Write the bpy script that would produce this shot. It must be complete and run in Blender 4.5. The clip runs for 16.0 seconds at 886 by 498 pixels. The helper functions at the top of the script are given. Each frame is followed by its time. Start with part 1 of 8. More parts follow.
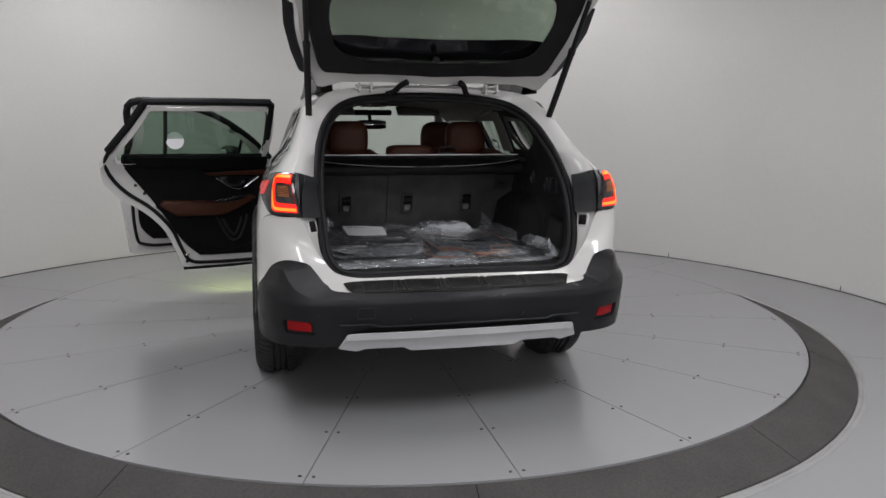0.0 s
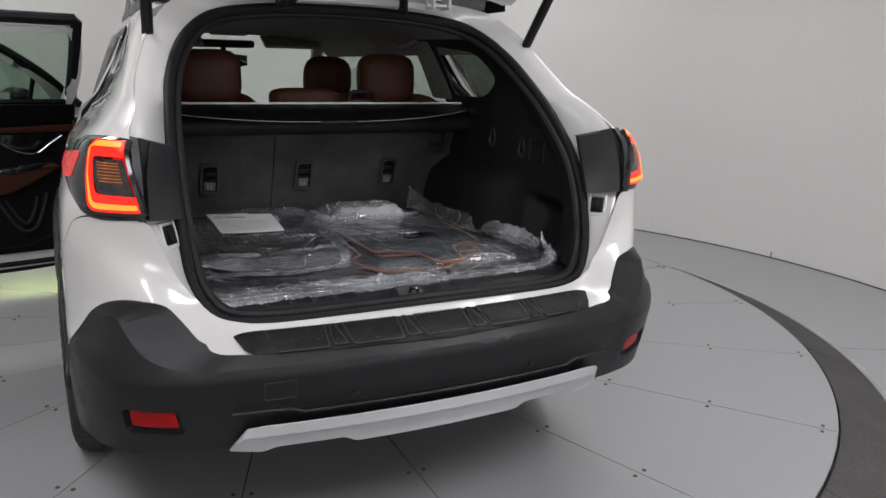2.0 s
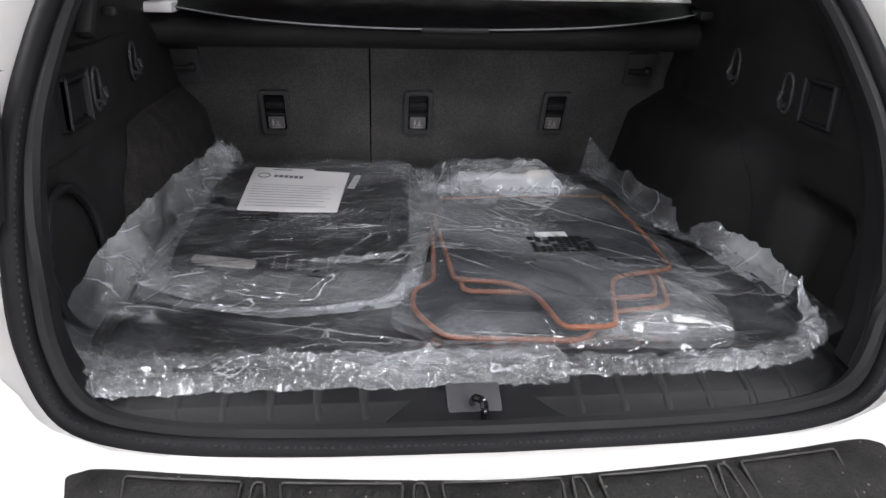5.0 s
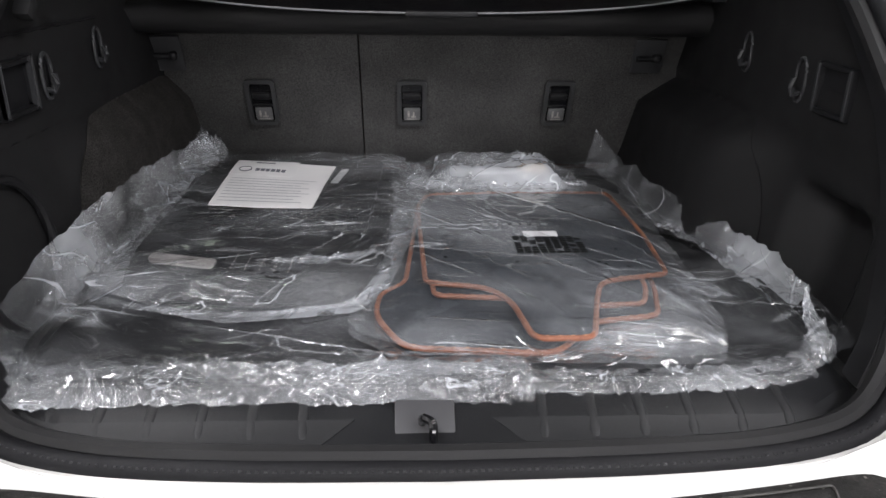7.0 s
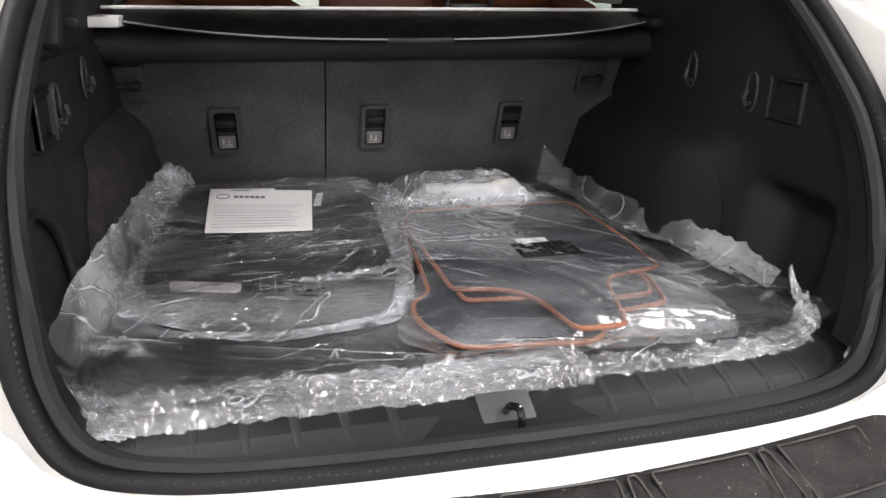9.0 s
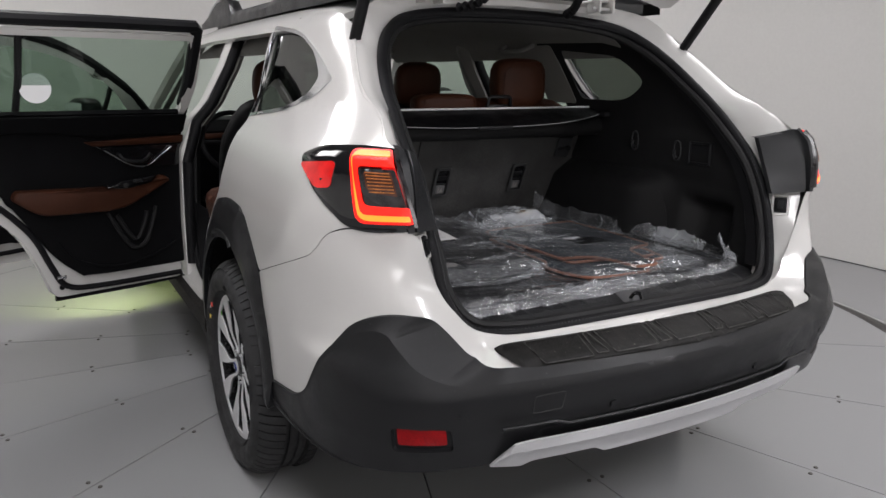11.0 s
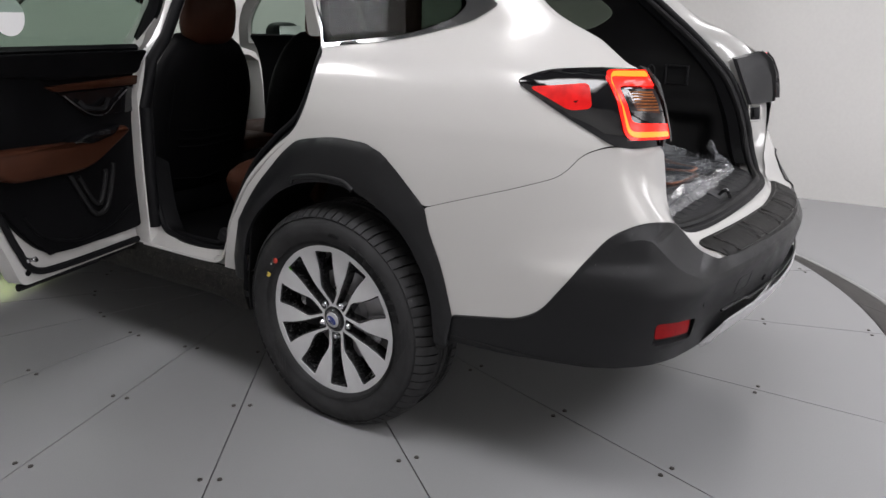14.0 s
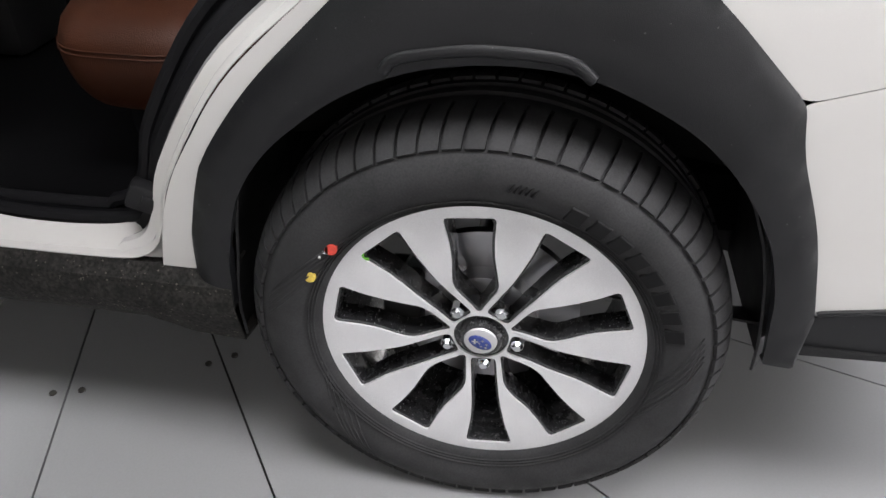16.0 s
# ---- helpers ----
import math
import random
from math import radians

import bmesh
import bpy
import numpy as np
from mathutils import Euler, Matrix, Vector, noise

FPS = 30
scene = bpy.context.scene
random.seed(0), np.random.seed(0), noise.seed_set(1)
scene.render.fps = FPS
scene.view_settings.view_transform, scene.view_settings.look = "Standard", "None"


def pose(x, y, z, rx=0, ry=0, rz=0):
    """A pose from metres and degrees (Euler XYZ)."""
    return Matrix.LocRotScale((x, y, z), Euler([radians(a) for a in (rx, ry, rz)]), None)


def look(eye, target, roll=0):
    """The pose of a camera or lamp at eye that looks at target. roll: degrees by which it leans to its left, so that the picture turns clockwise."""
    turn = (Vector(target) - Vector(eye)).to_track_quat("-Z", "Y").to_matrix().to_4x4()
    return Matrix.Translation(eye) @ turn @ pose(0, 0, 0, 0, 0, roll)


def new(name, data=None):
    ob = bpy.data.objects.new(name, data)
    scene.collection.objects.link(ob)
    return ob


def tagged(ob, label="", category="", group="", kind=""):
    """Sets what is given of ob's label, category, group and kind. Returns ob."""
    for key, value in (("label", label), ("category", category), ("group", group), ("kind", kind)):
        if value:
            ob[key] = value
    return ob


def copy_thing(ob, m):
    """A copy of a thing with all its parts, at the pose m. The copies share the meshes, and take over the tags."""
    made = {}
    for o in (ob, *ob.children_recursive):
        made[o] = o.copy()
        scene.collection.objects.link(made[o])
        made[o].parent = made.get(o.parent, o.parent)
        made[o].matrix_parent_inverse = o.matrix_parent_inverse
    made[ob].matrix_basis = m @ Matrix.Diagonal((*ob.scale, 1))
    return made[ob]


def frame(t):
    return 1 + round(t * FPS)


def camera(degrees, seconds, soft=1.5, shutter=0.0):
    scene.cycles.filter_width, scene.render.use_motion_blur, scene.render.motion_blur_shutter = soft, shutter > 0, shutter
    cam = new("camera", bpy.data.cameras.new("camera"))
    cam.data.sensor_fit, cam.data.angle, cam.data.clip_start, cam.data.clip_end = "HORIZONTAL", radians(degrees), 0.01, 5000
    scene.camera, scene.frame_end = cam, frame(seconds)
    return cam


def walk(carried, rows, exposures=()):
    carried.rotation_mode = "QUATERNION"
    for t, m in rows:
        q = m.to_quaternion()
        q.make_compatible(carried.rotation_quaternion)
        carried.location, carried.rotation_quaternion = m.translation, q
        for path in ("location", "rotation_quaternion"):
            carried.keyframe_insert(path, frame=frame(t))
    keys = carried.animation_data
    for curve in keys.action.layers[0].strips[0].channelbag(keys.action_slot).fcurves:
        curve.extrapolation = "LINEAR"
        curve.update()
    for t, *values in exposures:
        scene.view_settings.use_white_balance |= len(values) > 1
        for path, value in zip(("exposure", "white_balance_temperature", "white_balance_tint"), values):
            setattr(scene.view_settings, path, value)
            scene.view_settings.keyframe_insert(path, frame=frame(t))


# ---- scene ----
cam = camera(61.7, 16.0)
PATH = [
    (0, (-0.812, -3.127, 1.397), (-0.372, -1.206, 1.057), 0.3),
    (0.5, (-0.944, -2.751, 1.386), (-0.368, -0.87, 1.029), 0.2),
    (1, (-0.945, -2.376, 1.372), (-0.258, -0.539, 0.983), 0.5),
    (1.5, (-0.942, -2.006, 1.362), (-0.151, -0.22, 0.932), 0.9),
    (2, (-0.812, -1.691, 1.341), (0.031, 0.06, 0.869), 1.2),
    (2.5, (-0.666, -1.429, 1.33), (0.115, 0.335, 0.802), 1.4),
    (3, (-0.494, -1.171, 1.319), (0.146, 0.626, 0.718), 1.4),
    (3.5, (-0.306, -0.96, 1.3), (0.158, 0.871, 0.642), 1.5),
    (4, (-0.234, -0.766, 1.287), (0.103, 1.077, 0.587), 1.7),
    (6.5, (-0.05, -0.656, 1.276), (0.045, 1.202, 0.542), 0.6),
    (7, (-0.034, -0.6, 1.255), (0.05, 1.257, 0.516), 0.7),
    (7.5, (-0.071, -0.434, 1.215), (0.032, 1.422, 0.476), 0.9),
    (8, (-0.132, -0.274, 1.244), (0.038, 1.563, 0.472), 1.1),
    (8.5, (-0.17, -0.37, 1.249), (0.127, 1.466, 0.515), 1.2),
    (9, (-0.304, -0.644, 1.249), (0.14, 1.189, 0.585), 0.7),
    (9.5, (-0.565, -0.864, 1.261), (0.018, 0.952, 0.66), 0.6),
    (9.7, (-0.68, -0.944, 1.282), (-0.048, 0.863, 0.704), 0.6),
    (11.8, (-1.923, -1.389, 1.344), (-0.75, 0.181, 0.942), 0.2),
    (12, (-2.034, -1.344, 1.35), (-0.802, 0.181, 0.95), 0.2),
    (12.5, (-2.278, -1.188, 1.347), (-0.92, 0.225, 0.949), 0.3),
    (13, (-2.51, -0.982, 1.34), (-1.04, 0.309, 0.926), 0.4),
    (13.5, (-2.64, -0.729, 1.304), (-1.088, 0.441, 0.831), 0.6),
    (14, (-2.551, -0.4, 1.272), (-0.953, 0.648, 0.682), 0.7),
    (14.5, (-2.411, 0.008, 1.207), (-0.79, 0.921, 0.473), 0.3),
    (15, (-2.195, 0.408, 1.155), (-0.569, 1.145, 0.254), 0.0),
    (15.5, (-1.894, 0.753, 1.167), (-0.275, 1.252, 0.104), -0.1),
    (16, (-1.742, 1.037, 1.134), (-0.142, 1.272, -0.043), 0.8),
]
EXPOSURE = [(0, -0.65, 6550, 12), (1.5, -0.48, 6550, 12), (2.5, -0.38, 6550, 13), (3.0, -0.32, 6550, 14), (3.5, -0.16, 6500, 14), (4.2, 0.12, 6500, 13), (6.5, 0.45, 6550, 12), (7.0, 0.48, 6600, 12), (7.5, 0.34, 6550, 12), (8.0, 0.86, 6500, 13), (8.5, 0.96, 6600, 13), (9.0, 0.80, 6900, 13), (9.5, 0.0, 7100, 12), (9.7, -0.1, 7000, 12), (12, -0.52, 6600, 13), (13.5, -0.47, 6600, 13), (14.5, -0.17, 6550, 12), (15.2, 0.08, 6500, 11), (16, 0.62, 6600, 12)]
walk(cam, [(t, look(eye, target, roll)) for t, eye, target, roll in PATH], EXPOSURE)

# ---- world, lights ----
world = bpy.data.worlds.new("studio_world")
scene.world = world
world.use_nodes = True
world.node_tree.nodes["Background"].inputs[0].default_value = (0.9, 0.95, 1.0, 1)
world.node_tree.nodes["Background"].inputs[1].default_value = 0.02

CX, CY = 0.113, 2.245      # middle of the turntable
CEILING = 3.45


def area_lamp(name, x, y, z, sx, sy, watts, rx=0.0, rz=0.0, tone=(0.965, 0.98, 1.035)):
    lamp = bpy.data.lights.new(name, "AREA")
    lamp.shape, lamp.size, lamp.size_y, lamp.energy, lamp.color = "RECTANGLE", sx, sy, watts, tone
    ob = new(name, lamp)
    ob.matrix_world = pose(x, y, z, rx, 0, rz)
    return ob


LIGHT_ROWS = [(-1.75, 0.6), (-1.75, 3.9), (1.95, 0.6), (1.95, 3.9), (-1.6, -2.5), (1.8, -2.5)]
for lx, ly in LIGHT_ROWS:
    area_lamp("ceiling_lamp", lx, ly, CEILING - 0.09, 0.8, 1.9, (46 if lx < 0 else 30) if ly > -2 else (82 if lx < 0 else 140))
# fill lamps added out of view at the studio's open end, in tall banks
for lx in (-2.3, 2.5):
    area_lamp("bank_fill_lamp", lx, -6.72, 2.05, 1.7, 2.0, 42, 90)

# ---- materials ----
def material(name, colour, rough=0.5, metal=0.0, coat=0.0, grain=0.0, grain_scale=60.0, patch=0.0, patch_scale=3.0,
             bump=0.0, bump_scale=200.0, rough_var=0.0, spec=0.5, emit=None, emit_strength=0.0, specks=0.0, speck_scale=260.0, speck_tone=(0.25, 0.24, 0.22)):
    """A surface with variation at two scales, relief and uneven gloss."""
    m = bpy.data.materials.new(name)
    m.use_nodes = True
    nt = m.node_tree
    b = nt.nodes["Principled BSDF"]
    b.inputs["Metallic"].default_value = metal
    b.inputs["Roughness"].default_value = rough
    b.inputs["Coat Weight"].default_value = coat
    b.inputs["Coat Roughness"].default_value = 0.04
    b.inputs["Specular IOR Level"].default_value = spec
    b.inputs["Base Color"].default_value = (*colour, 1)
    co = nt.nodes.new("ShaderNodeTexCoord")

    def noise_node(scale, detail=1.5):
        n = nt.nodes.new("ShaderNodeTexNoise")
        n.inputs["Scale"].default_value, n.inputs["Detail"].default_value = scale, detail
        nt.links.new(co.outputs["Object"], n.inputs["Vector"])
        return n

    last = None
    for amount, scale in ((patch, patch_scale), (grain, grain_scale)):
        if amount <= 0:
            continue
        n = noise_node(scale)
        ramp = nt.nodes.new("ShaderNodeMapRange")
        ramp.inputs["From Min"].default_value, ramp.inputs["From Max"].default_value = 0.3, 0.7
        ramp.inputs["To Min"].default_value, ramp.inputs["To Max"].default_value = 1 - amount, 1 + amount
        nt.links.new(n.outputs["Fac"], ramp.inputs["Value"])
        mul = nt.nodes.new("ShaderNodeVectorMath")
        mul.operation = "SCALE"
        if last is None:
            mul.inputs[0].default_value = colour
        else:
            nt.links.new(last.outputs[0], mul.inputs[0])
        nt.links.new(ramp.outputs[0], mul.inputs["Scale"])
        last = mul
    if specks > 0:
        vo = nt.nodes.new("ShaderNodeTexVoronoi")
        vo.inputs["Scale"].default_value = speck_scale
        nt.links.new(co.outputs["Object"], vo.inputs["Vector"])
        sep = nt.nodes.new("ShaderNodeSeparateColor")
        nt.links.new(vo.outputs["Color"], sep.inputs[0])
        size = nt.nodes.new("ShaderNodeMapRange")
        size.inputs["From Min"].default_value, size.inputs["From Max"].default_value = 1 - specks, 1.0
        size.inputs["To Min"].default_value, size.inputs["To Max"].default_value = 0.0, 0.38
        nt.links.new(sep.outputs[0], size.inputs["Value"])
        near = nt.nodes.new("ShaderNodeMath")
        near.operation = "LESS_THAN"
        nt.links.new(vo.outputs["Distance"], near.inputs[0])
        nt.links.new(size.outputs[0], near.inputs[1])
        mixc = nt.nodes.new("ShaderNodeMix")
        mixc.data_type = "RGBA"
        for k in mixc.inputs:
            if k.identifier == "A_Color":
                k.default_value = (*colour, 1)
                if last is not None:
                    nt.links.new(last.outputs[0], k)
            if k.identifier == "B_Color":
                k.default_value = (*speck_tone, 1)
        nt.links.new(near.outputs[0], mixc.inputs["Factor"])
        nt.links.new([k for k in mixc.outputs if k.identifier == "Result_Color"][0], b.inputs["Base Color"])
    elif last is not None:
        nt.links.new(last.outputs[0], b.inputs["Base Color"])
    if rough_var > 0:
        n = noise_node(patch_scale * 2.3, 2.0)
        ramp = nt.nodes.new("ShaderNodeMapRange")
        ramp.inputs["From Min"].default_value, ramp.inputs["From Max"].default_value = 0.3, 0.7
        ramp.inputs["To Min"].default_value, ramp.inputs["To Max"].default_value = max(0.02, rough - rough_var), min(1, rough + rough_var)
        nt.links.new(n.outputs["Fac"], ramp.inputs["Value"])
        nt.links.new(ramp.outputs[0], b.inputs["Roughness"])
    if bump > 0:
        n = noise_node(bump_scale, 3.0)
        bp = nt.nodes.new("ShaderNodeBump")
        bp.inputs["Strength"].default_value, bp.inputs["Distance"].default_value = bump, 0.002
        nt.links.new(n.outputs["Fac"], bp.inputs["Height"])
        nt.links.new(bp.outputs[0], b.inputs["Normal"])
    if emit:
        b.inputs["Emission Color"].default_value = (*emit, 1)
        b.inputs["Emission Strength"].default_value = emit_strength
    return m


def sheen(nt, normal=None, base=0.04, power=5.0):
    """Share of mirror-like reflection: small face on, rising towards grazing."""
    lw = nt.nodes.new("ShaderNodeLayerWeight")
    lw.inputs["Blend"].default_value = 0.5
    if normal:
        nt.links.new(normal, lw.inputs["Normal"])
    pw = nt.nodes.new("ShaderNodeMath")
    pw.operation = "POWER"
    pw.inputs[1].default_value = power
    nt.links.new(lw.outputs["Facing"], pw.inputs[0])
    ma = nt.nodes.new("ShaderNodeMath")
    ma.operation, ma.use_clamp = "MULTIPLY_ADD", True
    ma.inputs[1].default_value, ma.inputs[2].default_value = 1 - base, base
    nt.links.new(pw.outputs[0], ma.inputs[0])
    return ma.outputs[0]


def glass_material(name, tint, gloss=0.06, rough=0.0):
    """Thin pane: tinted see-through with a mirror-like skin."""
    m = bpy.data.materials.new(name)
    m.use_nodes = True
    nt = m.node_tree
    nt.nodes.clear()
    out = nt.nodes.new("ShaderNodeOutputMaterial")
    mix = nt.nodes.new("ShaderNodeMixShader")
    tr = nt.nodes.new("ShaderNodeBsdfTransparent")
    gl = nt.nodes.new("ShaderNodeBsdfGlossy")
    tr.inputs[0].default_value = (*tint, 1)
    gl.inputs["Roughness"].default_value = rough
    nt.links.new(sheen(nt, None, gloss), mix.inputs[0])
    nt.links.new(tr.outputs[0], mix.inputs[1])
    nt.links.new(gl.outputs[0], mix.inputs[2])
    nt.links.new(mix.outputs[0], out.inputs[0])
    return m


def film_material(name, milk=0.05, crease=0.3, gloss=0.05, rough=0.12, crinkle=0.6, scale=7.0, turn=25.0, stretch=0.4, facet=0.0, facet_scale=60.0, cloud=1.0):
    """Clear polythene film: see-through, milky in clouds, whitened along creases, with crumpled gloss."""
    m = bpy.data.materials.new(name)
    m.use_nodes = True
    nt = m.node_tree
    nt.nodes.clear()
    link = nt.links.new
    out = nt.nodes.new("ShaderNodeOutputMaterial")
    co = nt.nodes.new("ShaderNodeTexCoord")

    def math_node(op, x, y=0.0, clamp=False):
        n = nt.nodes.new("ShaderNodeMath")
        n.operation, n.use_clamp = op, clamp
        for k, v in enumerate((x, y)):
            if isinstance(v, float):
                n.inputs[k].default_value = v
            else:
                link(v, n.inputs[k])
        return n.outputs[0]

    def mapped(deg, sy):
        mp = nt.nodes.new("ShaderNodeMapping")
        mp.inputs["Rotation"].default_value = (0, 0, radians(deg))
        mp.vector_type = "TEXTURE"
        mp.inputs["Scale"].default_value = (1, 1 / sy, 1)
        link(co.outputs["Object"], mp.inputs["Vector"])
        return mp.outputs[0]

    def noise_of(deg, scl, sy, detail):
        n = nt.nodes.new("ShaderNodeTexNoise")
        n.inputs["Scale"].default_value, n.inputs["Detail"].default_value, n.inputs["Distortion"].default_value = scl, detail, 0.1
        link(mapped(deg, sy), n.inputs["Vector"])
        return n.outputs["Fac"]

    def ridges(deg, scl, wide, sy):
        """Thin long lines, 1 on the line and 0 beside it, coming and going."""
        d = math_node("ABSOLUTE", math_node("SUBTRACT", noise_of(deg, scl, sy, 1.0), 0.5))
        line = math_node("SUBTRACT", 1.0, math_node("DIVIDE", d, wide), True)
        fade = math_node("MULTIPLY", math_node("SUBTRACT", noise_of(deg + 40, scl * 0.5, 1.0, 1.0), 0.42), 6.0, True)
        return math_node("MULTIPLY", line, fade)
    lines = math_node("MAXIMUM", ridges(turn, scale, 0.016, stretch), ridges(turn + 42, scale * 1.6, 0.018, stretch * 0.8))
    streak = math_node("MULTIPLY", math_node("SUBTRACT", noise_of(turn - 18, scale * 3.2, stretch * 1.2, 3.0), 0.56), 5.0, True)
    lines = math_node("MAXIMUM", lines, math_node("MULTIPLY", streak, 0.75))
    height = math_node("MULTIPLY", lines, crinkle)
    if facet > 0:
        vo = nt.nodes.new("ShaderNodeTexVoronoi")
        vo.inputs["Scale"].default_value = facet_scale
        link(mapped(turn, 0.6), vo.inputs["Vector"])
        wrinkle = math_node("MULTIPLY", vo.outputs["Distance"], facet)
        height = math_node("ADD", height, math_node("MULTIPLY", wrinkle, math_node("MULTIPLY", noise_of(10, 6.0, 1.0, 1.0), 1.6)))
    bp = nt.nodes.new("ShaderNodeBump")
    bp.inputs["Strength"].default_value, bp.inputs["Distance"].default_value = 1.0, 0.004
    link(height, bp.inputs["Height"])
    tr = nt.nodes.new("ShaderNodeBsdfTransparent")
    tr.inputs[0].default_value = (0.97, 0.973, 0.98, 1)
    gl = nt.nodes.new("ShaderNodeBsdfGlossy")
    gl.inputs["Roughness"].default_value = rough
    gl.inputs[0].default_value = (1.0, 0.985, 0.965, 1)
    di = nt.nodes.new("ShaderNodeBsdfDiffuse")
    di.inputs[0].default_value = (0.76, 0.79, 0.83, 1)
    mr = nt.nodes.new("ShaderNodeMapRange")
    mr.interpolation_type = "SMOOTHSTEP"
    mr.inputs["From Min"].default_value, mr.inputs["From Max"].default_value = 0.2, 1.0
    mr.inputs["To Min"].default_value, mr.inputs["To Max"].default_value = 0.0, crease
    link(lines, mr.inputs["Value"])
    patch = nt.nodes.new("ShaderNodeMapRange")
    patch.inputs["From Min"].default_value, patch.inputs["From Max"].default_value = 0.38, 0.66
    patch.inputs["To Min"].default_value, patch.inputs["To Max"].default_value = milk * (1 - 0.75 * cloud), milk * (1 + 0.9 * cloud)
    link(noise_of(turn + 15, 5.5, 0.6, 3.0), patch.inputs["Value"])
    m1 = nt.nodes.new("ShaderNodeMixShader")
    m2 = nt.nodes.new("ShaderNodeMixShader")
    link(math_node("ADD", mr.outputs[0], patch.outputs[0], True), m1.inputs[0])
    link(tr.outputs[0], m1.inputs[1])
    link(di.outputs[0], m1.inputs[2])
    link(sheen(nt, bp.outputs[0], gloss, 4.0), m2.inputs[0])
    link(bp.outputs[0], gl.inputs["Normal"])
    link(m1.outputs[0], m2.inputs[1])
    link(gl.outputs[0], m2.inputs[2])
    link(m2.outputs[0], out.inputs[0])
    return m


PAINT = material("pearl_white_paint", (0.548, 0.540, 0.522), rough=0.30, coat=1.0, grain=0.02, grain_scale=1400)
CLAD = material("grained_black_plastic", (0.0105, 0.0108, 0.0118), rough=0.36, spec=0.26, patch=0.10, patch_scale=5, grain=0.15, grain_scale=500, bump=0.25, bump_scale=900, rough_var=0.08, specks=0.006, speck_scale=300, speck_tone=(0.07, 0.07, 0.07))
TRIM = material("black_interior_plastic", (0.0112, 0.0111, 0.0116), rough=0.55, spec=0.22, patch=0.08, patch_scale=5, grain=0.15, grain_scale=600, bump=0.25, bump_scale=900, rough_var=0.06)
GLOSSBLACK = material("gloss_black_plastic", (0.006, 0.006, 0.007), rough=0.08, coat=0.6, rough_var=0.03)
SATINBLACK = material("satin_black_plastic", (0.010, 0.010, 0.011), rough=0.42, spec=0.22, rough_var=0.08, grain=0.1, grain_scale=300)
RUBBER = material("black_rubber_seal", (0.007, 0.007, 0.008), rough=0.55, spec=0.16, grain=0.2, grain_scale=300, bump=0.2, bump_scale=500)
CARPET = material("charcoal_needle_carpet", (0.036, 0.0362, 0.0368), rough=0.98, grain=0.5, grain_scale=420, patch=0.20, patch_scale=9, bump=0.8, bump_scale=700, spec=0.03)
# seat back's copy of the carpet, raised in colour for light falling on it
SEATCARPET = material("lit_needle_carpet", (0.054, 0.0535, 0.053), rough=0.98, grain=0.5, grain_scale=420, patch=0.16, patch_scale=9, bump=0.8, bump_scale=700, spec=0.03)
# cabin carpet, with the shade inside the car put into its colour
FOOTCARPET = material("shaded_cabin_carpet", (0.0035, 0.0035, 0.0038), rough=0.98, grain=0.4, grain_scale=420, bump=0.8, bump_scale=700, spec=0.02)
STRIPGREY = material("dark_grey_sill_plastic", (0.0155, 0.0158, 0.0168), rough=0.5, spec=0.26, grain=0.15, grain_scale=400, bump=0.25, bump_scale=900)
HEADLINER = material("pale_grey_headliner", (0.24, 0.235, 0.22), rough=0.95, grain=0.08, grain_scale=500, patch=0.05, bump=0.3, bump_scale=900)
LEATHER = material("tan_brown_leather", (0.045, 0.0145, 0.0068), rough=0.5, spec=0.2, grain=0.12, grain_scale=260, patch=0.15, patch_scale=9, bump=0.5, bump_scale=420, rough_var=0.08)
DARKLEATHER = material("black_vinyl", (0.0048, 0.0048, 0.0054), rough=0.5, spec=0.07, grain=0.12, grain_scale=260, patch=0.1, patch_scale=8, bump=0.4, bump_scale=420, rough_var=0.08)
SILVER = material("silver_painted_plastic", (0.56, 0.56, 0.57), rough=0.36, metal=0.35, patch=0.04, patch_scale=6, grain=0.05, grain_scale=900, rough_var=0.06)
CHROME = material("bright_chrome", (0.75, 0.76, 0.78), rough=0.12, metal=1.0, rough_var=0.05)
STEEL = material("plain_steel", (0.42, 0.42, 0.43), rough=0.32, metal=1.0, patch=0.1, rough_var=0.1)
MACHINED = material("machined_alloy", (0.70, 0.70, 0.71), rough=0.34, metal=0.3, grain=0.06, grain_scale=700, patch=0.06, patch_scale=14, rough_var=0.06)
RIMBLACK = material("black_painted_alloy", (0.017, 0.017, 0.018), rough=0.22, coat=0.5, grain=0.6, grain_scale=420, patch=0.3, patch_scale=30, rough_var=0.10, specks=0.24, speck_scale=330, speck_tone=(0.22, 0.22, 0.22))
TYRE = material("tyre_rubber", (0.027, 0.027, 0.028), rough=0.66, spec=0.22, grain=0.2, grain_scale=320, patch=0.2, patch_scale=14, bump=0.2, bump_scale=600, rough_var=0.1)
LETTER = material("raised_rubber", (0.0042, 0.0042, 0.0045), rough=0.45, spec=0.2, grain=0.15, grain_scale=300)
REDLENS = material("red_lens", (0.27, 0.003, 0.005), rough=0.3, spec=0.25, patch=0.15, patch_scale=40, grain=0.25, grain_scale=350)
REDGLOW = material("lit_red_light_guide", (0.7, 0.02, 0.01), rough=0.25, emit=(1.0, 0.008, 0.004), emit_strength=1.25)
HOTGLOW = material("lit_light_guide_core", (0.8, 0.1, 0.02), rough=0.25, emit=(1.0, 0.17, 0.012), emit_strength=3.0)
DEEPRED = material("lit_red_panel", (0.55, 0.01, 0.01), rough=0.2, coat=0.5, patch=0.2, patch_scale=40, emit=(1.0, 0.006, 0.005), emit_strength=0.20)
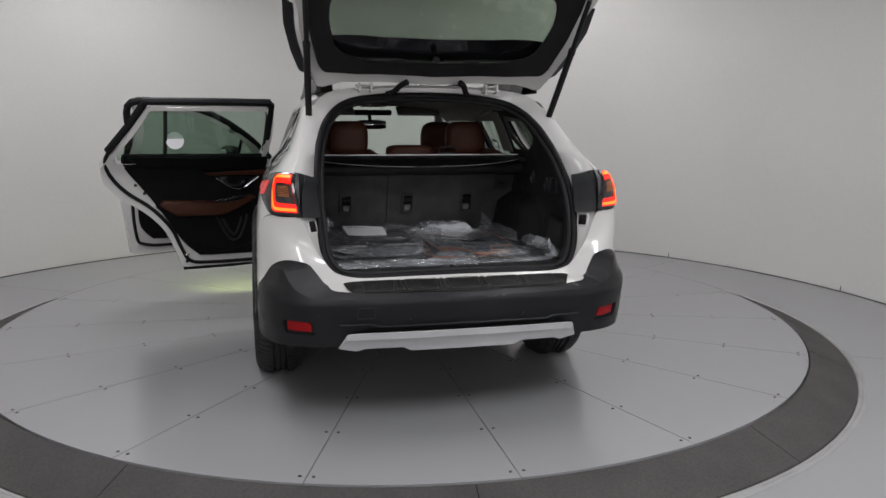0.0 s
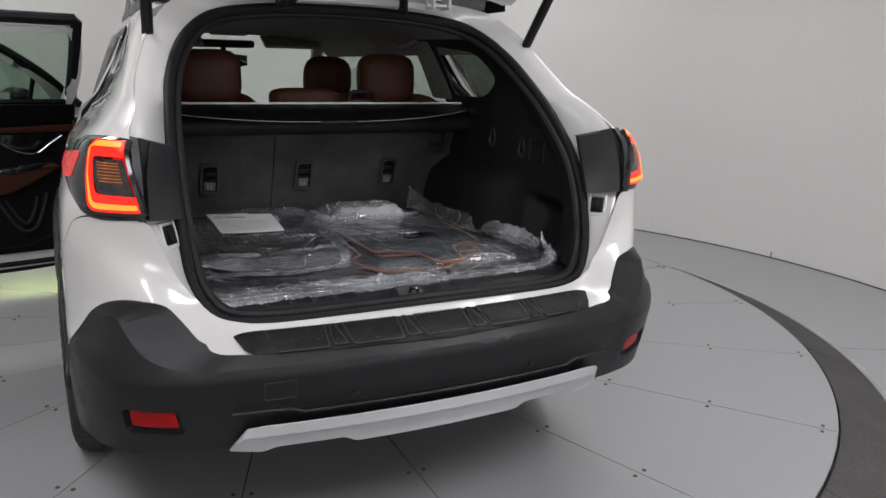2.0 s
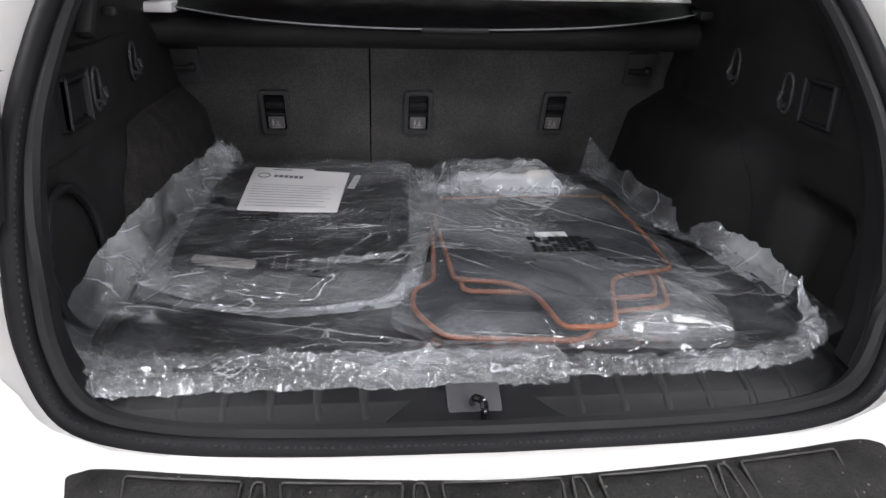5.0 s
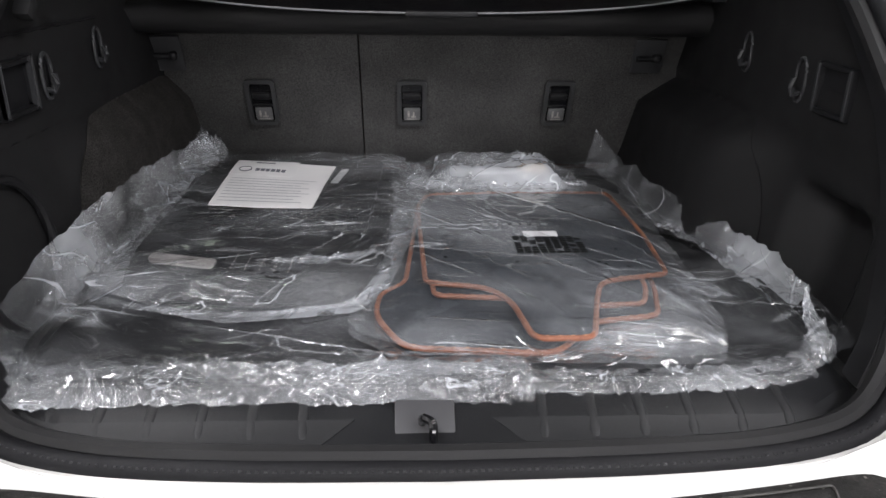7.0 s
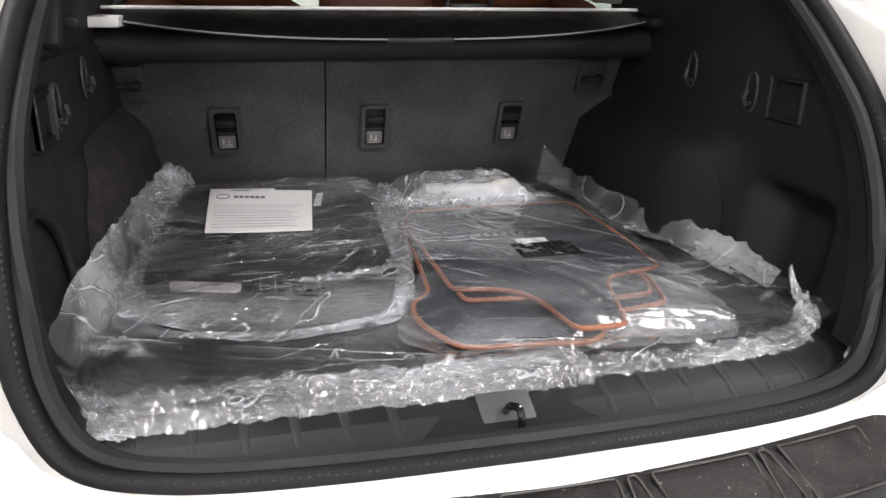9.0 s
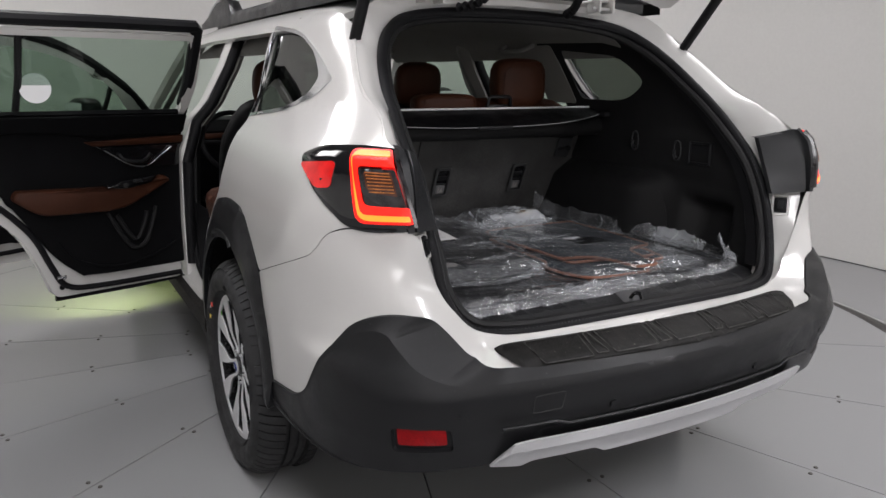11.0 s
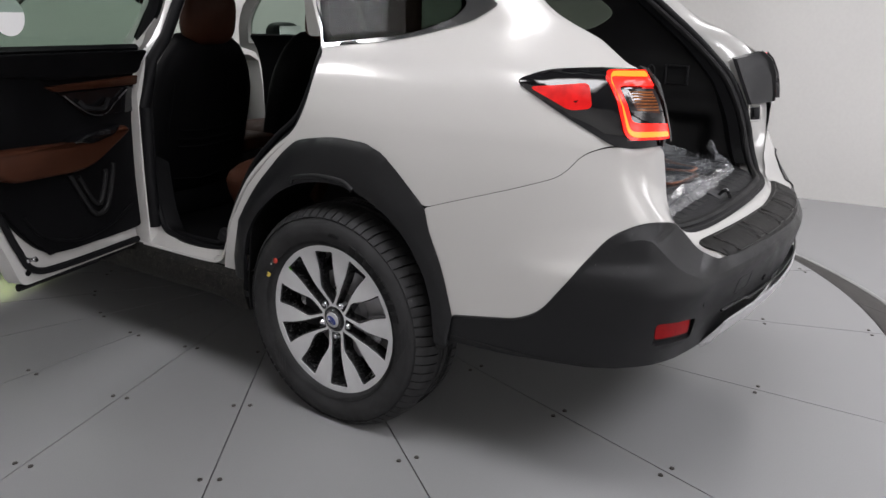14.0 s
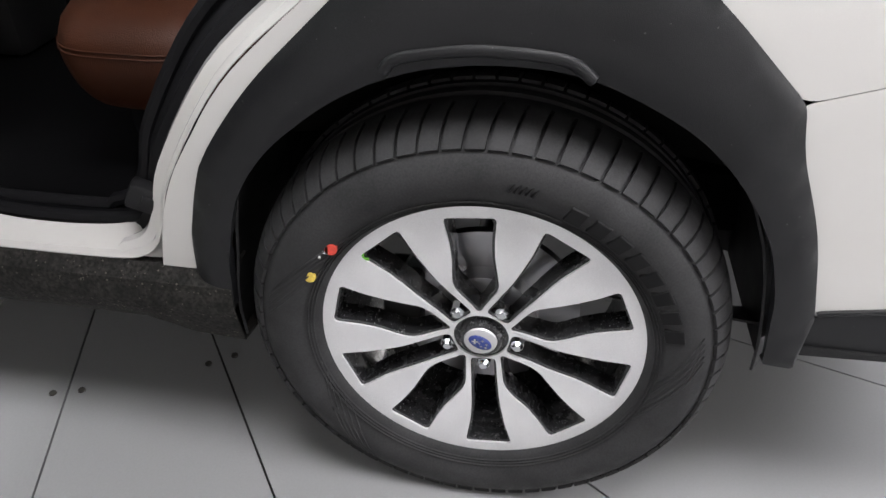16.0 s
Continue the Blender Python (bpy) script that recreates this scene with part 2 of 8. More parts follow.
SMOKE = material("smoked_clear_lens", (0.022, 0.020, 0.021), rough=0.15, coat=0.15, patch=0.5, patch_scale=45)
STITCHGREY = material("grey_seal_thread", (0.026, 0.026, 0.028), rough=0.5, spec=0.4)
COVERBLACK = material("matt_black_cover", (0.017, 0.0175, 0.019), rough=0.36, spec=0.42, patch=0.10, patch_scale=8, grain=0.12, grain_scale=500, bump=0.2, bump_scale=900, rough_var=0.06)
AMBERRIB = material("amber_lens_rib", (0.42, 0.14, 0.03), rough=0.2, coat=0.4, patch=0.3, patch_scale=60)
AMBER = material("amber_reflector", (0.07, 0.022, 0.012), rough=0.2, coat=0.5, patch=0.3, patch_scale=90)
GLASS = glass_material("green_tinted_glass", (0.46, 0.56, 0.49))
PRIVACY = glass_material("dark_privacy_glass", (0.30, 0.33, 0.30), gloss=0.008)
REARGLASS = glass_material("tinted_rear_glass", (0.55, 0.61, 0.55))
CLEARGLASS = glass_material("clear_windscreen", (0.84, 0.94, 0.87))
FILM = film_material("polythene_film", milk=0.115, crease=0.28, gloss=0.065, rough=0.09, crinkle=0.8, scale=9, stretch=0.07, turn=40, facet=0.25, facet_scale=30)
TRAYFILM = film_material("clear_polythene_film", milk=0.078, crease=0.28, gloss=0.065, rough=0.08, crinkle=0.8, scale=7, stretch=0.06, turn=70, facet=0.2, facet_scale=24)
FILMTHICK = film_material("bunched_polythene_film", milk=0.165, crease=0.34, gloss=0.050, rough=0.16, crinkle=1.2, scale=24, turn=78, stretch=0.3, facet=0.55, facet_scale=24)
FILMLOOSE = film_material("loose_polythene_film", milk=0.25, crease=0.36, gloss=0.075, rough=0.10, crinkle=0.8, scale=9, turn=125, stretch=0.12, facet=0.5, facet_scale=26)
FILMCROSS = film_material("wrinkled_polythene_film", milk=0.105, crease=0.34, gloss=0.08, rough=0.08, crinkle=1.0, scale=17, stretch=0.09, turn=98, facet=0.3, facet_scale=40)
PAPER = material("white_printed_paper", (0.66, 0.65, 0.645), rough=0.8, patch=0.03, patch_scale=9, grain=0.02, grain_scale=300, bump=0.6, bump_scale=14)
INK = material("grey_print", (0.12, 0.12, 0.14), rough=0.8)
MATCARPET = material("slate_carpet_mat", (0.028, 0.032, 0.038), rough=0.98, grain=0.4, grain_scale=380, patch=0.12, patch_scale=8, bump=0.8, bump_scale=600, spec=0.05)
MATRUBBER = material("black_rubber_mat", (0.0095, 0.0095, 0.0103), rough=0.5, spec=0.22, patch=0.15, patch_scale=9, grain=0.15, grain_scale=300, rough_var=0.1)
DUSTYCLAD = material("dusty_black_plastic", (0.013, 0.0122, 0.011), rough=0.7, spec=0.25, patch=0.5, patch_scale=45, grain=0.75, grain_scale=170, bump=0.5, bump_scale=170, specks=0.22, speck_scale=210, speck_tone=(0.085, 0.078, 0.066))
LATCHGREY = material("grey_latch_plastic", (0.034, 0.0345, 0.036), rough=0.42, spec=0.4, grain=0.1, grain_scale=300, rough_var=0.06)
TABGREY = material("pale_grey_latch_tab", (0.085, 0.085, 0.088), rough=0.4, spec=0.5, patch=0.08, patch_scale=60)
HOUSECARPET = material("brown_grey_needle_carpet", (0.027, 0.0255, 0.0245), rough=0.98, grain=0.5, grain_scale=420, patch=0.18, patch_scale=26, bump=0.8, bump_scale=700, spec=0.03)
GREYPLASTIC = material("mid_grey_plastic", (0.026, 0.0265, 0.0285), rough=0.5, spec=0.3, grain=0.1, grain_scale=300, rough_var=0.08)
PLATEGREY = material("grey_latch_metal", (0.0450, 0.0450, 0.0480), rough=0.5, patch=0.08, patch_scale=20)
TAGGREY = material("dull_grey_foam", (0.24, 0.225, 0.215), rough=0.9, patch=0.2, patch_scale=40, grain=0.2, grain_scale=200, bump=0.5, bump_scale=200)
PIPEGREY = material("mid_grey_piping", (0.17, 0.17, 0.175), rough=0.45, spec=0.4)
STITCH = material("tan_thread", (0.45, 0.24, 0.14), rough=0.8)
PADRUBBER = material("dusty_black_rubber", (0.0085, 0.0080, 0.0075), rough=0.55, spec=0.22, patch=0.5, patch_scale=28, grain=0.5, grain_scale=240, bump=0.5, bump_scale=260, specks=0.10, speck_scale=170, speck_tone=(0.10, 0.095, 0.085))
# paler rubber for the highlight along the step pad's raised edges
PADEDGE = material("highlight_rubber_edge", (0.032, 0.031, 0.029), rough=0.45, spec=0.4, patch=0.4, patch_scale=60)
PIPING = material("copper_brown_edging", (0.20, 0.072, 0.038), rough=0.6, grain=0.2, grain_scale=400, bump=0.4, bump_scale=500)
WALLPAINT = material("white_studio_wall", (0.62, 0.612, 0.592), rough=0.75, patch=0.025, patch_scale=0.8, grain=0.015, grain_scale=40, bump=0.05, bump_scale=60)
# unseen ceiling's colour, kept dark to cut the bounce light
CEILDARK = material("dark_grey_ceiling", (0.10, 0.10, 0.10), rough=0.9, patch=0.1, patch_scale=1.5, grain=0.1, grain_scale=40)
FLOORPAINT = material("grey_floor_paint", (0.275, 0.276, 0.282), rough=0.15, spec=0.55, patch=0.006, patch_scale=0.5, grain=0.02, grain_scale=220, bump=0.03, bump_scale=160)
RINGRUBBER = material("dark_grey_rubber", (0.046, 0.043, 0.041), rough=0.8, patch=0.15, patch_scale=4, grain=0.2, grain_scale=90, bump=0.3, bump_scale=200)
EDGEGREY = material("pale_edge_strip", (0.27, 0.27, 0.265), rough=0.6, patch=0.1, patch_scale=5)
INKBLACK = material("black_print", (0.003, 0.003, 0.003), rough=0.8, spec=0.1)
JOINT = material("dark_joint", (0.03, 0.03, 0.03), rough=0.9)
BOLTMAT = material("dark_bolt_head", (0.06, 0.055, 0.05), rough=0.45, metal=0.6, patch=0.3, patch_scale=60)
PANEL = material("light_panel", (0.9, 0.9, 0.9), rough=0.6, emit=(1.0, 0.98, 0.95), emit_strength=3.0)
FRAMEWHITE = material("white_metal_frame", (0.75, 0.75, 0.74), rough=0.5, rough_var=0.1)
BADGEBLUE = material("dark_blue_badge", (0.02, 0.04, 0.20), rough=0.15, coat=0.6, rough_var=0.03)
BAGWHITE = material("white_sticker", (0.78, 0.78, 0.78), rough=0.55, patch=0.03)
YELLOW = material("yellow_paint_dot", (0.62, 0.45, 0.08), rough=0.6, patch=0.2, patch_scale=200)
REDDOT = material("red_paint_dot", (0.6, 0.06, 0.04), rough=0.6, patch=0.2, patch_scale=200)
GREENMARK = material("green_chalk", (0.15, 0.5, 0.05), rough=0.8, patch=0.3, patch_scale=200)
SCREEN = material("dim_screen", (0.05, 0.09, 0.16), rough=0.2)

# ---- mesh helpers ----
from mathutils.geometry import delaunay_2d_cdt


def part(name, bm, material, parent=None, label="", smooth=True, sharp=38.0):
    """Links a bmesh as one mesh object, under a thing or a part."""
    bmesh.ops.recalc_face_normals(bm, faces=bm.faces)
    if smooth:
        lim = radians(sharp)
        for f in bm.faces:
            f.smooth = True
        for e in bm.edges:
            if len(e.link_faces) == 2 and e.calc_face_angle(0) > lim:
                e.smooth = False
    me = bpy.data.meshes.new(name)
    bm.to_mesh(me)
    bm.free()
    me.materials.append(material)
    ob = new(name, me)
    if parent is not None:
        ob.parent = parent
    if label:
        ob["label"] = label
    return ob


def thing(name, label, category, group=""):
    ob = new(name)
    ob.empty_display_size = 0.2
    return tagged(ob, label, category, group)


def box(bm, x0, x1, y0, y1, z0, z1, bevel=0.0, seg=2, m=None):
    """Adds a box with rounded edges."""
    t = bmesh.new()
    bmesh.ops.create_cube(t, size=1)
    for v in t.verts:
        v.co = Vector(((x0 + x1) / 2 + v.co.x * (x1 - x0), (y0 + y1) / 2 + v.co.y * (y1 - y0), (z0 + z1) / 2 + v.co.z * (z1 - z0)))
    if bevel > 0:
        bmesh.ops.bevel(t, geom=t.edges[:], offset=bevel, segments=seg, profile=0.5, affect="EDGES")
    if m is not None:
        t.transform(m)
    join(bm, t)
    return bm


def join(bm, other):
    """Moves all of other into bm."""
    vs = [bm.verts.new(v.co) for v in other.verts]
    other.verts.index_update()
    for f in other.faces:
        bm.faces.new([vs[v.index] for v in f.verts])
    other.free()


def cyl(bm, p, q, r0, r1=None, seg=20, cap=True):
    """Adds a round bar from p to q."""
    p, q = Vector(p), Vector(q)
    r1 = r0 if r1 is None else r1
    z = (q - p).normalized()
    x = z.orthogonal().normalized()
    y = z.cross(x)
    a, b = [], []
    for i in range(seg):
        c, s = math.cos(2 * math.pi * i / seg), math.sin(2 * math.pi * i / seg)
        a.append(bm.verts.new(p + (x * c + y * s) * r0))
        b.append(bm.verts.new(q + (x * c + y * s) * r1))
    for i in range(seg):
        j = (i + 1) % seg
        bm.faces.new((a[i], a[j], b[j], b[i]))
    if cap:
        bm.faces.new(a[::-1])
        bm.faces.new(b)
    return bm


def tube(bm, pts, r, seg=8, closed=False, squash=1.0, radii=None):
    """Adds a pipe along points."""
    pts = [Vector(p) for p in pts]
    n = len(pts)
    rings = []
    up = Vector((0.13, 0.21, 1)).normalized()
    for i, p in enumerate(pts):
        a = pts[(i - 1) % n] if closed or i > 0 else pts[i]
        b = pts[(i + 1) % n] if closed or i < n - 1 else pts[i]
        t = (b - a).normalized()
        s = t.cross(up)
        if s.length < 1e-4:
            s = t.orthogonal()
        s.normalize()
        w = s.cross(t)
        rr = radii[i] if radii else r
        rings.append([bm.verts.new(p + (s * math.cos(k) * squash + w * math.sin(k)) * rr) for k in [2 * math.pi * j / seg for j in range(seg)]])
    for i in range(n if closed else n - 1):
        u, v = rings[i], rings[(i + 1) % n]
        for j in range(seg):
            k = (j + 1) % seg
            bm.faces.new((u[j], u[k], v[k], v[j]))
    if not closed:
        bm.faces.new(rings[0][::-1])
        bm.faces.new(rings[-1])
    return bm


def loft(bm, rows, closed_u=False, closed_v=False, cap=False):
    """Adds a skin over rows of points."""
    vs = [[bm.verts.new(p) for p in row] for row in rows]
    n, m = len(vs), len(vs[0])
    for i in range(n if closed_u else n - 1):
        for j in range(m if closed_v else m - 1):
            a, b = vs[i], vs[(i + 1) % n]
            k = (j + 1) % m
            bm.faces.new((a[j], a[k], b[k], b[j]))
    if cap:
        bm.faces.new(vs[0][::-1])
        bm.faces.new(vs[-1])
    bm.faces.ensure_lookup_table()
    return bm


def thicken(bm, depth):
    """Gives an open skin a back and edges, depth metres behind it."""
    bm.normal_update()
    front = bm.faces[:]
    edges = [e for e in bm.edges if len(e.link_faces) == 1]
    back = {v: bm.verts.new(v.co - v.normal * depth) for v in bm.verts[:]}
    for f in front:
        bm.faces.new([back[v] for v in reversed(f.verts)])
    for e in edges:
        a, b = e.verts
        bm.faces.new((a, b, back[b], back[a]))
    return bm


def spline(pts, n=8, closed=False):
    """A smooth line through points of any size."""
    pts = [np.array(p, float) for p in pts]
    k = len(pts)
    out = []
    for i in range(k if closed else k - 1):
        p1, p2 = pts[i], pts[(i + 1) % k]
        p0 = pts[(i - 1) % k] if closed or i > 0 else 2 * p1 - p2
        p3 = pts[(i + 2) % k] if closed or i < k - 2 else 2 * p2 - p1
        for j in range(n):
            t = j / n
            out.append(0.5 * (2 * p1 + (p2 - p0) * t + (2 * p0 - 5 * p1 + 4 * p2 - p3) * t * t + (3 * p1 - p0 - 3 * p2 + p3) * t ** 3))
    if not closed:
        out.append(pts[-1])
    return out


def rounded(pts, r=0.02, n=4, step=0.05):
    """A closed outline with rounded corners (a third number sets a corner's own radius) and long sides split up."""
    k = len(pts)
    out = []
    for i in range(k):
        p = np.array(pts[i][:2], float)
        a, b = np.array(pts[i - 1][:2], float), np.array(pts[(i + 1) % k][:2], float)
        rr = pts[i][2] if len(pts[i]) > 2 else r
        la, lb = np.linalg.norm(a - p), np.linalg.norm(b - p)
        rr = min(rr, la * 0.48, lb * 0.48)
        if rr < 1e-4:
            out.append(p)
            continue
        u, v = p + (a - p) / la * rr, p + (b - p) / lb * rr
        for j in range(n + 1):
            t = j / n
            out.append((1 - t) ** 2 * u + 2 * t * (1 - t) * p + t * t * v)
    res = []
    for i in range(len(out)):
        a, b = out[i], out[(i + 1) % len(out)]
        m = max(1, int(np.linalg.norm(b - a) / step))
        res += [a + (b - a) * j / m for j in range(m)]
    return res


def contains(poly, x, y):
    px, py = poly[:, 0], poly[:, 1]
    qx, qy = np.roll(px, -1), np.roll(py, -1)
    cross = (py > y) != (qy > y)
    with np.errstate(divide="ignore", invalid="ignore"):
        return bool(np.sum(cross & (x < (qx - px) * (y - py) / (qy - py) + px)) % 2)


def sheet(outline, fn, holes=(), res=0.04, depth=0.0):
    """Fills an outline (with holes) in a plane by small triangles and bends them by fn(a, b)."""
    loops = [np.array(outline, float)] + [np.array(h, float) for h in holes]
    verts, edges = [], []
    for lp in loops:
        s = len(verts)
        verts += [Vector((float(p[0]), float(p[1]))) for p in lp]
        edges += [(s + i, s + (i + 1) % len(lp)) for i in range(len(lp))]
    edge_pts = np.concatenate(loops)
    lo, hi = loops[0].min(0), loops[0].max(0)
    for i, a in enumerate(np.arange(lo[0] + res / 2, hi[0], res)):
        for b in np.arange(lo[1] + (res / 2 if i % 2 else res * 0.25), hi[1], res):
            if np.min((edge_pts[:, 0] - a) ** 2 + (edge_pts[:, 1] - b) ** 2) < (0.42 * res) ** 2:
                continue
            if contains(loops[0], a, b) and not any(contains(h, a, b) for h in loops[1:]):
                verts.append(Vector((float(a), float(b))))
    v2, _, faces, _, _, _ = delaunay_2d_cdt(verts, edges, [], 0, 1e-6)
    bm = bmesh.new()
    vs = [bm.verts.new(fn(v.x, v.y)) for v in v2]
    for f in faces:
        c = sum((v2[i] for i in f), Vector((0, 0))) / len(f)
        if contains(loops[0], c.x, c.y) and not any(contains(h, c.x, c.y) for h in loops[1:]):
            try:
                bm.faces.new([vs[i] for i in f])
            except ValueError:
                pass
    bmesh.ops.delete(bm, geom=[v for v in bm.verts if not v.link_faces], context="VERTS")
    bm.faces.ensure_lookup_table()
    if depth:
        thicken(bm, depth)
    return bm


def lathe(bm, profile, centre, seg=64, axis="x"):
    """Turns a profile of (radius, along) about an axis."""
    rows = []
    for i in range(seg):
        c, s = math.cos(2 * math.pi * i / seg), math.sin(2 * math.pi * i / seg)
        row = []
        for r, a in profile:
            if axis == "x":
                row.append((centre[0] + a, centre[1] + r * c, centre[2] + r * s))
            else:
                row.append((centre[0] + r * c, centre[1] + r * s, centre[2] + a))
        rows.append(row)
    return loft(bm, rows, closed_u=True)


def pad(bm, cx, cy, cz, sx, sy, sz, puff=3.0, seg=14, m=None):
    """Adds a cushion: a box with well rounded, swelling sides."""
    t = bmesh.new()
    bmesh.ops.create_uvsphere(t, u_segments=seg * 2, v_segments=seg, radius=1)
    for v in t.verts:
        c = v.co
        k = (abs(c.x) ** puff + abs(c.y) ** puff + abs(c.z) ** puff) ** (-1 / puff)
        v.co = Vector((cx + c.x * k * sx / 2, cy + c.y * k * sy / 2, cz + c.z * k * sz / 2))
    if m is not None:
        t.transform(m)
    join(bm, t)
    return bm

# ---- the studio: wall, floor, turntable, ceiling ----
WALL_R, DISC_R, RING_R, LOW = 4.22, 2.755, 3.02, -0.10
WX, WY = -0.05, 2.0      # middle of the curved wall


def round_at(r, deg, z=0.0):
    return Vector((CX + r * math.sin(radians(deg)), CY + r * math.cos(radians(deg)), z))


def wall_at(r, deg, z=0.0):
    return Vector((WX + r * math.sin(radians(deg)), WY + r * math.cos(radians(deg)), z))


def build_room():
    bm = bmesh.new()
    arc = [wall_at(WALL_R, d) for d in range(-105, 106, 3)]
    path = [Vector((arc[0].x - 0.5, -7.0, 0)), Vector((arc[0].x - 0.25, -2.5, 0)), Vector((arc[0].x - 0.04, 0.6, 0))] + arc + [Vector((arc[-1].x + 0.04, 0.6, 0)), Vector((arc[-1].x + 0.25, -2.5, 0)), Vector((arc[-1].x + 0.5, -7.0, 0))]
    rows = [[(p.x, p.y, z) for z in (LOW, 0.6, 1.4, 2.4, CEILING)] for p in path]
    loft(bm, rows)
    bm.normal_update()
    thicken(bm, -0.12) if bm.faces[0].normal.dot(Vector((CX, CY, 1)) - bm.faces[0].calc_center_median()) < 0 else thicken(bm, 0.12)
    tagged(part("wall_north", bm, WALLPAINT, sharp=60), "curved seamless white studio cove wall", "wall", kind="structure")

    bm = bmesh.new()
    box(bm, path[0].x - 0.3, path[-1].x + 0.3, -7.12, -7.0, LOW, CEILING)
    tagged(part("wall_south", bm, WALLPAINT, smooth=False), "plain white studio end wall", "wall", kind="structure")
    # ceiling out of view, dark so that it returns little light
    bm = bmesh.new()
    box(bm, -5.4, 5.4, -7.2, 6.5, CEILING, CEILING + 0.15)
    tagged(part("ceiling", bm, CEILDARK, smooth=False), "unseen studio ceiling, kept dark to cut bounce light", "ceiling", kind="structure")

    # thin shadow gap and lips along the wall foot
    bm = bmesh.new()
    tube(bm, [wall_at(WALL_R - 0.008, d, LOW + 0.003) for d in range(-104, 105, 2)], 0.004, seg=6)
    tagged(part("baseboard", bm, JOINT), "thin dark joint along the wall foot", "trim", kind="structure")

    # studio floor around the turntable
    bm = bmesh.new()
    ring = [round_at(RING_R - 0.03, d, LOW) for d in range(0, 360, 3)]
    outer = [Vector((max(-5.3, min(5.3, CX + 40 * math.sin(radians(d)))), max(-7.1, min(6.4, CY + 40 * math.cos(radians(d)))), LOW)) for d in range(0, 360, 3)]
    loft(bm, [[a, b] for a, b in zip(ring, outer)], closed_u=True)
    floor = tagged(part("floor", bm, FLOORPAINT, smooth=False), "grey painted studio floor with fine joints", "floor", kind="structure")
    bm = bmesh.new()
    for d in (61, 118, 242, 300):
        a, b, s = round_at(RING_R + 0.03, d, LOW + 0.0012), round_at(WALL_R - 0.12, d, LOW + 0.0012), Vector((math.cos(radians(d)), -math.sin(radians(d)), 0)) * 0.0025
        bm.faces.new([bm.verts.new(v) for v in (a - s, a + s, b + s, b - s)])
    part("floor_joints", bm, JOINT, floor, smooth=False)["kind"] = "stuff"

    # small ticks at the wall foot
    bm = bmesh.new()
    for d in (57, 84, 30, -30, -57):
        p = wall_at(WALL_R - 0.004, d, LOW)
        box(bm, -0.002, 0.002, -0.004, 0.002, 0.004, 0.05, m=Matrix.Translation(p) @ Matrix.Rotation(radians(-d), 4, "Z"))
    tagged(part("wall_ticks", bm, JOINT, smooth=False), "short dark joint marks at the wall foot", "trim", kind="structure")

    # turntable: twenty steel sectors with dark joints, a base below them
    table = tagged(thing("turntable", "grey painted steel vehicle turntable with radial joints", "turntable"), kind="structure")
    bm = bmesh.new()
    lathe(bm, [(0.001, -0.022), (DISC_R + 0.005, -0.022)], (CX, CY, 0), 120, "z")
    part("base", bm, JOINT, table, smooth=False)
    bolt = bmesh.new()
    cyl(bolt, (0, 0, -0.002), (0, 0, 0.003), 0.0085, 0.007, seg=10)
    bolt_ob = part("bolt", bolt, BOLTMAT, table)
    bolt_me = bolt_ob.data
    first = True
    for k in range(20):
        bm = bmesh.new()
        g = 0.0022
        rows = []
        for r in (0.45, 1.0, 1.8, DISC_R):
            w = math.degrees(g / r)
            row = [round_at(r, 18 * k + w + (18 - 2 * w) * j / 6, 0) for j in range(7)]
            rows.append(row)
        loft(bm, rows)
        for f in bm.faces:
            if f.normal.z < 0:
                f.normal_flip()
        bm.normal_update()
        thicken(bm, 0.014)
        part("sector", bm, FLOORPAINT, table, smooth=False)
        for r in (0.98, 1.41, 1.84, 2.27, 2.70):
            for s in (-0.028, 0.028):
                p = round_at(r, 18 * k + math.degrees(s / r), 0)
                if first:
                    ob, first = bolt_ob, False
                else:
                    ob = new("bolt", bolt_me)
                    ob.parent = table
                ob.location = p
    bm = bmesh.new()
    lathe(bm, [(0.001, 0.0), (0.446, 0.0), (0.446, -0.014)], (CX, CY, 0), 48, "z")
    part("hub_plate", bm, FLOORPAINT, table, smooth=False)
    # dark rubber ring in lengths, with pale lip
    for k in range(12):
        bm = bmesh.new()
        rows = []
        for j in range(9):
            d = 30 * k + 4 + (30 - 0.08) * j / 8
            rows.append([round_at(DISC_R - 0.02, d, -0.03), round_at(DISC_R + 0.008, d, -0.03), round_at(DISC_R + 0.010, d, -0.006), round_at(DISC_R + 0.020, d, -0.003), round_at(RING_R - 0.035, d, LOW + 0.018), round_at(RING_R - 0.006, d, LOW + 0.010), round_at(RING_R, d, LOW - 0.002)])
        loft(bm, rows, cap=True)
        part("rubber_segment", bm, RINGRUBBER, table, "dark grey rubber edging segment")
    bm = bmesh.new()
    lathe(bm, [(RING_R + 0.001, -0.01), (RING_R + 0.003, 0.007), (RING_R + 0.018, 0.008), (RING_R + 0.022, 0.004), (RING_R + 0.030, 0.006), (RING_R + 0.042, 0.001)], (CX, CY, LOW), 120, "z")
    part("lip", bm, EDGEGREY, table, "worn pale grey edge lip")

    # ceiling light panels
    for lx, ly in LIGHT_ROWS:
        sy = 2.2
        fix = thing("ceiling_light", "white framed rectangular ceiling light panel", "ceiling light", "studio ceiling lights")
        bm = bmesh.new()
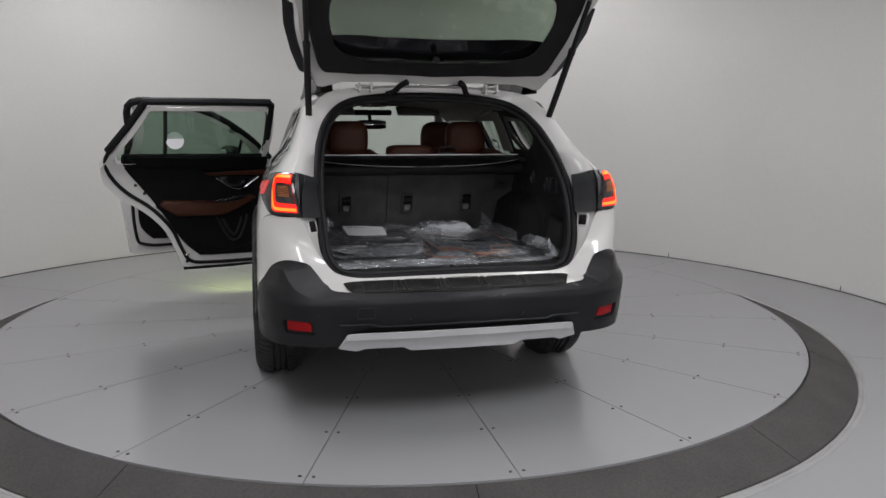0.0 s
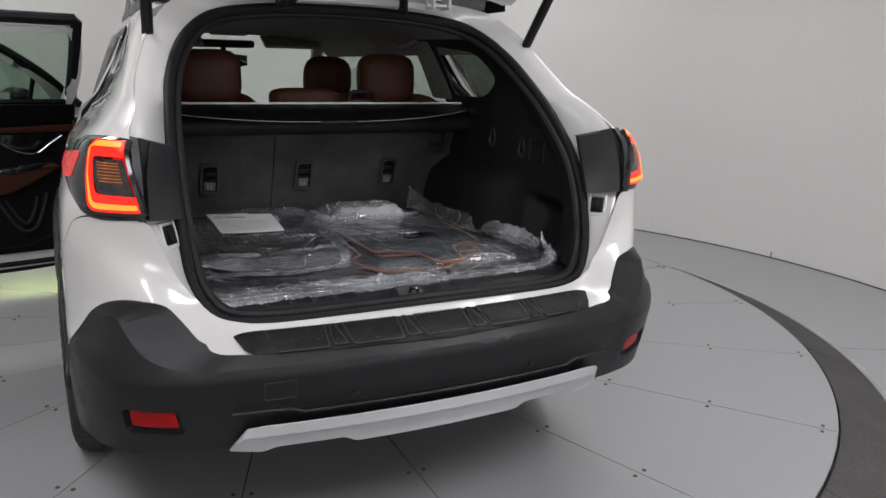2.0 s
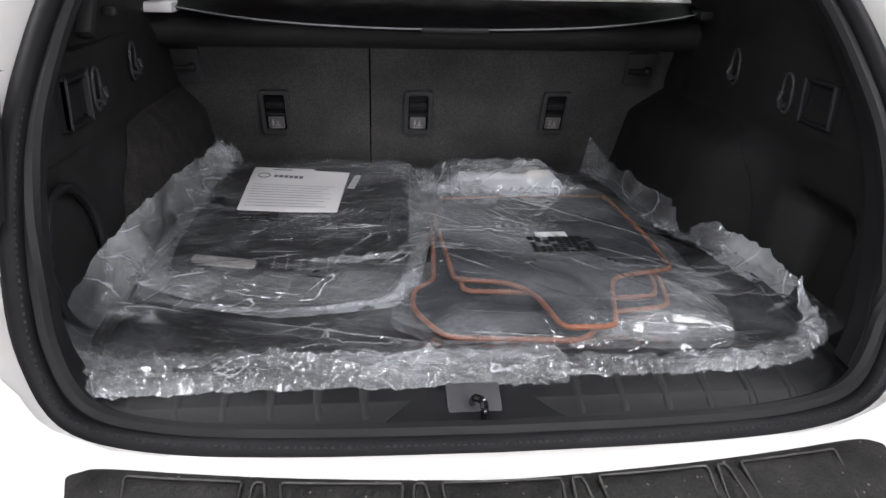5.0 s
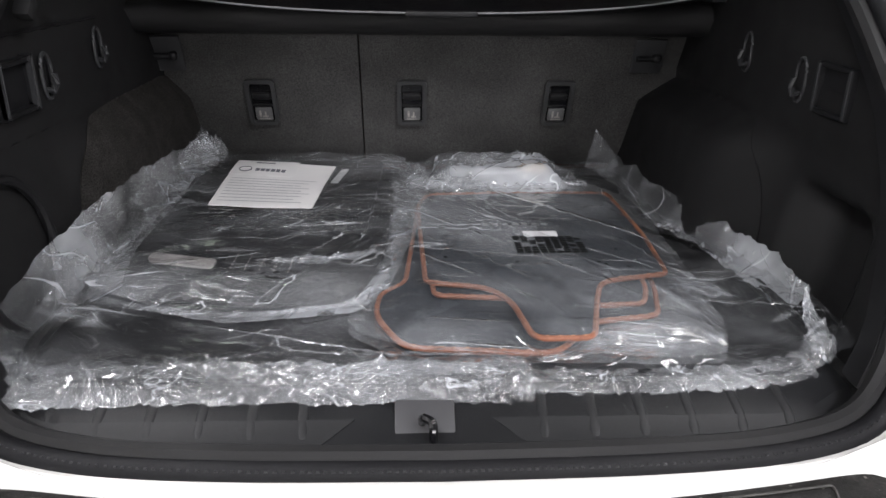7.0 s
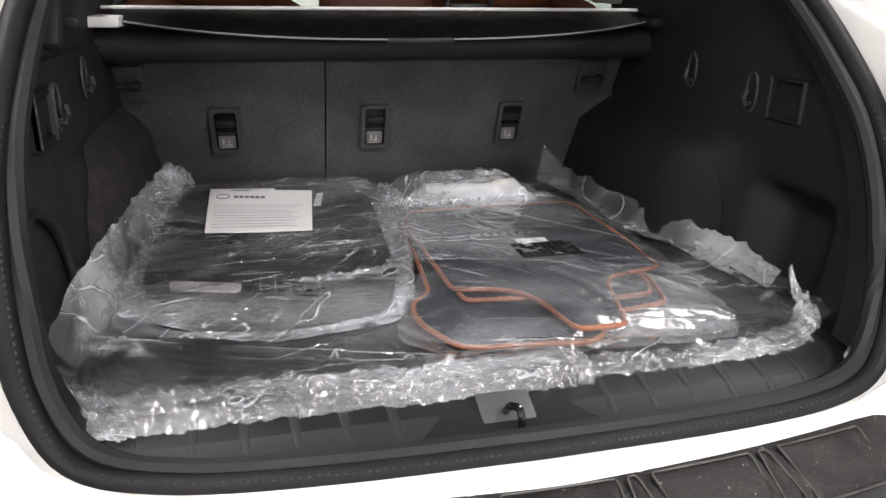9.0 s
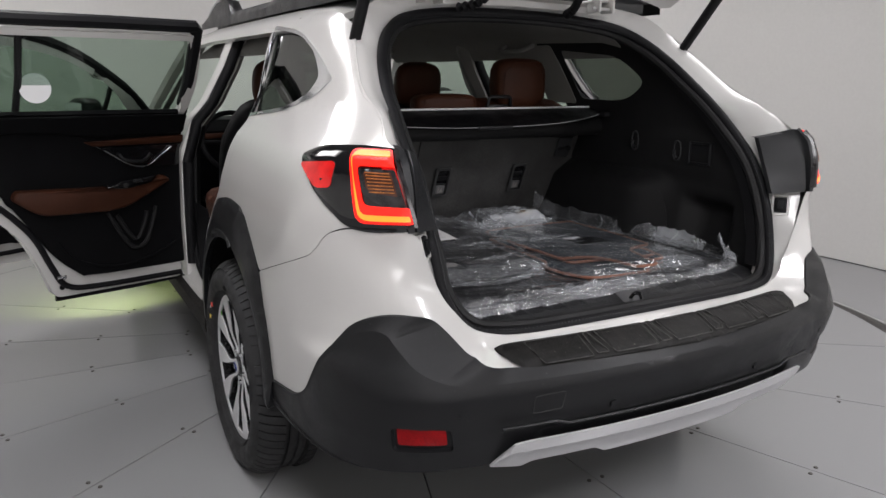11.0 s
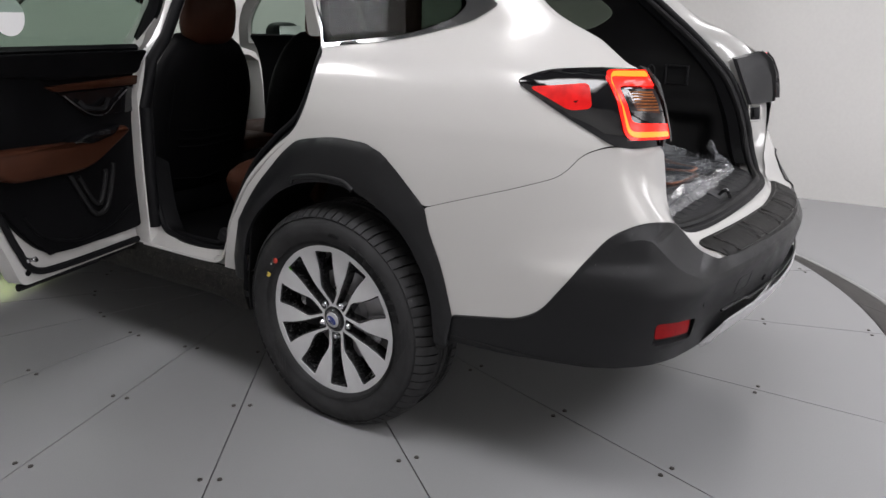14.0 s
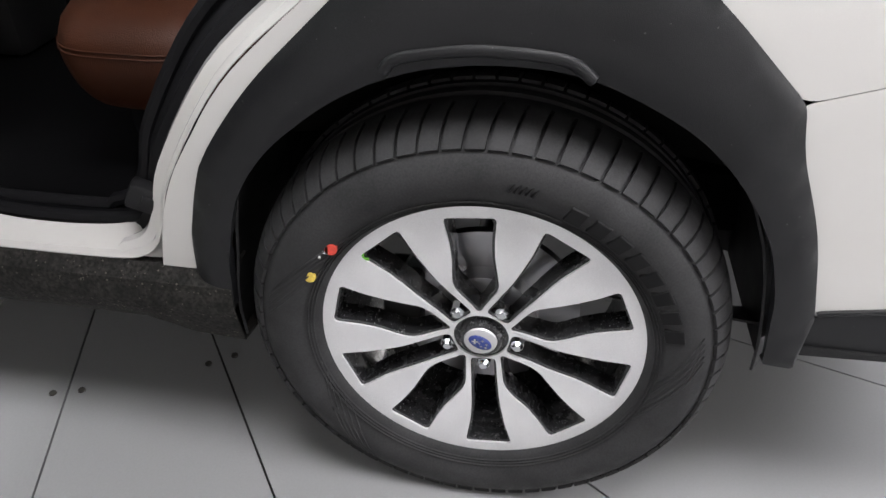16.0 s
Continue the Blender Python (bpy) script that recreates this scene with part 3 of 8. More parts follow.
        for x0, x1, y0, y1 in ((-0.6, -0.55, -sy / 2 - 0.05, sy / 2 + 0.05), (0.55, 0.6, -sy / 2 - 0.05, sy / 2 + 0.05), (-0.55, 0.55, -sy / 2 - 0.05, -sy / 2), (-0.55, 0.55, sy / 2, sy / 2 + 0.05)):
            box(bm, lx + x0, lx + x1, ly + y0, ly + y1, CEILING - 0.08, CEILING, 0.005)
        part("frame", bm, FRAMEWHITE, fix)
        bm = bmesh.new()
        box(bm, lx - 0.55, lx + 0.55, ly - sy / 2, ly + sy / 2, CEILING - 0.05, CEILING - 0.02)
        part("diffuser", bm, PANEL, fix, smooth=False)

    # added fill banks on stands at the open end, never in view
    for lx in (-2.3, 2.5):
        bank = thing("fill_bank", "unseen added fill light bank on a white metal frame", "studio light", "studio light banks")
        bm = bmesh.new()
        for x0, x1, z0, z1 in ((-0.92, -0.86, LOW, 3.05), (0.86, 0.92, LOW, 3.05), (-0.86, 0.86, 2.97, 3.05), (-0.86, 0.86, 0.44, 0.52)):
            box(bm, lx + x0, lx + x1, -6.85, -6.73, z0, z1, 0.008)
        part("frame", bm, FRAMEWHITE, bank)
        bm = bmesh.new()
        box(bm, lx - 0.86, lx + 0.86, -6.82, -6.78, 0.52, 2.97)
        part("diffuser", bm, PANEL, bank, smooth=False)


build_room()

# ---- the car: outer skin ----
ZT = (0.10, 0.35, 0.50, 0.62, 0.645, 0.665, 0.685, 0.71, 0.77, 0.90, 1.00, 1.08, 1.13, 1.18, 1.25, 1.31, 1.40, 1.46, 1.50, 1.54, 1.565)
WT = (0.86, 0.90, 0.905, 0.905, 0.905, 0.905, 0.905, 0.905, 0.905, 0.902, 0.893, 0.872, 0.845, 0.795, 0.740, 0.714, 0.678, 0.652, 0.630, 0.580, 0.500)
YT = (0.12, 0.075, 0.028, 0.012, 0.006, 0.034, 0.098, 0.118, 0.135, 0.125, 0.115, 0.115, 0.12, 0.15, 0.24, 0.34, 0.48, 0.58, 0.64, 0.70, 0.75)
LT = (0.75, 0.75, 0.75, 0.75, 0.75, 0.75, 0.75, 0.75, 0.75, 0.75, 0.76, 0.79, 0.82, 0.85, 0.90, 0.94, 0.98, 1.00, 1.00, 1.00, 1.00)
NEXP = 5.0
QUARTER = 0.8 * math.pi / 2


def ease(x):
    x = max(0.0, min(1.0, x))
    return x * x * (3 - 2 * x)


def shape(z):
    """Half width, rear edge and corner start of the car's skin at height z."""
    return float(np.interp(z, ZT, WT)), float(np.interp(z, ZT, YT)), float(np.interp(z, ZT, LT))


def wrap(kind, a, z):
    """Wrap coordinate of a skin point given by half width ('r') or by length ('s')."""
    w, yr, l = shape(z)
    if kind == "r":
        a = min(abs(a), w * 0.9999)
        x, y = a, l - (l - yr) * (1 - (a / w) ** NEXP) ** (1 / NEXP)
    else:
        if a >= l:
            return QUARTER + a - l
        d = min((l - a) / (l - yr), 0.9999)
        x, y = w * (1 - d ** NEXP) ** (1 / NEXP), a
    return 0.8 * math.atan2(x, l - y)


def skin_raw(s, z):
    w, yr, l = shape(z)
    if s >= QUARTER:
        return Vector((w, l + s - QUARTER, z))
    a, b = math.sin(s / 0.8), math.cos(s / 0.8)
    r = ((abs(a) / w) ** NEXP + (b / (l - yr)) ** NEXP) ** (-1 / NEXP)
    bow = max(0.0, 1 - (r * a / 0.60) ** 2) ** 1.5 * max(0.0, min(1.0, (0.78 - z) / 0.06))     # the bumper swells towards its middle
    x = r * a
    inner = 0.470 + 0.95 * max(0.0, z - 0.665)
    high = 0.066 * ease((z - 0.642) / 0.044) * (1 - ease((z - 0.71) / 0.25))
    horn = high * ease((x - inner) / 0.135) * (1 - ease((x - 0.69) / 0.21))     # the bumper's corners stand out
    return Vector((x, l - r * b - 0.070 * bow - horn, z + 0.018 * bow))


def skin_point(s, z, off=0.0):
    """Skin point at wrap s (left side positive) and height z, off metres proud."""
    t = abs(s)
    p = skin_raw(t, z)
    if off:
        e = 0.012
        n = (skin_raw(t + e, z) - skin_raw(max(0, t - e), z)).cross(skin_raw(t, z + e) - skin_raw(t, z - e)).normalized()
        if n.dot(p - Vector((0, 1.6, z - 0.05))) < 0:
            n = -n
        p = p + n * off
    return Vector((-p.x if s >= 0 else p.x, p.y, p.z))


def side_x(y, z):
    return skin_point(wrap("s", y, z), z).x


def outline(pts, r=0.02, step=0.05):
    return rounded([(wrap(p[0], p[1], p[2]), p[2]) + tuple(p[3:]) for p in pts], r, step=step)


def both(pts, r=0.02, step=0.05):
    """An outline over the full width from its left half, which runs from the middle's top round to the middle's bottom."""
    half = [(wrap(p[0], p[1], p[2]), p[2]) + tuple(p[3:]) for p in pts]
    return rounded(half + [(-q[0],) + q[1:] for q in reversed(half) if abs(q[0]) > 1e-6], r, step=step)


def edge_distance(line):
    arr = np.array(line, float)
    a, b = arr[:-1], arr[1:]
    d = b - a
    ll = np.maximum((d ** 2).sum(1), 1e-9)

    def dist(x, y):
        q = np.array((x, y)) - a
        t = np.clip((q * d).sum(1) / ll, 0, 1)
        return float(np.min(np.linalg.norm(q - d * t[:, None], axis=1)))
    return dist


def flipped(pts):
    return [(-p[0],) + tuple(p[1:]) for p in pts]


def skin_part(name, line, mat_, parent, off=0.0, depth=0.003, holes=(), res=0.035, side=1, label="", sharp=38.0, place=None):
    """A panel on the skin; off may be a number or a function of (s, z), place a surface of its own."""
    def fn(a, b):
        if place:
            return place(a * side, b)
        return skin_point(a * side, b, off(a, b) if callable(off) else off)
    bm = sheet(line, fn, holes, res)
    bm.normal_update()
    c = bm.faces[len(bm.faces) // 2]
    if c.normal.dot(c.calc_center_median() - Vector((0, 1.6, 0.8))) < 0:
        bmesh.ops.reverse_faces(bm, faces=bm.faces)
    thicken(bm, depth)
    return part(name, bm, mat_, parent, label, sharp=sharp)


car = thing("car", "white estate car with open tailgate and open doors on the turntable", "car")

CLAD_TOP = [("r", 0, 0.649), ("r", 0.47, 0.652, 0.06), ("r", 0.538, 0.6605, 0.06), ("r", 0.592, 0.674, 0.05), ("r", 0.619, 0.696, 0.05), ("r", 0.652, 0.748, 0.05), ("r", 0.685, 0.781, 0.035), ("r", 0.765, 0.791, 0.05),
            ("r", 0.825, 0.762, 0.05), ("s", 0.285, 0.680, 0.06), ("s", 0.375, 0.546, 0.06), ("s", 0.44, 0.510, 0.03), ("s", 0.645, 0.474, 0.01)]
CLAD_LOW = [("s", 0.68, 0.392, 0.01), ("s", 0.487, 0.399), ("s", 0.29, 0.412, 0.05), ("r", 0.79, 0.412, 0.05), ("r", 0.70, 0.415), ("r", 0, 0.415)]


def build_rear_skin():
    cover = both([("r", 0, 0.700), ("r", 0.45, 0.700, 0.1), ("r", 0.56, 0.72, 0.08), ("r", 0.625, 0.80, 0.05), ("r", 0.66, 0.88, 0.05), ("r", 0.69, 0.962, 0.01),
                  ("r", 0.712, 0.977, 0.005), ("s", 0.25, 0.981, 0.02), ("s", 0.303, 0.9625, 0.03), ("s", 0.3463, 0.9045, 0.04), ("s", 0.486, 0.8555, 0.05), ("s", 0.735, 0.7755, 0.005),
                  ("s", 0.785, 0.735), ("s", 0.737, 0.62), ("s", 0.688, 0.45), ("s", 0.42, 0.47), ("s", 0.33, 0.55), ("s", 0.27, 0.65), ("r", 0.82, 0.752), ("r", 0.765, 0.784), ("r", 0.690, 0.774), ("r", 0.656, 0.740), ("r", 0.612, 0.680), ("r", 0.566, 0.664), ("r", 0.48, 0.648), ("r", 0, 0.645)])
    skin_part("bumper_cover", cover, PAINT, car, off=0.0, depth=0.003, res=0.016, label="pearl white painted bumper cover")

    half = CLAD_TOP + CLAD_LOW
    loop = [np.array(q) for q in both(half)]
    n_top = max(range(len(loop)), key=lambda k: -abs(loop[k][0] - wrap("s", 0.645, 0.474)) - abs(loop[k][1] - 0.474))
    n_end = max(range(len(loop)), key=lambda k: -abs(loop[k][0] + wrap("s", 0.645, 0.474)) - abs(loop[k][1] - 0.474))
    top = loop[n_end:] + loop[:n_top + 1]           # along the upper edge from one arch to the other
    BEVEL = 0.034
    inset = []
    for k, p in enumerate(top):
        a, b = top[max(0, k - 2)], top[min(len(top) - 1, k + 2)]
        d = (b - a) / np.linalg.norm(b - a)
        n = np.array((d[1], -d[0]))
        if n[1] > 0 and abs(d[0]) > 0.3:
            n = -n
        wide = 0.40 + 0.60 * ease((abs(p[0]) - 0.45) / 0.15) 
        wide *= 1 - 0.80 * ease((abs(p[0]) - 0.76) / 0.14)
        inset.append(p + n * BEVEL * wide)
    face_line = [q for q in inset] + [loop[k] for k in range(n_top + 1, n_end)]

    def ear(s):
        """The bumper's corners stand out in a ledge below the paint."""
        return 0.004 * ease((abs(s) - 0.56) / 0.12) * (1 - ease((abs(s) - 1.0) / 0.18))

    def clad_off(s, z):
        fold = 0.012 * ease((0.505 - z) / 0.02) if abs(s) < 0.45 else 0.0
        flush = 1 - 0.85 * ease((abs(s) - 0.60) / 0.26)
        return (0.029 + ear(s) * ease((z - 0.55) / 0.15) - 0.012 * ease((0.62 - z) / 0.14)) * flush - fold

    def face(s, z):
        """The cladding's outer face: nearly upright from the lower edge to the chamfer."""
        p = skin_point(s, z, clad_off(s, z))
        if z > 0.62:
            q = skin_point(s, 0.62, clad_off(s, 0.62))
            q += Vector((0, 0.42, 1)) * (z - 0.62)
            p = p.lerp(q, 1 - ease((abs(s) - 0.64) / 0.22))
        return p
    pocket = [("r", 0.784, 0.540, 0.012), ("r", 0.662, 0.534, 0.012), ("r", 0.648, 0.472, 0.012), ("r", 0.776, 0.474, 0.012)]
    hole_l = outline(pocket, step=0.03)
    clad = skin_part("bumper_cladding", face_line, CLAD, car, place=face, depth=0.004, holes=[hole_l, flipped(hole_l)], res=0.015,
                     label="grained dark grey plastic bumper cladding", sharp=50)
    bm = bmesh.new()
    rows = []
    for p, q in zip(top, inset):
        a, b = skin_point(p[0], p[1], 0.001), face(*q)
        c = skin_point(p[0], p[1], 0.006)
        rows.append([a] + [c.lerp(b, t) for t in (0.0, 0.08, 0.35, 0.7, 0.92, 1.0)])
    loft(bm, rows)
    bm.normal_update()
    mid = bm.faces[len(bm.faces) // 2]
    if mid.normal.dot(mid.calc_center_median() - Vector((0, 1.6, 0.8))) < 0:
        bmesh.ops.reverse_faces(bm, faces=bm.faces)
    part("cladding_bevel", bm, CLAD, clad, sharp=55)
    bm = bmesh.new()
    tube(bm, [skin_point(p[0], p[1], 0.0005) for p in top], 0.0028, seg=6)
    part("seam_gap", bm, JOINT, clad)
    s_in, s_out = wrap("r", 0.672, 0.505), wrap("r", 0.776, 0.505)

    def lens_off(sv, z):
        return 0.0110 - 0.011 * max(-0.2, min(1.3, (abs(sv) - s_in) / (s_out - s_in)))
    for side in (1, -1):
        bm = bmesh.new()
        rows = []
        for q in hole_l:
            sv = q[0] * side
            rows.append([skin_point(sv, q[1], clad_off(sv, q[1]) - 0.0005), skin_point(sv, q[1], clad_off(sv, q[1]) - 0.004), skin_point(sv * 0.997, 0.506 + (q[1] - 0.506) * 0.96, lens_off(sv, q[1]) - 0.004)])
        loft(bm, rows, closed_u=True)
        bm.faces.new([bm.verts.new(r[-1]) for r in rows])
        bmesh.ops.triangulate(bm, faces=bm.faces[-1:])
        part("reflector_pocket", bm, CLAD, clad)
        skin_part("reflector", outline([("r", 0.774, 0.534, 0.006), ("r", 0.672, 0.528, 0.006), ("r", 0.664, 0.488, 0.006), ("r", 0.768, 0.486, 0.006)], step=0.02), REDLENS, clad, off=lens_off, depth=0.004, res=0.02, side=side, label="red rear reflector")
        # parking sensors
        for sx, sz in ((0.255, 0.535), (0.640, 0.570)):
            bm = bmesh.new()
            c = skin_point(wrap("r", sx, sz) * side, sz, 0.020)
            d = skin_point(wrap("r", sx, sz) * side, sz, 0.0265)
            cyl(bm, c, d, 0.0105, 0.0095, seg=18)
            part("parking_sensor", bm, CLAD, clad)
    # tow cover: shallow square frame line
    bm = bmesh.new()
    pts = [skin_point(wrap("r", x, z), z, clad_off(wrap("r", x, z), z) + 0.0002) for x, z in rounded([(0.395, 0.600), (0.470, 0.597), (0.470, 0.548), (0.395, 0.550)], 0.008, step=0.02)]
    tube(bm, pts, 0.0012, seg=5, closed=True)
    part("tow_cover", bm, JOINT, clad)
    # crease above the silver plate
    bm = bmesh.new()
    tube(bm, [skin_point(s, 0.512 + 0.012 * (abs(s) > 0.40), 0.033) for s in np.linspace(-0.52, 0.52, 40)], 0.004, seg=6)
    part("crease", bm, CLAD, clad)

    # silver lower plate with stepped lower edge
    plate = [("r", 0, 0.492), ("r", 0.47, 0.492, 0.006), ("r", 0.512, 0.489, 0.006), ("r", 0.552, 0.408, 0.006), ("r", 0.47, 0.390, 0.01), ("r", 0.44, 0.404, 0.01), ("r", 0.27, 0.404, 0.01), ("r", 0.24, 0.384, 0.01), ("r", 0, 0.384)]

    def plate_off(s, z):
        return 0.030 + 0.014 * ease((z - 0.455) / 0.006) - 0.012 * ease((0.45 - z) / 0.06)
    skin_part("skid_plate", both(plate, 0.008), SILVER, car, off=plate_off, depth=0.006, res=0.018, label="silver painted lower bumper plate", sharp=30)
    # closed underside of the bumper
    bm = bmesh.new()
    rows = []
    for s in np.linspace(-1.2, 1.2, 41):
        a, b = skin_point(s, 0.414, 0.006), skin_point(s, 0.40, -0.05)
        rows.append([a, b, Vector((b.x * 0.9, b.y + 0.25, 0.36))])
    loft(bm, rows)
    thicken(bm, 0.004)
    part("bumper_underside", bm, TRIM, car)

    # ribbed step pad
    padline = both([("r", 0, 0.684), ("r", 0.470, 0.688, 0.02), ("r", 0.528, 0.6845, 0.004), ("r", 0.484, 0.652, 0.008), ("r", 0, 0.645)], 0.006)
    pad_edge = edge_distance(padline + padline[:1])
    padob = skin_part("step_pad", padline, PADRUBBER, car, off=lambda sv, z: 0.004 + 0.007 * math.sqrt(min(1.0, pad_edge(sv, z) / 0.007)) + 0.004 * ease((0.653 - z) / 0.004), depth=0.010, res=0.009, label="black rubber bumper step pad with raised ribs")
    for k in range(5):
        x0 = -0.45 + k * 0.187
        for pts, nm in (([(x0, 0.682), (x0 + 0.142, 0.682), (x0 + 0.137, 0.653), (x0 + 0.012, 0.653)], "raised_panel"), ([(x0 + 0.155, 0.682), (x0 + 0.168, 0.682), (x0 + 0.182, 0.655), (x0 + 0.150, 0.655)], "raised_rib")):
            if k == 4 and nm == "raised_rib":
                continue
            lp = rounded([((1 if x < 0 else -1) * wrap("r", abs(x), z), z) for x, z in pts], 0.004, step=0.03)
            rim = edge_distance(lp + lp[:1])
            skin_part(nm, lp, PADRUBBER, padob, off=lambda sv, z: 0.0112 + 0.0034 * ease(rim(sv, z) / 0.0025) - (0.0026 * ease((rim(sv, z) - 0.005) / 0.002) if nm == "raised_panel" else 0.0), depth=0.002, res=0.006, sharp=60)
            # pale line round each rib, a highlight put into the colour
            bm = bmesh.new()
            tube(bm, [skin_point(q[0], q[1], 0.0138) for q in lp], 0.0016, seg=6, closed=True)
            part("raised_edge", bm, PADEDGE, padob)


build_rear_skin()

# rear opening: outer edge and seal line of the left half, from the middle of the sill to the middle of the roof
EDGE_OUT = [(0, 0.036, 0.718), (0.25, 0.055, 0.7135), (0.45, 0.099, 0.706), (0.56, 0.130, 0.722), (0.625, 0.152, 0.80), (0.664, 0.168, 0.89), (0.70, 0.185, 0.975), (0.712, 0.215, 1.07),
            (0.706, 0.255, 1.165), (0.690, 0.345, 1.232), (0.682, 0.468, 1.288), (0.648, 0.593, 1.384), (0.613, 0.69, 1.462), (0.53, 0.760, 1.540), (0.36, 0.80, 1.572), (0.18, 0.815, 1.585), (0, 0.82, 1.588)]
EDGE_IN = [(0, 0.083, 0.716), (0.25, 0.094, 0.712), (0.43, 0.124, 0.704), (0.545, 0.165, 0.715), (0.598, 0.205, 0.79), (0.612, 0.235, 0.89), (0.618, 0.270, 0.975), (0.618, 0.325, 1.07),
           (0.612, 0.415, 1.165), (0.602, 0.490, 1.235), (0.588, 0.560, 1.295), (0.555, 0.650, 1.375), (0.505, 0.725, 1.440), (0.425, 0.790, 1.490), (0.30, 0.840, 1.515), (0.15, 0.865, 1.527), (0, 0.87, 1.530)]
OUT_H = spline(EDGE_OUT, 5)
IN_H = spline(EDGE_IN, 5)


def full_loop(half):
    left = [Vector((-p[0], p[1], p[2])) for p in half]
    right = [Vector((p[0], p[1], p[2])) for p in half][::-1][1:-1]
    return left + right


def build_opening():
    o, i = full_loop(OUT_H), full_loop(IN_H)
    bm = bmesh.new()
    rows = []
    for a, b in zip(o, i):
        edge = a + Vector((0, -0.004, -0.005))
        if 1.16 < a.z < 1.475 and abs(a.x) > 0.55:
            edge = skin_point(math.copysign(wrap("s", a.y, a.z) + 0.010, -a.x), a.z, 0.0012)
        rows.append([edge, a.lerp(b, 0.10) + Vector((0, -0.001, 0.001)), a.lerp(b, 0.5) + Vector((0, 0.003, 0)), b + Vector((0, 0.004, 0)), b + Vector((0, 0.05, 0))])
    loft(bm, rows, closed_u=True)
    frame_ob = part("opening_frame", bm, PAINT, car, "white painted tailgate opening frame", sharp=50)
    # rubber seal: main bead and a stitched lip
    bm = bmesh.new()
    c = Vector((0, 0, 1.08))
    tube(bm, [p + Vector((0, -0.006, 0)) for p in i], 0.017, seg=10, closed=True)
    seal = part("rubber_seal", bm, RUBBER, car, "black rubber tailgate seal")
    bm = bmesh.new()
    tube(bm, [Vector((p.x * 0.965, p.y + 0.008, c.z + (p.z - c.z) * 0.962)) for p in i], 0.013, seg=8, closed=True)
    part("inner_lip", bm, TRIM, seal)
    # fine stitch-like ridges on the seal
    bm = bmesh.new()
    n = len(i)
    for k in range(n):
        p, q = i[k], i[(k + 1) % n]
        m = max(1, int((q - p).length / 0.0085))
        for j in range(m):
            x = p.lerp(q, j / m)
            t = (q - p).normalized()
            inward = Vector((-x.x, 0, c.z - x.z))
            inward = (inward - t * inward.dot(t)).normalized()
            d = (inward * 0.70 + Vector((0, -0.72, 0))).normalized()
            x = x + Vector((0, -0.006, 0)) + d * 0.0165
            w = t.cross(d).normalized() * 0.0017
            t = t * 0.0026
            vs = [bm.verts.new(v) for v in (x - t - w, x + t - w, x + t + w, x - t + w, x + d * 0.0026 - t * 0.4, x + d * 0.0026 + t * 0.4)]
            for f in ((0, 1, 5, 4), (1, 2, 5), (2, 3, 4, 5), (3, 0, 4)):
                bm.faces.new([vs[g] for g in f])
    tagged(part("seal_stitching", bm, STITCHGREY, seal, smooth=False), kind="stuff")

    for side in (-1, 1):
        # gloss black channel beside the lamp and the matt cover between it and the seal
        gloss, matt = [], []
        for k in range(17):
            t = k / 16
            zz = 0.977 + 0.185 * t
            front = skin_point(side * -wrap("r", 0.7145, zz), zz, 0.013)
            lip = skin_point(side * -wrap("r", 0.700, zz), zz, 0.007)
            p = lip + Vector((0, 0.016, 0))
            q = Vector((side * (0.612 + 0.012 * t), 0.232 + 0.082 * t - 0.010, 0.966 + 0.172 * t))
            ridge = 0.08 + 0.06 * t + 0.26 * ease((t - 0.5) / 0.6)
            gloss.append([front, lip, p] + [p.lerp(q, ridge * u) + Vector((0, 0.004, 0)) for u in (0.15, 0.6, 1.0)])
            row = [p.lerp(q, ridge) + Vector((0, 0.006, 0)), p.lerp(q, ridge) + Vector((0, -0.010, 0)), p.lerp(q, ridge + 0.02) + Vector((0, -0.015, 0))]
            for u in (0.12, 0.25, 0.5, 0.75, 0.93, 1.0):
                v = p.lerp(q, ridge + (1 - ridge) * u)
                v.y -= 0.015 - 0.012 * u * u
                row.append(v)
            row.append(row[-1] + Vector((0, 0.015, 0)))
            matt.append(row)
        bm = bmesh.new()
        loft(bm, gloss)
        thicken(bm, 0.002)
        part("lamp_channel", bm, COVERBLACK, frame_ob, "black plastic channel beside the tail lamp", sharp=30)
        bm = bmesh.new()
        loft(bm, matt)
        for row in (matt[0], matt[-1]):
            loft(bm, [row, [v + Vector((0, 0.03, 0)) for v in row]])
        part("lamp_side_cover", bm, COVERBLACK, frame_ob, "matt black plastic lamp side cover", sharp=28)
        # rubber stop in a square recess
        bm = bmesh.new()
        for x0, x1, z0, z1 in ((-0.028, -0.021, -0.034, 0.034), (0.021, 0.028, -0.034, 0.034), (-0.021, 0.021, 0.027, 0.034), (-0.021, 0.021, -0.034, -0.027)):
            box(bm, x0, x1, -0.004, 0.012, z0, z1, 0.002)
        at = Matrix.Translation((side * 0.648, 0.210, 0.928)) @ Euler((radians(-14), 0, radians(-side * 48))).to_matrix().to_4x4()
        bm.transform(at)
        stop = part("stop_frame", bm, PAINT, frame_ob)
        bm = bmesh.new()
        box(bm, -0.019, 0.019, -0.006, 0.004, -0.024, 0.024, 0.004)
        box(bm, -0.013, 0.007, -0.014, -0.004, -0.014, 0.016, 0.003)
        bm.transform(at)
        part("rubber_stop", bm, RUBBER, stop, "black rubber tailgate stop")
        # strut foot
        bm = bmesh.new()
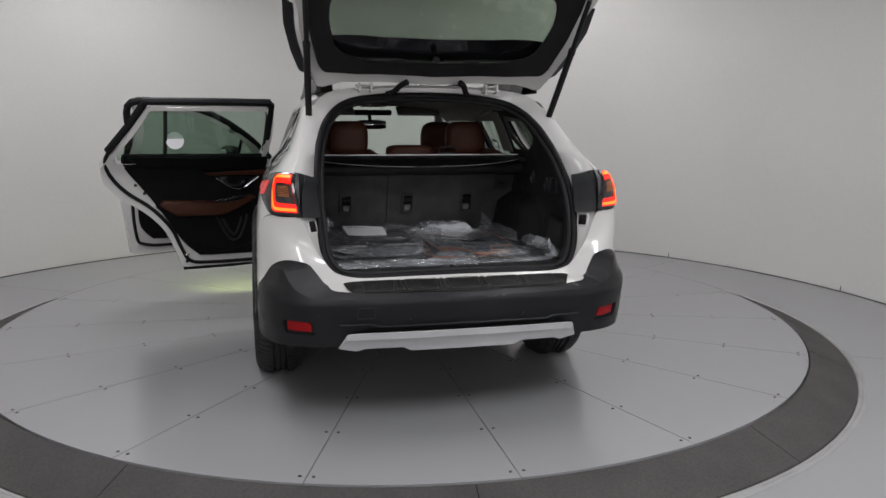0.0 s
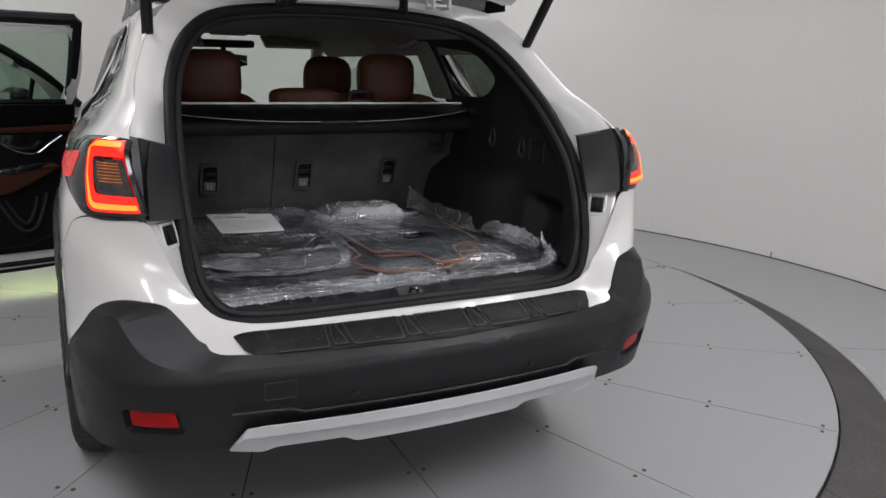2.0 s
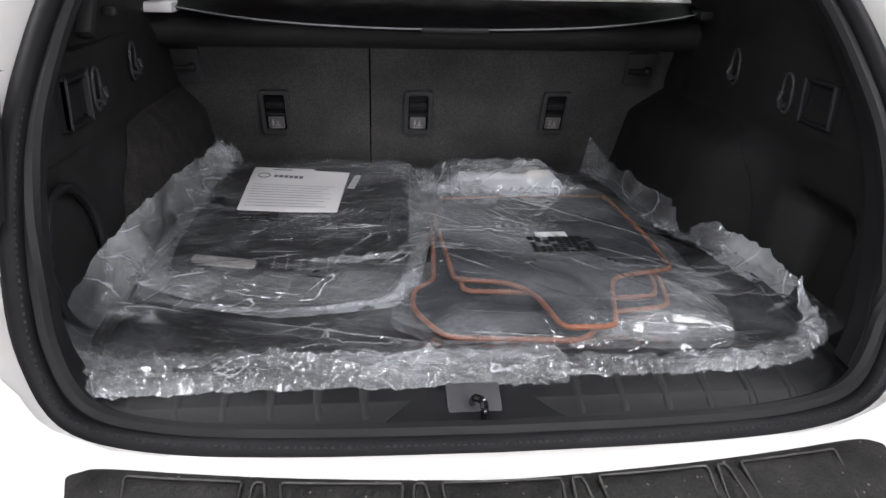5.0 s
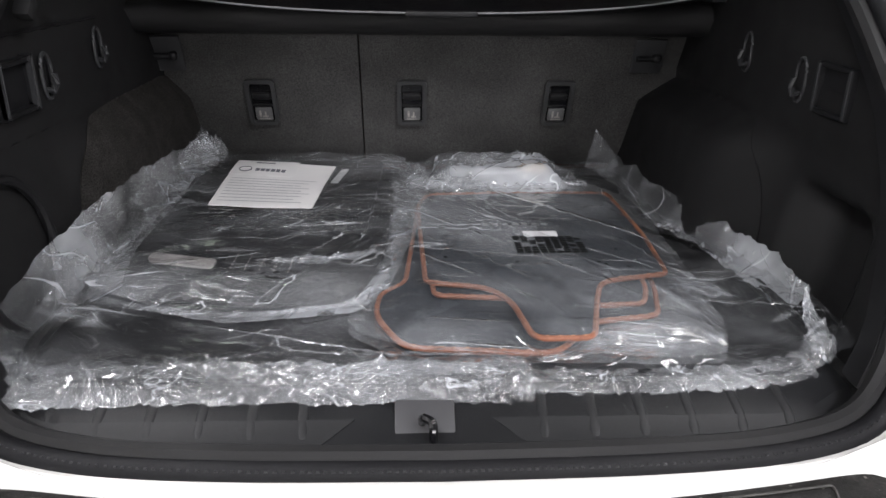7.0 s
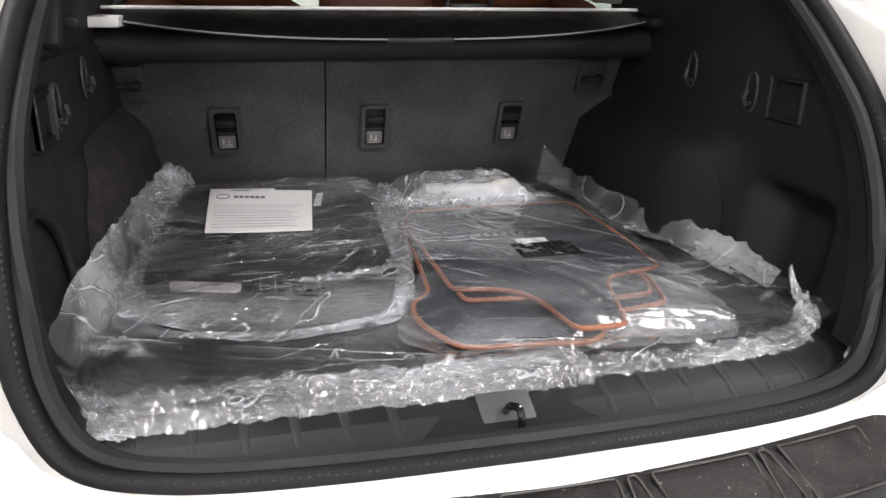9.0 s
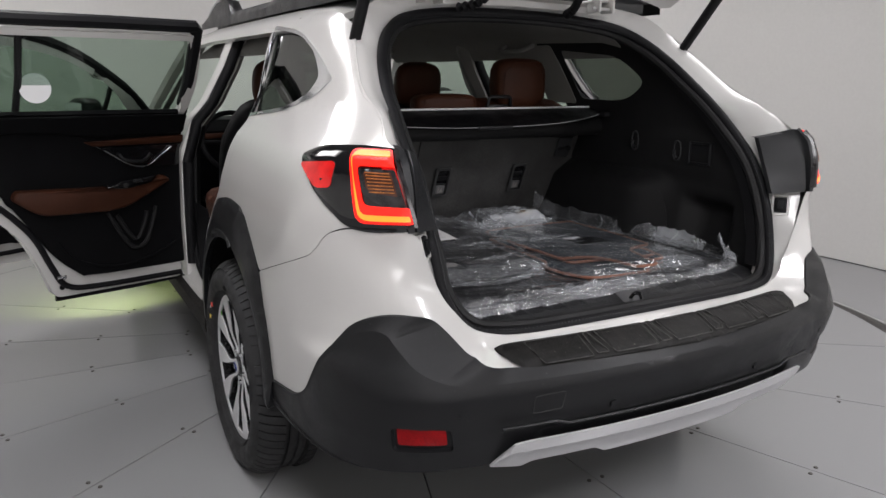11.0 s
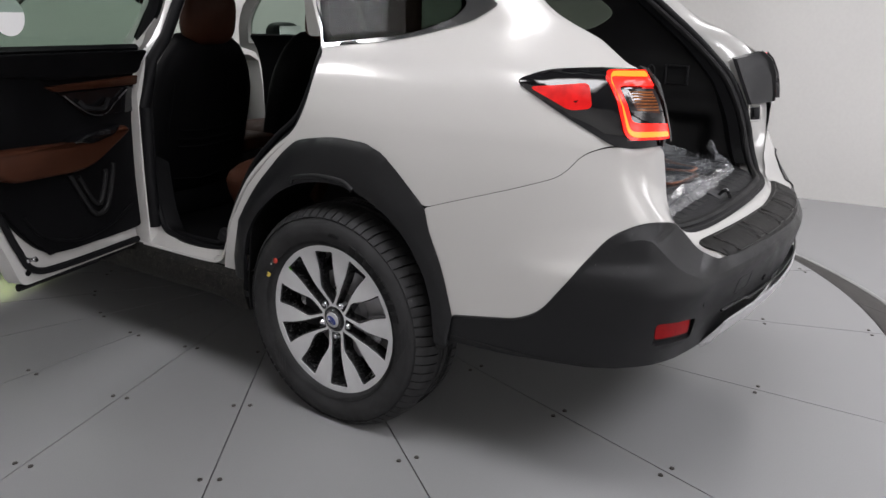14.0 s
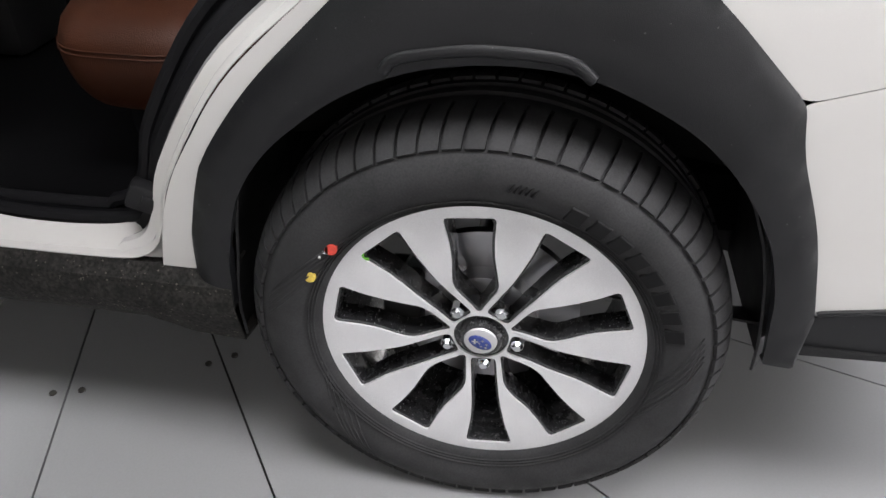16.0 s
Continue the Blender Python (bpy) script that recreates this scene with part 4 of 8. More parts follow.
        box(bm, -0.020, 0.020, -0.022, 0.022, -0.05, 0.05, 0.01, m=Matrix.Translation((side * 0.628, 0.690, 1.372)) @ Euler((radians(-35), 0, 0)).to_matrix().to_4x4())
        part("strut_bracket", bm, SATINBLACK, frame_ob)
        # hinge
        bm = bmesh.new()
        hx = side * 0.335
        box(bm, hx - 0.045, hx + 0.045, 0.76, 0.85, 1.574, 1.582, 0.003)
        for d in (-0.03, 0.03):
            box(bm, hx + d - 0.005, hx + d + 0.005, 0.735, 0.80, 1.540, 1.590, 0.003)
        cyl(bm, (hx - 0.05, 0.755, 1.553), (hx + 0.05, 0.755, 1.553), 0.006, seg=12)
        part("hinge", bm, PAINT, frame_ob)
    # cable sleeves between roof and tailgate
    for side in (-1, 1):
        bm = bmesh.new()
        pts = spline([(side * 0.215, 0.80, 1.535), (side * 0.19, 0.735, 1.545), (side * 0.165, 0.68, 1.575), (side * 0.135, 0.64, 1.59)], 8)
        tube(bm, [Vector(p) for p in pts], 0.016, seg=10, radii=[0.013 + 0.004 * math.cos(k * 2.2) for k in range(len(pts))])
        part("cable_sleeve", bm, RUBBER, frame_ob, "ribbed black rubber cable sleeve")


build_opening()

WINDOW = [("s", 1.355, 1.490, 0.01), ("s", 1.046, 1.463, 0.15), ("s", 0.788, 1.384, 0.12), ("s", 0.632, 1.314, 0.02), ("s", 0.70, 1.270, 0.05), ("s", 0.90, 1.217, 0.1), ("s", 1.205, 1.187, 0.01)]
PANE = [("s", 1.350, 1.478, 0.012), ("s", 1.046, 1.451, 0.12), ("s", 0.835, 1.390, 0.06), ("s", 0.725, 1.318, 0.03), ("s", 0.765, 1.277, 0.03), ("s", 0.90, 1.229, 0.08), ("s", 1.208, 1.197, 0.010)]
ARCH_OUT = [("s", 0.645, 0.470, 0.005), ("s", 0.678, 0.600, 0.05), ("s", 0.728, 0.712, 0.05), ("s", 0.742, 0.775, 0.015), ("s", 0.835, 0.862), ("s", 0.918, 0.930, 0.05), ("s", 1.075, 0.940, 0.05), ("s", 1.225, 0.917, 0.05),
            ("s", 1.29, 0.867), ("s", 1.416, 0.745, 0.06), ("s", 1.505, 0.625, 0.08), ("s", 1.537, 0.50), ("s", 1.546, 0.372, 0.005)]
ARCH_IN = [("s", 1.484, 0.372, 0.005), ("s", 1.477, 0.47), ("s", 1.450, 0.585, 0.05), ("s", 1.398, 0.662, 0.05), ("s", 1.30, 0.744, 0.05), ("s", 1.205, 0.788, 0.05), ("s", 1.10, 0.804, 0.05), ("s", 1.00, 0.798, 0.05),
           ("s", 0.925, 0.770, 0.05), ("s", 0.850, 0.730, 0.05), ("s", 0.785, 0.667, 0.05), ("s", 0.735, 0.592, 0.05), ("s", 0.708, 0.50), ("s", 0.696, 0.385, 0.005), ("s", 0.655, 0.382, 0.005)]


def build_side(side):
    sg = -side                      # side 1 is the car's left: x below zero
    panel = outline([("s", 1.390, 1.500, 0.005), ("s", 1.0, 1.512), ("s", 0.80, 1.506, 0.05), ("s", 0.684, 1.460, 0.02), ("s", 0.593, 1.382), ("s", 0.468, 1.287, 0.05), ("s", 0.345, 1.231), ("s", 0.262, 1.175, 0.01),
                     ("r", 0.706, 1.155), ("r", 0.710, 0.983, 0.005), ("s", 0.25, 0.985, 0.02), ("s", 0.304, 0.964, 0.03), ("s", 0.347, 0.906, 0.04), ("s", 0.486, 0.857, 0.05), ("s", 0.735, 0.777, 0.01),
                     ("s", 0.80, 0.79), ("s", 0.95, 0.85), ("s", 1.10, 0.87), ("s", 1.25, 0.83), ("s", 1.36, 0.75), ("s", 1.47, 0.60), ("s", 1.51, 0.47), ("s", 1.515, 0.395), ("s", 1.605, 0.395),
                     ("s", 1.585, 0.500, 0.05), ("s", 1.555, 0.590, 0.06), ("s", 1.455, 0.745, 0.06), ("s", 1.335, 0.855, 0.08), ("s", 1.240, 0.930, 0.06), ("s", 1.188, 1.04, 0.06), ("s", 1.185, 1.16, 0.03), ("s", 1.232, 1.215, 0.02)], 0.01)
    quarter = skin_part("quarter_panel", panel, PAINT, car, depth=0.003, holes=[outline(WINDOW)], res=0.03, side=side, label="pearl white painted quarter panel")
    skin_part("chrome_trim", outline(WINDOW), CHROME, quarter, off=lambda s, z: 0.003, depth=0.010, holes=[outline(PANE)], res=0.03, side=side, label="chrome window surround")

    def flat(s, z):
        """The pane is nearly flat from its lower to its upper edge."""
        p = skin_point(s, z)
        low, top = abs(side_x(p.y, 1.20)), abs(side_x(p.y, 1.47))
        x = low + (top - low) * (z - 1.20) / 0.27 - 0.016 - 0.30 * (z - 1.20) * (1.47 - z)
        return Vector((-x if s >= 0 else x, p.y, z))
    pane = skin_part("quarter_glass", outline(PANE), PRIVACY, quarter, place=flat, depth=0.003, res=0.03, side=side, label="dark tinted quarter window")
    pane.visible_shadow = False
    # turned-in door jamb behind the panel edge
    jamb = [(1.390, 1.500), (1.232, 1.215), (1.185, 1.16), (1.188, 1.04), (1.240, 0.930), (1.335, 0.855), (1.455, 0.745), (1.555, 0.590), (1.585, 0.500), (1.625, 0.448), (1.72, 0.437), (2.06, 0.437)]
    line = spline(jamb, 5)
    bm = bmesh.new()
    rows = []
    for y, z in line:
        x = side_x(y, z) if side == 1 else -side_x(y, z)
        k = 0.012 if z > 0.44 else 0.0
        f = ease((1.30 - y) / 0.1)
        rows.append([(x, y, z), (x - sg * 0.006, y + 0.006, z + k * 0.3), (x - sg * 0.016, y + 0.008, z + k * 0.5), (x - sg * 0.022, y + 0.024 - 0.008 * f, z + k), (x - sg * 0.038, y + 0.030 - 0.008 * f, z + k), (x - sg * 0.044, y + 0.026, z + k), (x - sg * 0.052, y + 0.046, z + k + 0.004), (x - sg * 0.078, y + 0.050, z + k + 0.010), (x - sg * 0.084, y + 0.058, z + k + 0.014), (x - sg * 0.095, y + 0.060, z + k + 0.03)])
    loft(bm, [r[:5] for r in rows])
    thicken(bm, 0.002)
    part("door_jamb", bm, PAINT, quarter, sharp=32)
    bm = bmesh.new()
    loft(bm, [[(r[4][0] - sg * 0.001, r[4][1], r[4][2])] + r[5:] for r in rows])
    thicken(bm, 0.002)
    part("jamb_trim", bm, RUBBER, quarter, "black rubber and plastic jamb trim")
    bm = bmesh.new()
    tube(bm, [(r[-1][0] + sg * 0.004, r[-1][1], r[-1][2] + 0.004) for r in rows], 0.012, seg=8)
    part("door_seal", bm, RUBBER, quarter, "black rubber door seal")
    if side == 1:
        bm = bmesh.new()
        box(bm, -0.015, 0.015, -0.035, 0.035, -0.022, 0.022, 0.006)
        box(bm, -0.02, -0.012, -0.008, 0.012, -0.012, 0.012, 0.003)
        bm.transform(Matrix.Translation((-0.866, 1.612, 0.530)) @ Euler((radians(24), 0, radians(12))).to_matrix().to_4x4())
        part("door_striker", bm, SATINBLACK, quarter)

    # wheel arch flare
    dist = edge_distance([(wrap(p[0], p[1], p[2]), p[2]) for p in ARCH_OUT])
    din = edge_distance([(wrap(p[0], p[1], p[2]), p[2]) for p in ARCH_IN])

    def flare_off(s, z):
        return 0.003 + 0.012 * ease(dist(s, z) / 0.012) + 0.012 * ease((dist(s, z) - 0.015) / 0.05) - 0.006 * ease(1 - din(s, z) / 0.02)
    flare = skin_part("arch_flare", outline(ARCH_OUT + ARCH_IN, 0.02), CLAD, car, off=flare_off, depth=0.018, res=0.022, side=side, label="grained dark grey wheel arch flare", sharp=45)
    bm = bmesh.new()
    arc = spline([(1.232, 0.786), (1.216, 0.803), (1.16, 0.815), (1.11, 0.820), (1.04, 0.818), (1.010, 0.812), (0.985, 0.793)], 8)
    tube(bm, [skin_point(wrap("s", y, z) * side, z, 0.0235) for y, z in arc], 0.0085, seg=10)
    part("arch_bead", bm, CLAD, flare)
    # wheel well
    bm = bmesh.new()
    rows = []
    for k in range(25):
        a = radians(-8 + 189 * k / 24)
        cut = 0.050 * ease((a - 2.1) / 0.9) + 0.066 * ease((0.9 - a) / 0.7)
        rows.append([(sg * x, 1.10 + r * math.cos(a), 0.36 + r * math.sin(a)) for x, r in ((0.902, 0.448 - cut), (0.88, 0.462 - cut), (0.60, 0.462 - cut), (0.56, 0.30))])
    loft(bm, rows)
    thicken(bm, 0.004)
    part("wheel_well", bm, TRIM, car, "black plastic wheel arch liner")

    # rocker: white sill strip and dark cladding
    bm = bmesh.new()
    rows = [[(sg * x, y, z) for x, z in ((0.80, 0.450), (0.845, 0.440), (0.885, 0.432), (0.897, 0.415), (0.893, 0.385), (0.84, 0.36))] for y in (1.50, 1.6, 1.9, 2.2, 2.6, 3.0, 3.3)]
    loft(bm, rows)
    thicken(bm, 0.003)
    part("sill", bm, PAINT, car, "white painted door sill")
    # rounded lower corner of the door opening, its seal and the black inner sill trim
    top = spline([(2.052, 0.76), (2.052, 0.69), (2.040, 0.60), (2.000, 0.499), (1.935, 0.471), (1.860, 0.462), (1.740, 0.463), (1.660, 0.473), (1.610, 0.502)], 6)
    bm = sheet([(2.118, 0.76)] + [tuple(p) for p in top] + [(1.600, 0.425), (1.80, 0.425), (2.0, 0.425), (2.118, 0.425), (2.118, 0.60)], lambda a, b: Vector((sg * (0.892 - 0.045 * ease((b - 0.425) / 0.055)), a, b)), (), 0.022)
    part("sill_corner", bm, PAINT, car, "white painted door opening corner", sharp=60)
    bm = bmesh.new()
    tube(bm, [Vector((sg * 0.840, y, z)) for y, z in top], 0.012, seg=8)
    part("opening_seal", bm, RUBBER, car, "black rubber opening seal")
    bm = bmesh.new()
    loft(bm, [[(sg * 0.836, y, z + 0.004), (sg * 0.815, y - 0.01, z + 0.006), (sg * 0.780, y - 0.03, z - 0.02), (sg * 0.760, y - 0.04, 0.41)] for y, z in top])
    thicken(bm, 0.003)
    part("inner_sill_trim", bm, DARKLEATHER, car, "black plastic inner sill trim", sharp=50)
    bm = bmesh.new()
    rows = []
    for k in range(25):
        y = 1.483 + (3.45 - 1.483) * k / 24
        dip = 0.05 * ease((1.66 - y) / 0.13)
        rows.append([(sg * x, y, z) for x, z in ((0.85, 0.432), (0.900, 0.430), (0.920, 0.412), (0.924, 0.375), (0.912, 0.345 - dip * 0.4), (0.905, 0.33 - dip * 0.6), (0.86, 0.295 - dip * 0.1), (0.80, 0.285))])
    loft(bm, rows)
    thicken(bm, 0.004)
    part("rocker_cladding", bm, DUSTYCLAD, car, "dusty dark grey plastic sill cladding", sharp=28)


build_side(1)
build_side(-1)


# ---- tail lamps ----
def build_lamp(side):
    hs = [("s", 0.512, 1.126, 0.03), ("s", 0.43, 1.157, 0.04), ("s", 0.30, 1.164), ("r", 0.713, 1.160, 0.006), ("r", 0.716, 0.978, 0.006), ("r", 0.79, 0.976, 0.03), ("s", 0.245, 0.984, 0.04), ("s", 0.345, 1.044, 0.03)]
    line = outline(hs, 0.01)
    d = edge_distance(line + line[:1])
    lamp = skin_part("tail_lamp", line, GLOSSBLACK, car, off=lambda s, z: 0.004 + 0.012 * ease(d(s, z) / 0.02), depth=0.006, res=0.02, side=side, label="lit red tail lamp in a gloss black housing")
    sl, sr = wrap("s", 0.252, 1.07), wrap("r", 0.722, 1.07)

    def cee(a0, a1, z0, z1, t, lean=0.02):
        """C-shaped band: back column and two arms; lean slants the arms' ends."""
        return rounded([(a1 + 0.0, z1), (a0 - 0.01, z1, 0.02), (a0, z0, 0.02), (a1 - 0.004, z0), (a1 - 0.004, z0 + t * 1.15), (a0 - t * 0.72, z0 + t * 1.25, 0.012), (a0 - t * 0.76, z1 - t, 0.012), (a1, z1 - t)], 0.003, step=0.02)
    skin_part("red_lens", rounded([(sr, 1.148), (sl - 0.008, 1.146, 0.02), (sl + 0.004, 0.998, 0.02), (sr, 0.996)], 0.004, step=0.02), DEEPRED, lamp, off=0.0150, depth=0.003, res=0.012, side=side, label="glowing red inner lens")
    skin_part("smoked_window", rounded([(sr + 0.002, 1.112, 0.004), (sl - 0.024, 1.110, 0.010), (sl - 0.024, 1.058, 0.012), (sl - 0.050, 1.040, 0.012), (sr, 1.022, 0.004)], 0.004, step=0.02), SMOKE, lamp, off=0.0208, depth=0.003, res=0.012, side=side, label="smoked clear indicator window")
    ind = skin_part("indicator", rounded([(sr + 0.010, 1.106), (sl - 0.034, 1.104, 0.006), (sl - 0.034, 1.066, 0.012), (sr + 0.010, 1.058)], 0.003, step=0.02), AMBER, lamp, off=0.0225, depth=0.002, res=0.012, side=side, label="ribbed amber indicator")
    for k in range(7):
        z = 1.0665 + 0.0060 * k
        bm = bmesh.new()
        tube(bm, [skin_point(side * a, z, 0.0240) for a in np.linspace(sr + 0.013, sl - 0.038, 7)], 0.0016, seg=5)
        part("indicator_rib", bm, AMBERRIB, ind)
    bm = bmesh.new()
    loft(bm, [[skin_point(side * (sr - 0.004), z, 0.024), skin_point(side * (sr - 0.010), z, 0.021), skin_point(side * (sr - 0.012), z, 0.008)] for z in np.linspace(0.992, 1.150, 8)])
    thicken(bm, 0.002)
    part("lens_edge", bm, SMOKE, lamp, "clear lens edge")
    skin_part("light_guide", cee(sl, sr, 0.999, 1.147, 0.030), REDGLOW, lamp, off=0.0215, depth=0.003, res=0.014, side=side, label="lit red C-shaped light guide")
    skin_part("light_core", cee(sl - 0.006, sr + 0.004, 1.004, 1.143, 0.0095), HOTGLOW, lamp, off=0.0235, depth=0.002, res=0.012, side=side, label="bright orange light guide core")
    skin_part("side_marker", outline([("s", 0.462, 1.108, 0.02), ("s", 0.318, 1.122, 0.012), ("s", 0.300, 1.068, 0.01), ("s", 0.345, 1.062, 0.01)], step=0.02), DEEPRED, lamp, off=0.0175, depth=0.003, res=0.02, side=side, label="red side marker lens")


build_lamp(1)
build_lamp(-1)


# ---- roof, front body ----
def build_roof_and_front():
    bm = bmesh.new()
    rows = []
    for y, drop in ((0.80, 0.03), (0.9, 0.012), (1.2, 0.0), (1.8, 0.0), (2.4, 0.002), (2.9, 0.02), (3.1, 0.04)):
        row = []
        for x, z in ((-0.648, 1.470), (-0.630, 1.500), (-0.60, 1.530), (-0.55, 1.552), (-0.45, 1.575), (-0.25, 1.594), (0, 1.60)):
            row.append((x, y, z - drop))
        row += [(-p[0], p[1], p[2]) for p in row[-2::-1]]
        rows.append(row)
    loft(bm, rows)
    bm.normal_update()
    thicken(bm, -0.02 if bm.faces[len(bm.faces) // 2].normal.z < 0 else 0.02)
    part("roof", bm, PAINT, car, "pearl white painted roof")
    bm = bmesh.new()
    rows = []
    for y, drop in ((0.90, 0.045), (1.0, 0.03), (1.6, 0.02), (2.4, 0.02), (2.95, 0.045)):
        row = [(-0.60, y, 1.40), (-0.575, y, 1.47 - drop), (-0.50, y, 1.525 - drop), (-0.25, y, 1.560 - drop), (0, y, 1.566 - drop)]
        rows.append(row + [(-p[0], p[1], p[2]) for p in row[-2::-1]])
    loft(bm, rows)
    thicken(bm, 0.004)
    liner = part("headliner", bm, HEADLINER, car, "pale grey fabric headliner")
    bm = bmesh.new()
    box(bm, -0.11, 0.02, 1.26, 1.30, 1.532, 1.542, 0.004)
    part("dome_lamp", bm, PAPER, liner)
    for side in (-1, 1):
        bm = bmesh.new()
        tube(bm, [Vector(p) for p in spline([(side * 0.55, 1.45, 1.46), (side * 0.50, 1.47, 1.435), (side * 0.495, 1.56, 1.43), (side * 0.50, 1.65, 1.435), (side * 0.55, 1.67, 1.46)], 6)], 0.011, seg=8)
        part("grab_handle", bm, HEADLINER, liner)
        bm = bmesh.new()
        box(bm, -0.17, 0.17, -0.075, 0.075, -0.01, 0.01, 0.008, m=Matrix.Translation((side * 0.34, 2.86, 1.475)) @ Euler((radians(24), 0, 0)).to_matrix().to_4x4())
        part("sun_visor", bm, HEADLINER, liner)

    # roof rails
    for side in (-1, 1):
        x = side * 0.545
        bm = bmesh.new()
        rows = []
        for k in range(45):
            y = 0.74 + 2.1 * k / 44
            rear, front = ease((y - 0.74) / 0.05), ease((2.84 - y) / 0.06)
            foot = max(ease((y - 0.80) / 0.24) * ease((1.62 - y) / 0.16), ease((y - 2.22) / 0.12) * ease((2.80 - y) / 0.3))
            top = 1.582 + 0.022 * min(rear, front) + 0.062 * foot
            rows.append([(x - 0.042, y, 1.545), (x - 0.040, y, 1.575), (x - 0.026, y, top - 0.006), (x, y, top), (x + 0.026, y, top - 0.006), (x + 0.040, y, 1.575), (x + 0.042, y, 1.545)])
        loft(bm, rows)
        rail = part("roof_rail", bm, CLAD, car, "dark grey roof rail with a silver bar", sharp=60)
        bm = bmesh.new()
        pts = spline([(x, 0.86, 1.605), (x, 0.98, 1.655), (x, 1.20, 1.678), (x, 1.8, 1.690), (x, 2.4, 1.680), (x, 2.62, 1.650), (x, 2.76, 1.605)], 8)
        tube(bm, [Vector(p) for p in pts], 0.016, seg=10, squash=1.5)
        part("silver_bar", bm, SILVER, rail, "silver roof rail bar")
    bm = bmesh.new()
    rows = []
    for t in np.linspace(0, 1, 9):
        w, h = 0.032 * (1 - 0.85 * t), 0.062 * t
        rows.append([(0.02 + w * math.cos(a), 1.10 + 0.03 * t + (0.09 - 0.075 * t) * math.sin(a), 1.585 + h) for a in np.linspace(0, 2 * math.pi, 18, endpoint=False)])
    loft(bm, rows, closed_v=True, cap=True)
    part("fin_antenna", bm, GLOSSBLACK, car, "black shark fin antenna")

    # pillars and front body
    for side in (-1, 1):
        bm = bmesh.new()
        for y0, w in ((2.09, 0.10),):
            rows = []
            for z in (0.42, 0.7, 1.0, 1.13, 1.2, 1.35, 1.49):
                x = side * abs(side_x(2.0, z)) - side * 0.022
                rows.append([(x - side * 0.045, 2.046, z), (x - side * 0.022, 2.040, z), (x - side * 0.003, 2.046, z), (x, 2.058, z), (x, 2.142, z), (x - side * 0.06, 2.17, z)])
            loft(bm, rows)
        thicken(bm, 0.004)
        part("door_pillar", bm, PAINT, car, "white painted middle pillar")
        bm = bmesh.new()
        for levels, mt, lab in (((0.42, 0.6, 0.8, 1.0, 1.10), TRIM, "black lower pillar trim"), ((1.103, 1.2, 1.35, 1.47), HEADLINER, "pale grey upper pillar trim")):
            rows = []
            for z in levels:
                x = side * (abs(side_x(2.0, z)) - 0.046)
                rows.append([(x - side * 0.012, 2.046, z), (x - side * 0.04, 2.044, z), (x - side * 0.065, 2.09, z), (x - side * 0.03, 2.18, z)])
            bm = bmesh.new()
            loft(bm, rows)
            thicken(bm, 0.004)
            part("pillar_trim", bm, mt, car, lab)
        bm = bmesh.new()
        tube(bm, [Vector((side * (abs(side_x(2.0, z)) - 0.050), 2.040, z)) for z in (0.50, 0.7, 0.95, 1.12, 1.2, 1.35, 1.47)], 0.023, seg=10)
        part("pillar_seal", bm, RUBBER, car, "black rubber pillar seal")
        bm = bmesh.new()
        rows = []
        for t in np.linspace(0, 1, 10):
            y, z = 3.08 + 0.80 * t, 1.50 - 0.44 * t - 0.06 * t * t
            x = side * (0.60 + 0.17 * t)
            rows.append([(x, y - 0.045, z), (x + side * 0.03, y, z - 0.01), (x - side * 0.01, y + 0.045, z + 0.012), (x - side * 0.05, y, z)])
        loft(bm, rows, closed_v=True, cap=True)
        part("windscreen_pillar", bm, PAINT, car, "white painted windscreen pillar")
        bm = bmesh.new()
        rows = []
        for t in np.linspace(0, 1, 10):
            y, z = 3.06 + 0.80 * t, 1.47 - 0.44 * t - 0.06 * t * t
            x = side * (0.575 + 0.17 * t)
            rows.append([(x, y - 0.06, z - 0.01), (x - side * 0.045, y - 0.03, z), (x - side * 0.045, y + 0.03, z)])
        loft(bm, rows)
        thicken(bm, 0.004)
        part("pillar_trim", bm, HEADLINER, car)
        # front wing
        bm = bmesh.new()
        rows = []
        for y, inn, top in ((3.28, 0.0, 1.05), (3.6, 0.0, 1.04), (4.0, 0.02, 1.01), (4.35, 0.08, 0.95), (4.6, 0.2, 0.86), (4.74, 0.36, 0.74)):
            low = 0.40 if y < 3.4 or y > 4.3 else 0.80
            rows.append([(side * (x - inn), y, z) for x, z in ((0.895, low), (0.905, max(low, 0.7)), (0.905, 0.85), (0.88, top - 0.04), (0.80, top))])
        loft(bm, rows)
        thicken(bm, 0.003)
        part("front_wing", bm, PAINT, car, "white painted front wing")
        bm = bmesh.new()
        rows = []
        for k in range(19):
            a = radians(-8 + 196 * k / 18)
            rows.append([(side * x, 3.845 + r * math.cos(a), 0.36 + r * math.sin(a)) for x, r in ((0.92, 0.50), (0.925, 0.44), (0.88, 0.41))])
        loft(bm, rows)
        thicken(bm, 0.004)
        part("arch_flare", bm, CLAD, car, "grained dark grey wheel arch flare")
        bm = bmesh.new()
        rows = []
        for k in range(19):
            a = radians(-2 + 184 * k / 18)
            rows.append([(side * x, 3.845 + 0.43 * math.cos(a), 0.36 + 0.43 * math.sin(a)) for x in (0.90, 0.55)])
        loft(bm, rows)
        thicken(bm, 0.004)
        part("wheel_well", bm, TRIM, car)
    bm = bmesh.new()
    rows = []
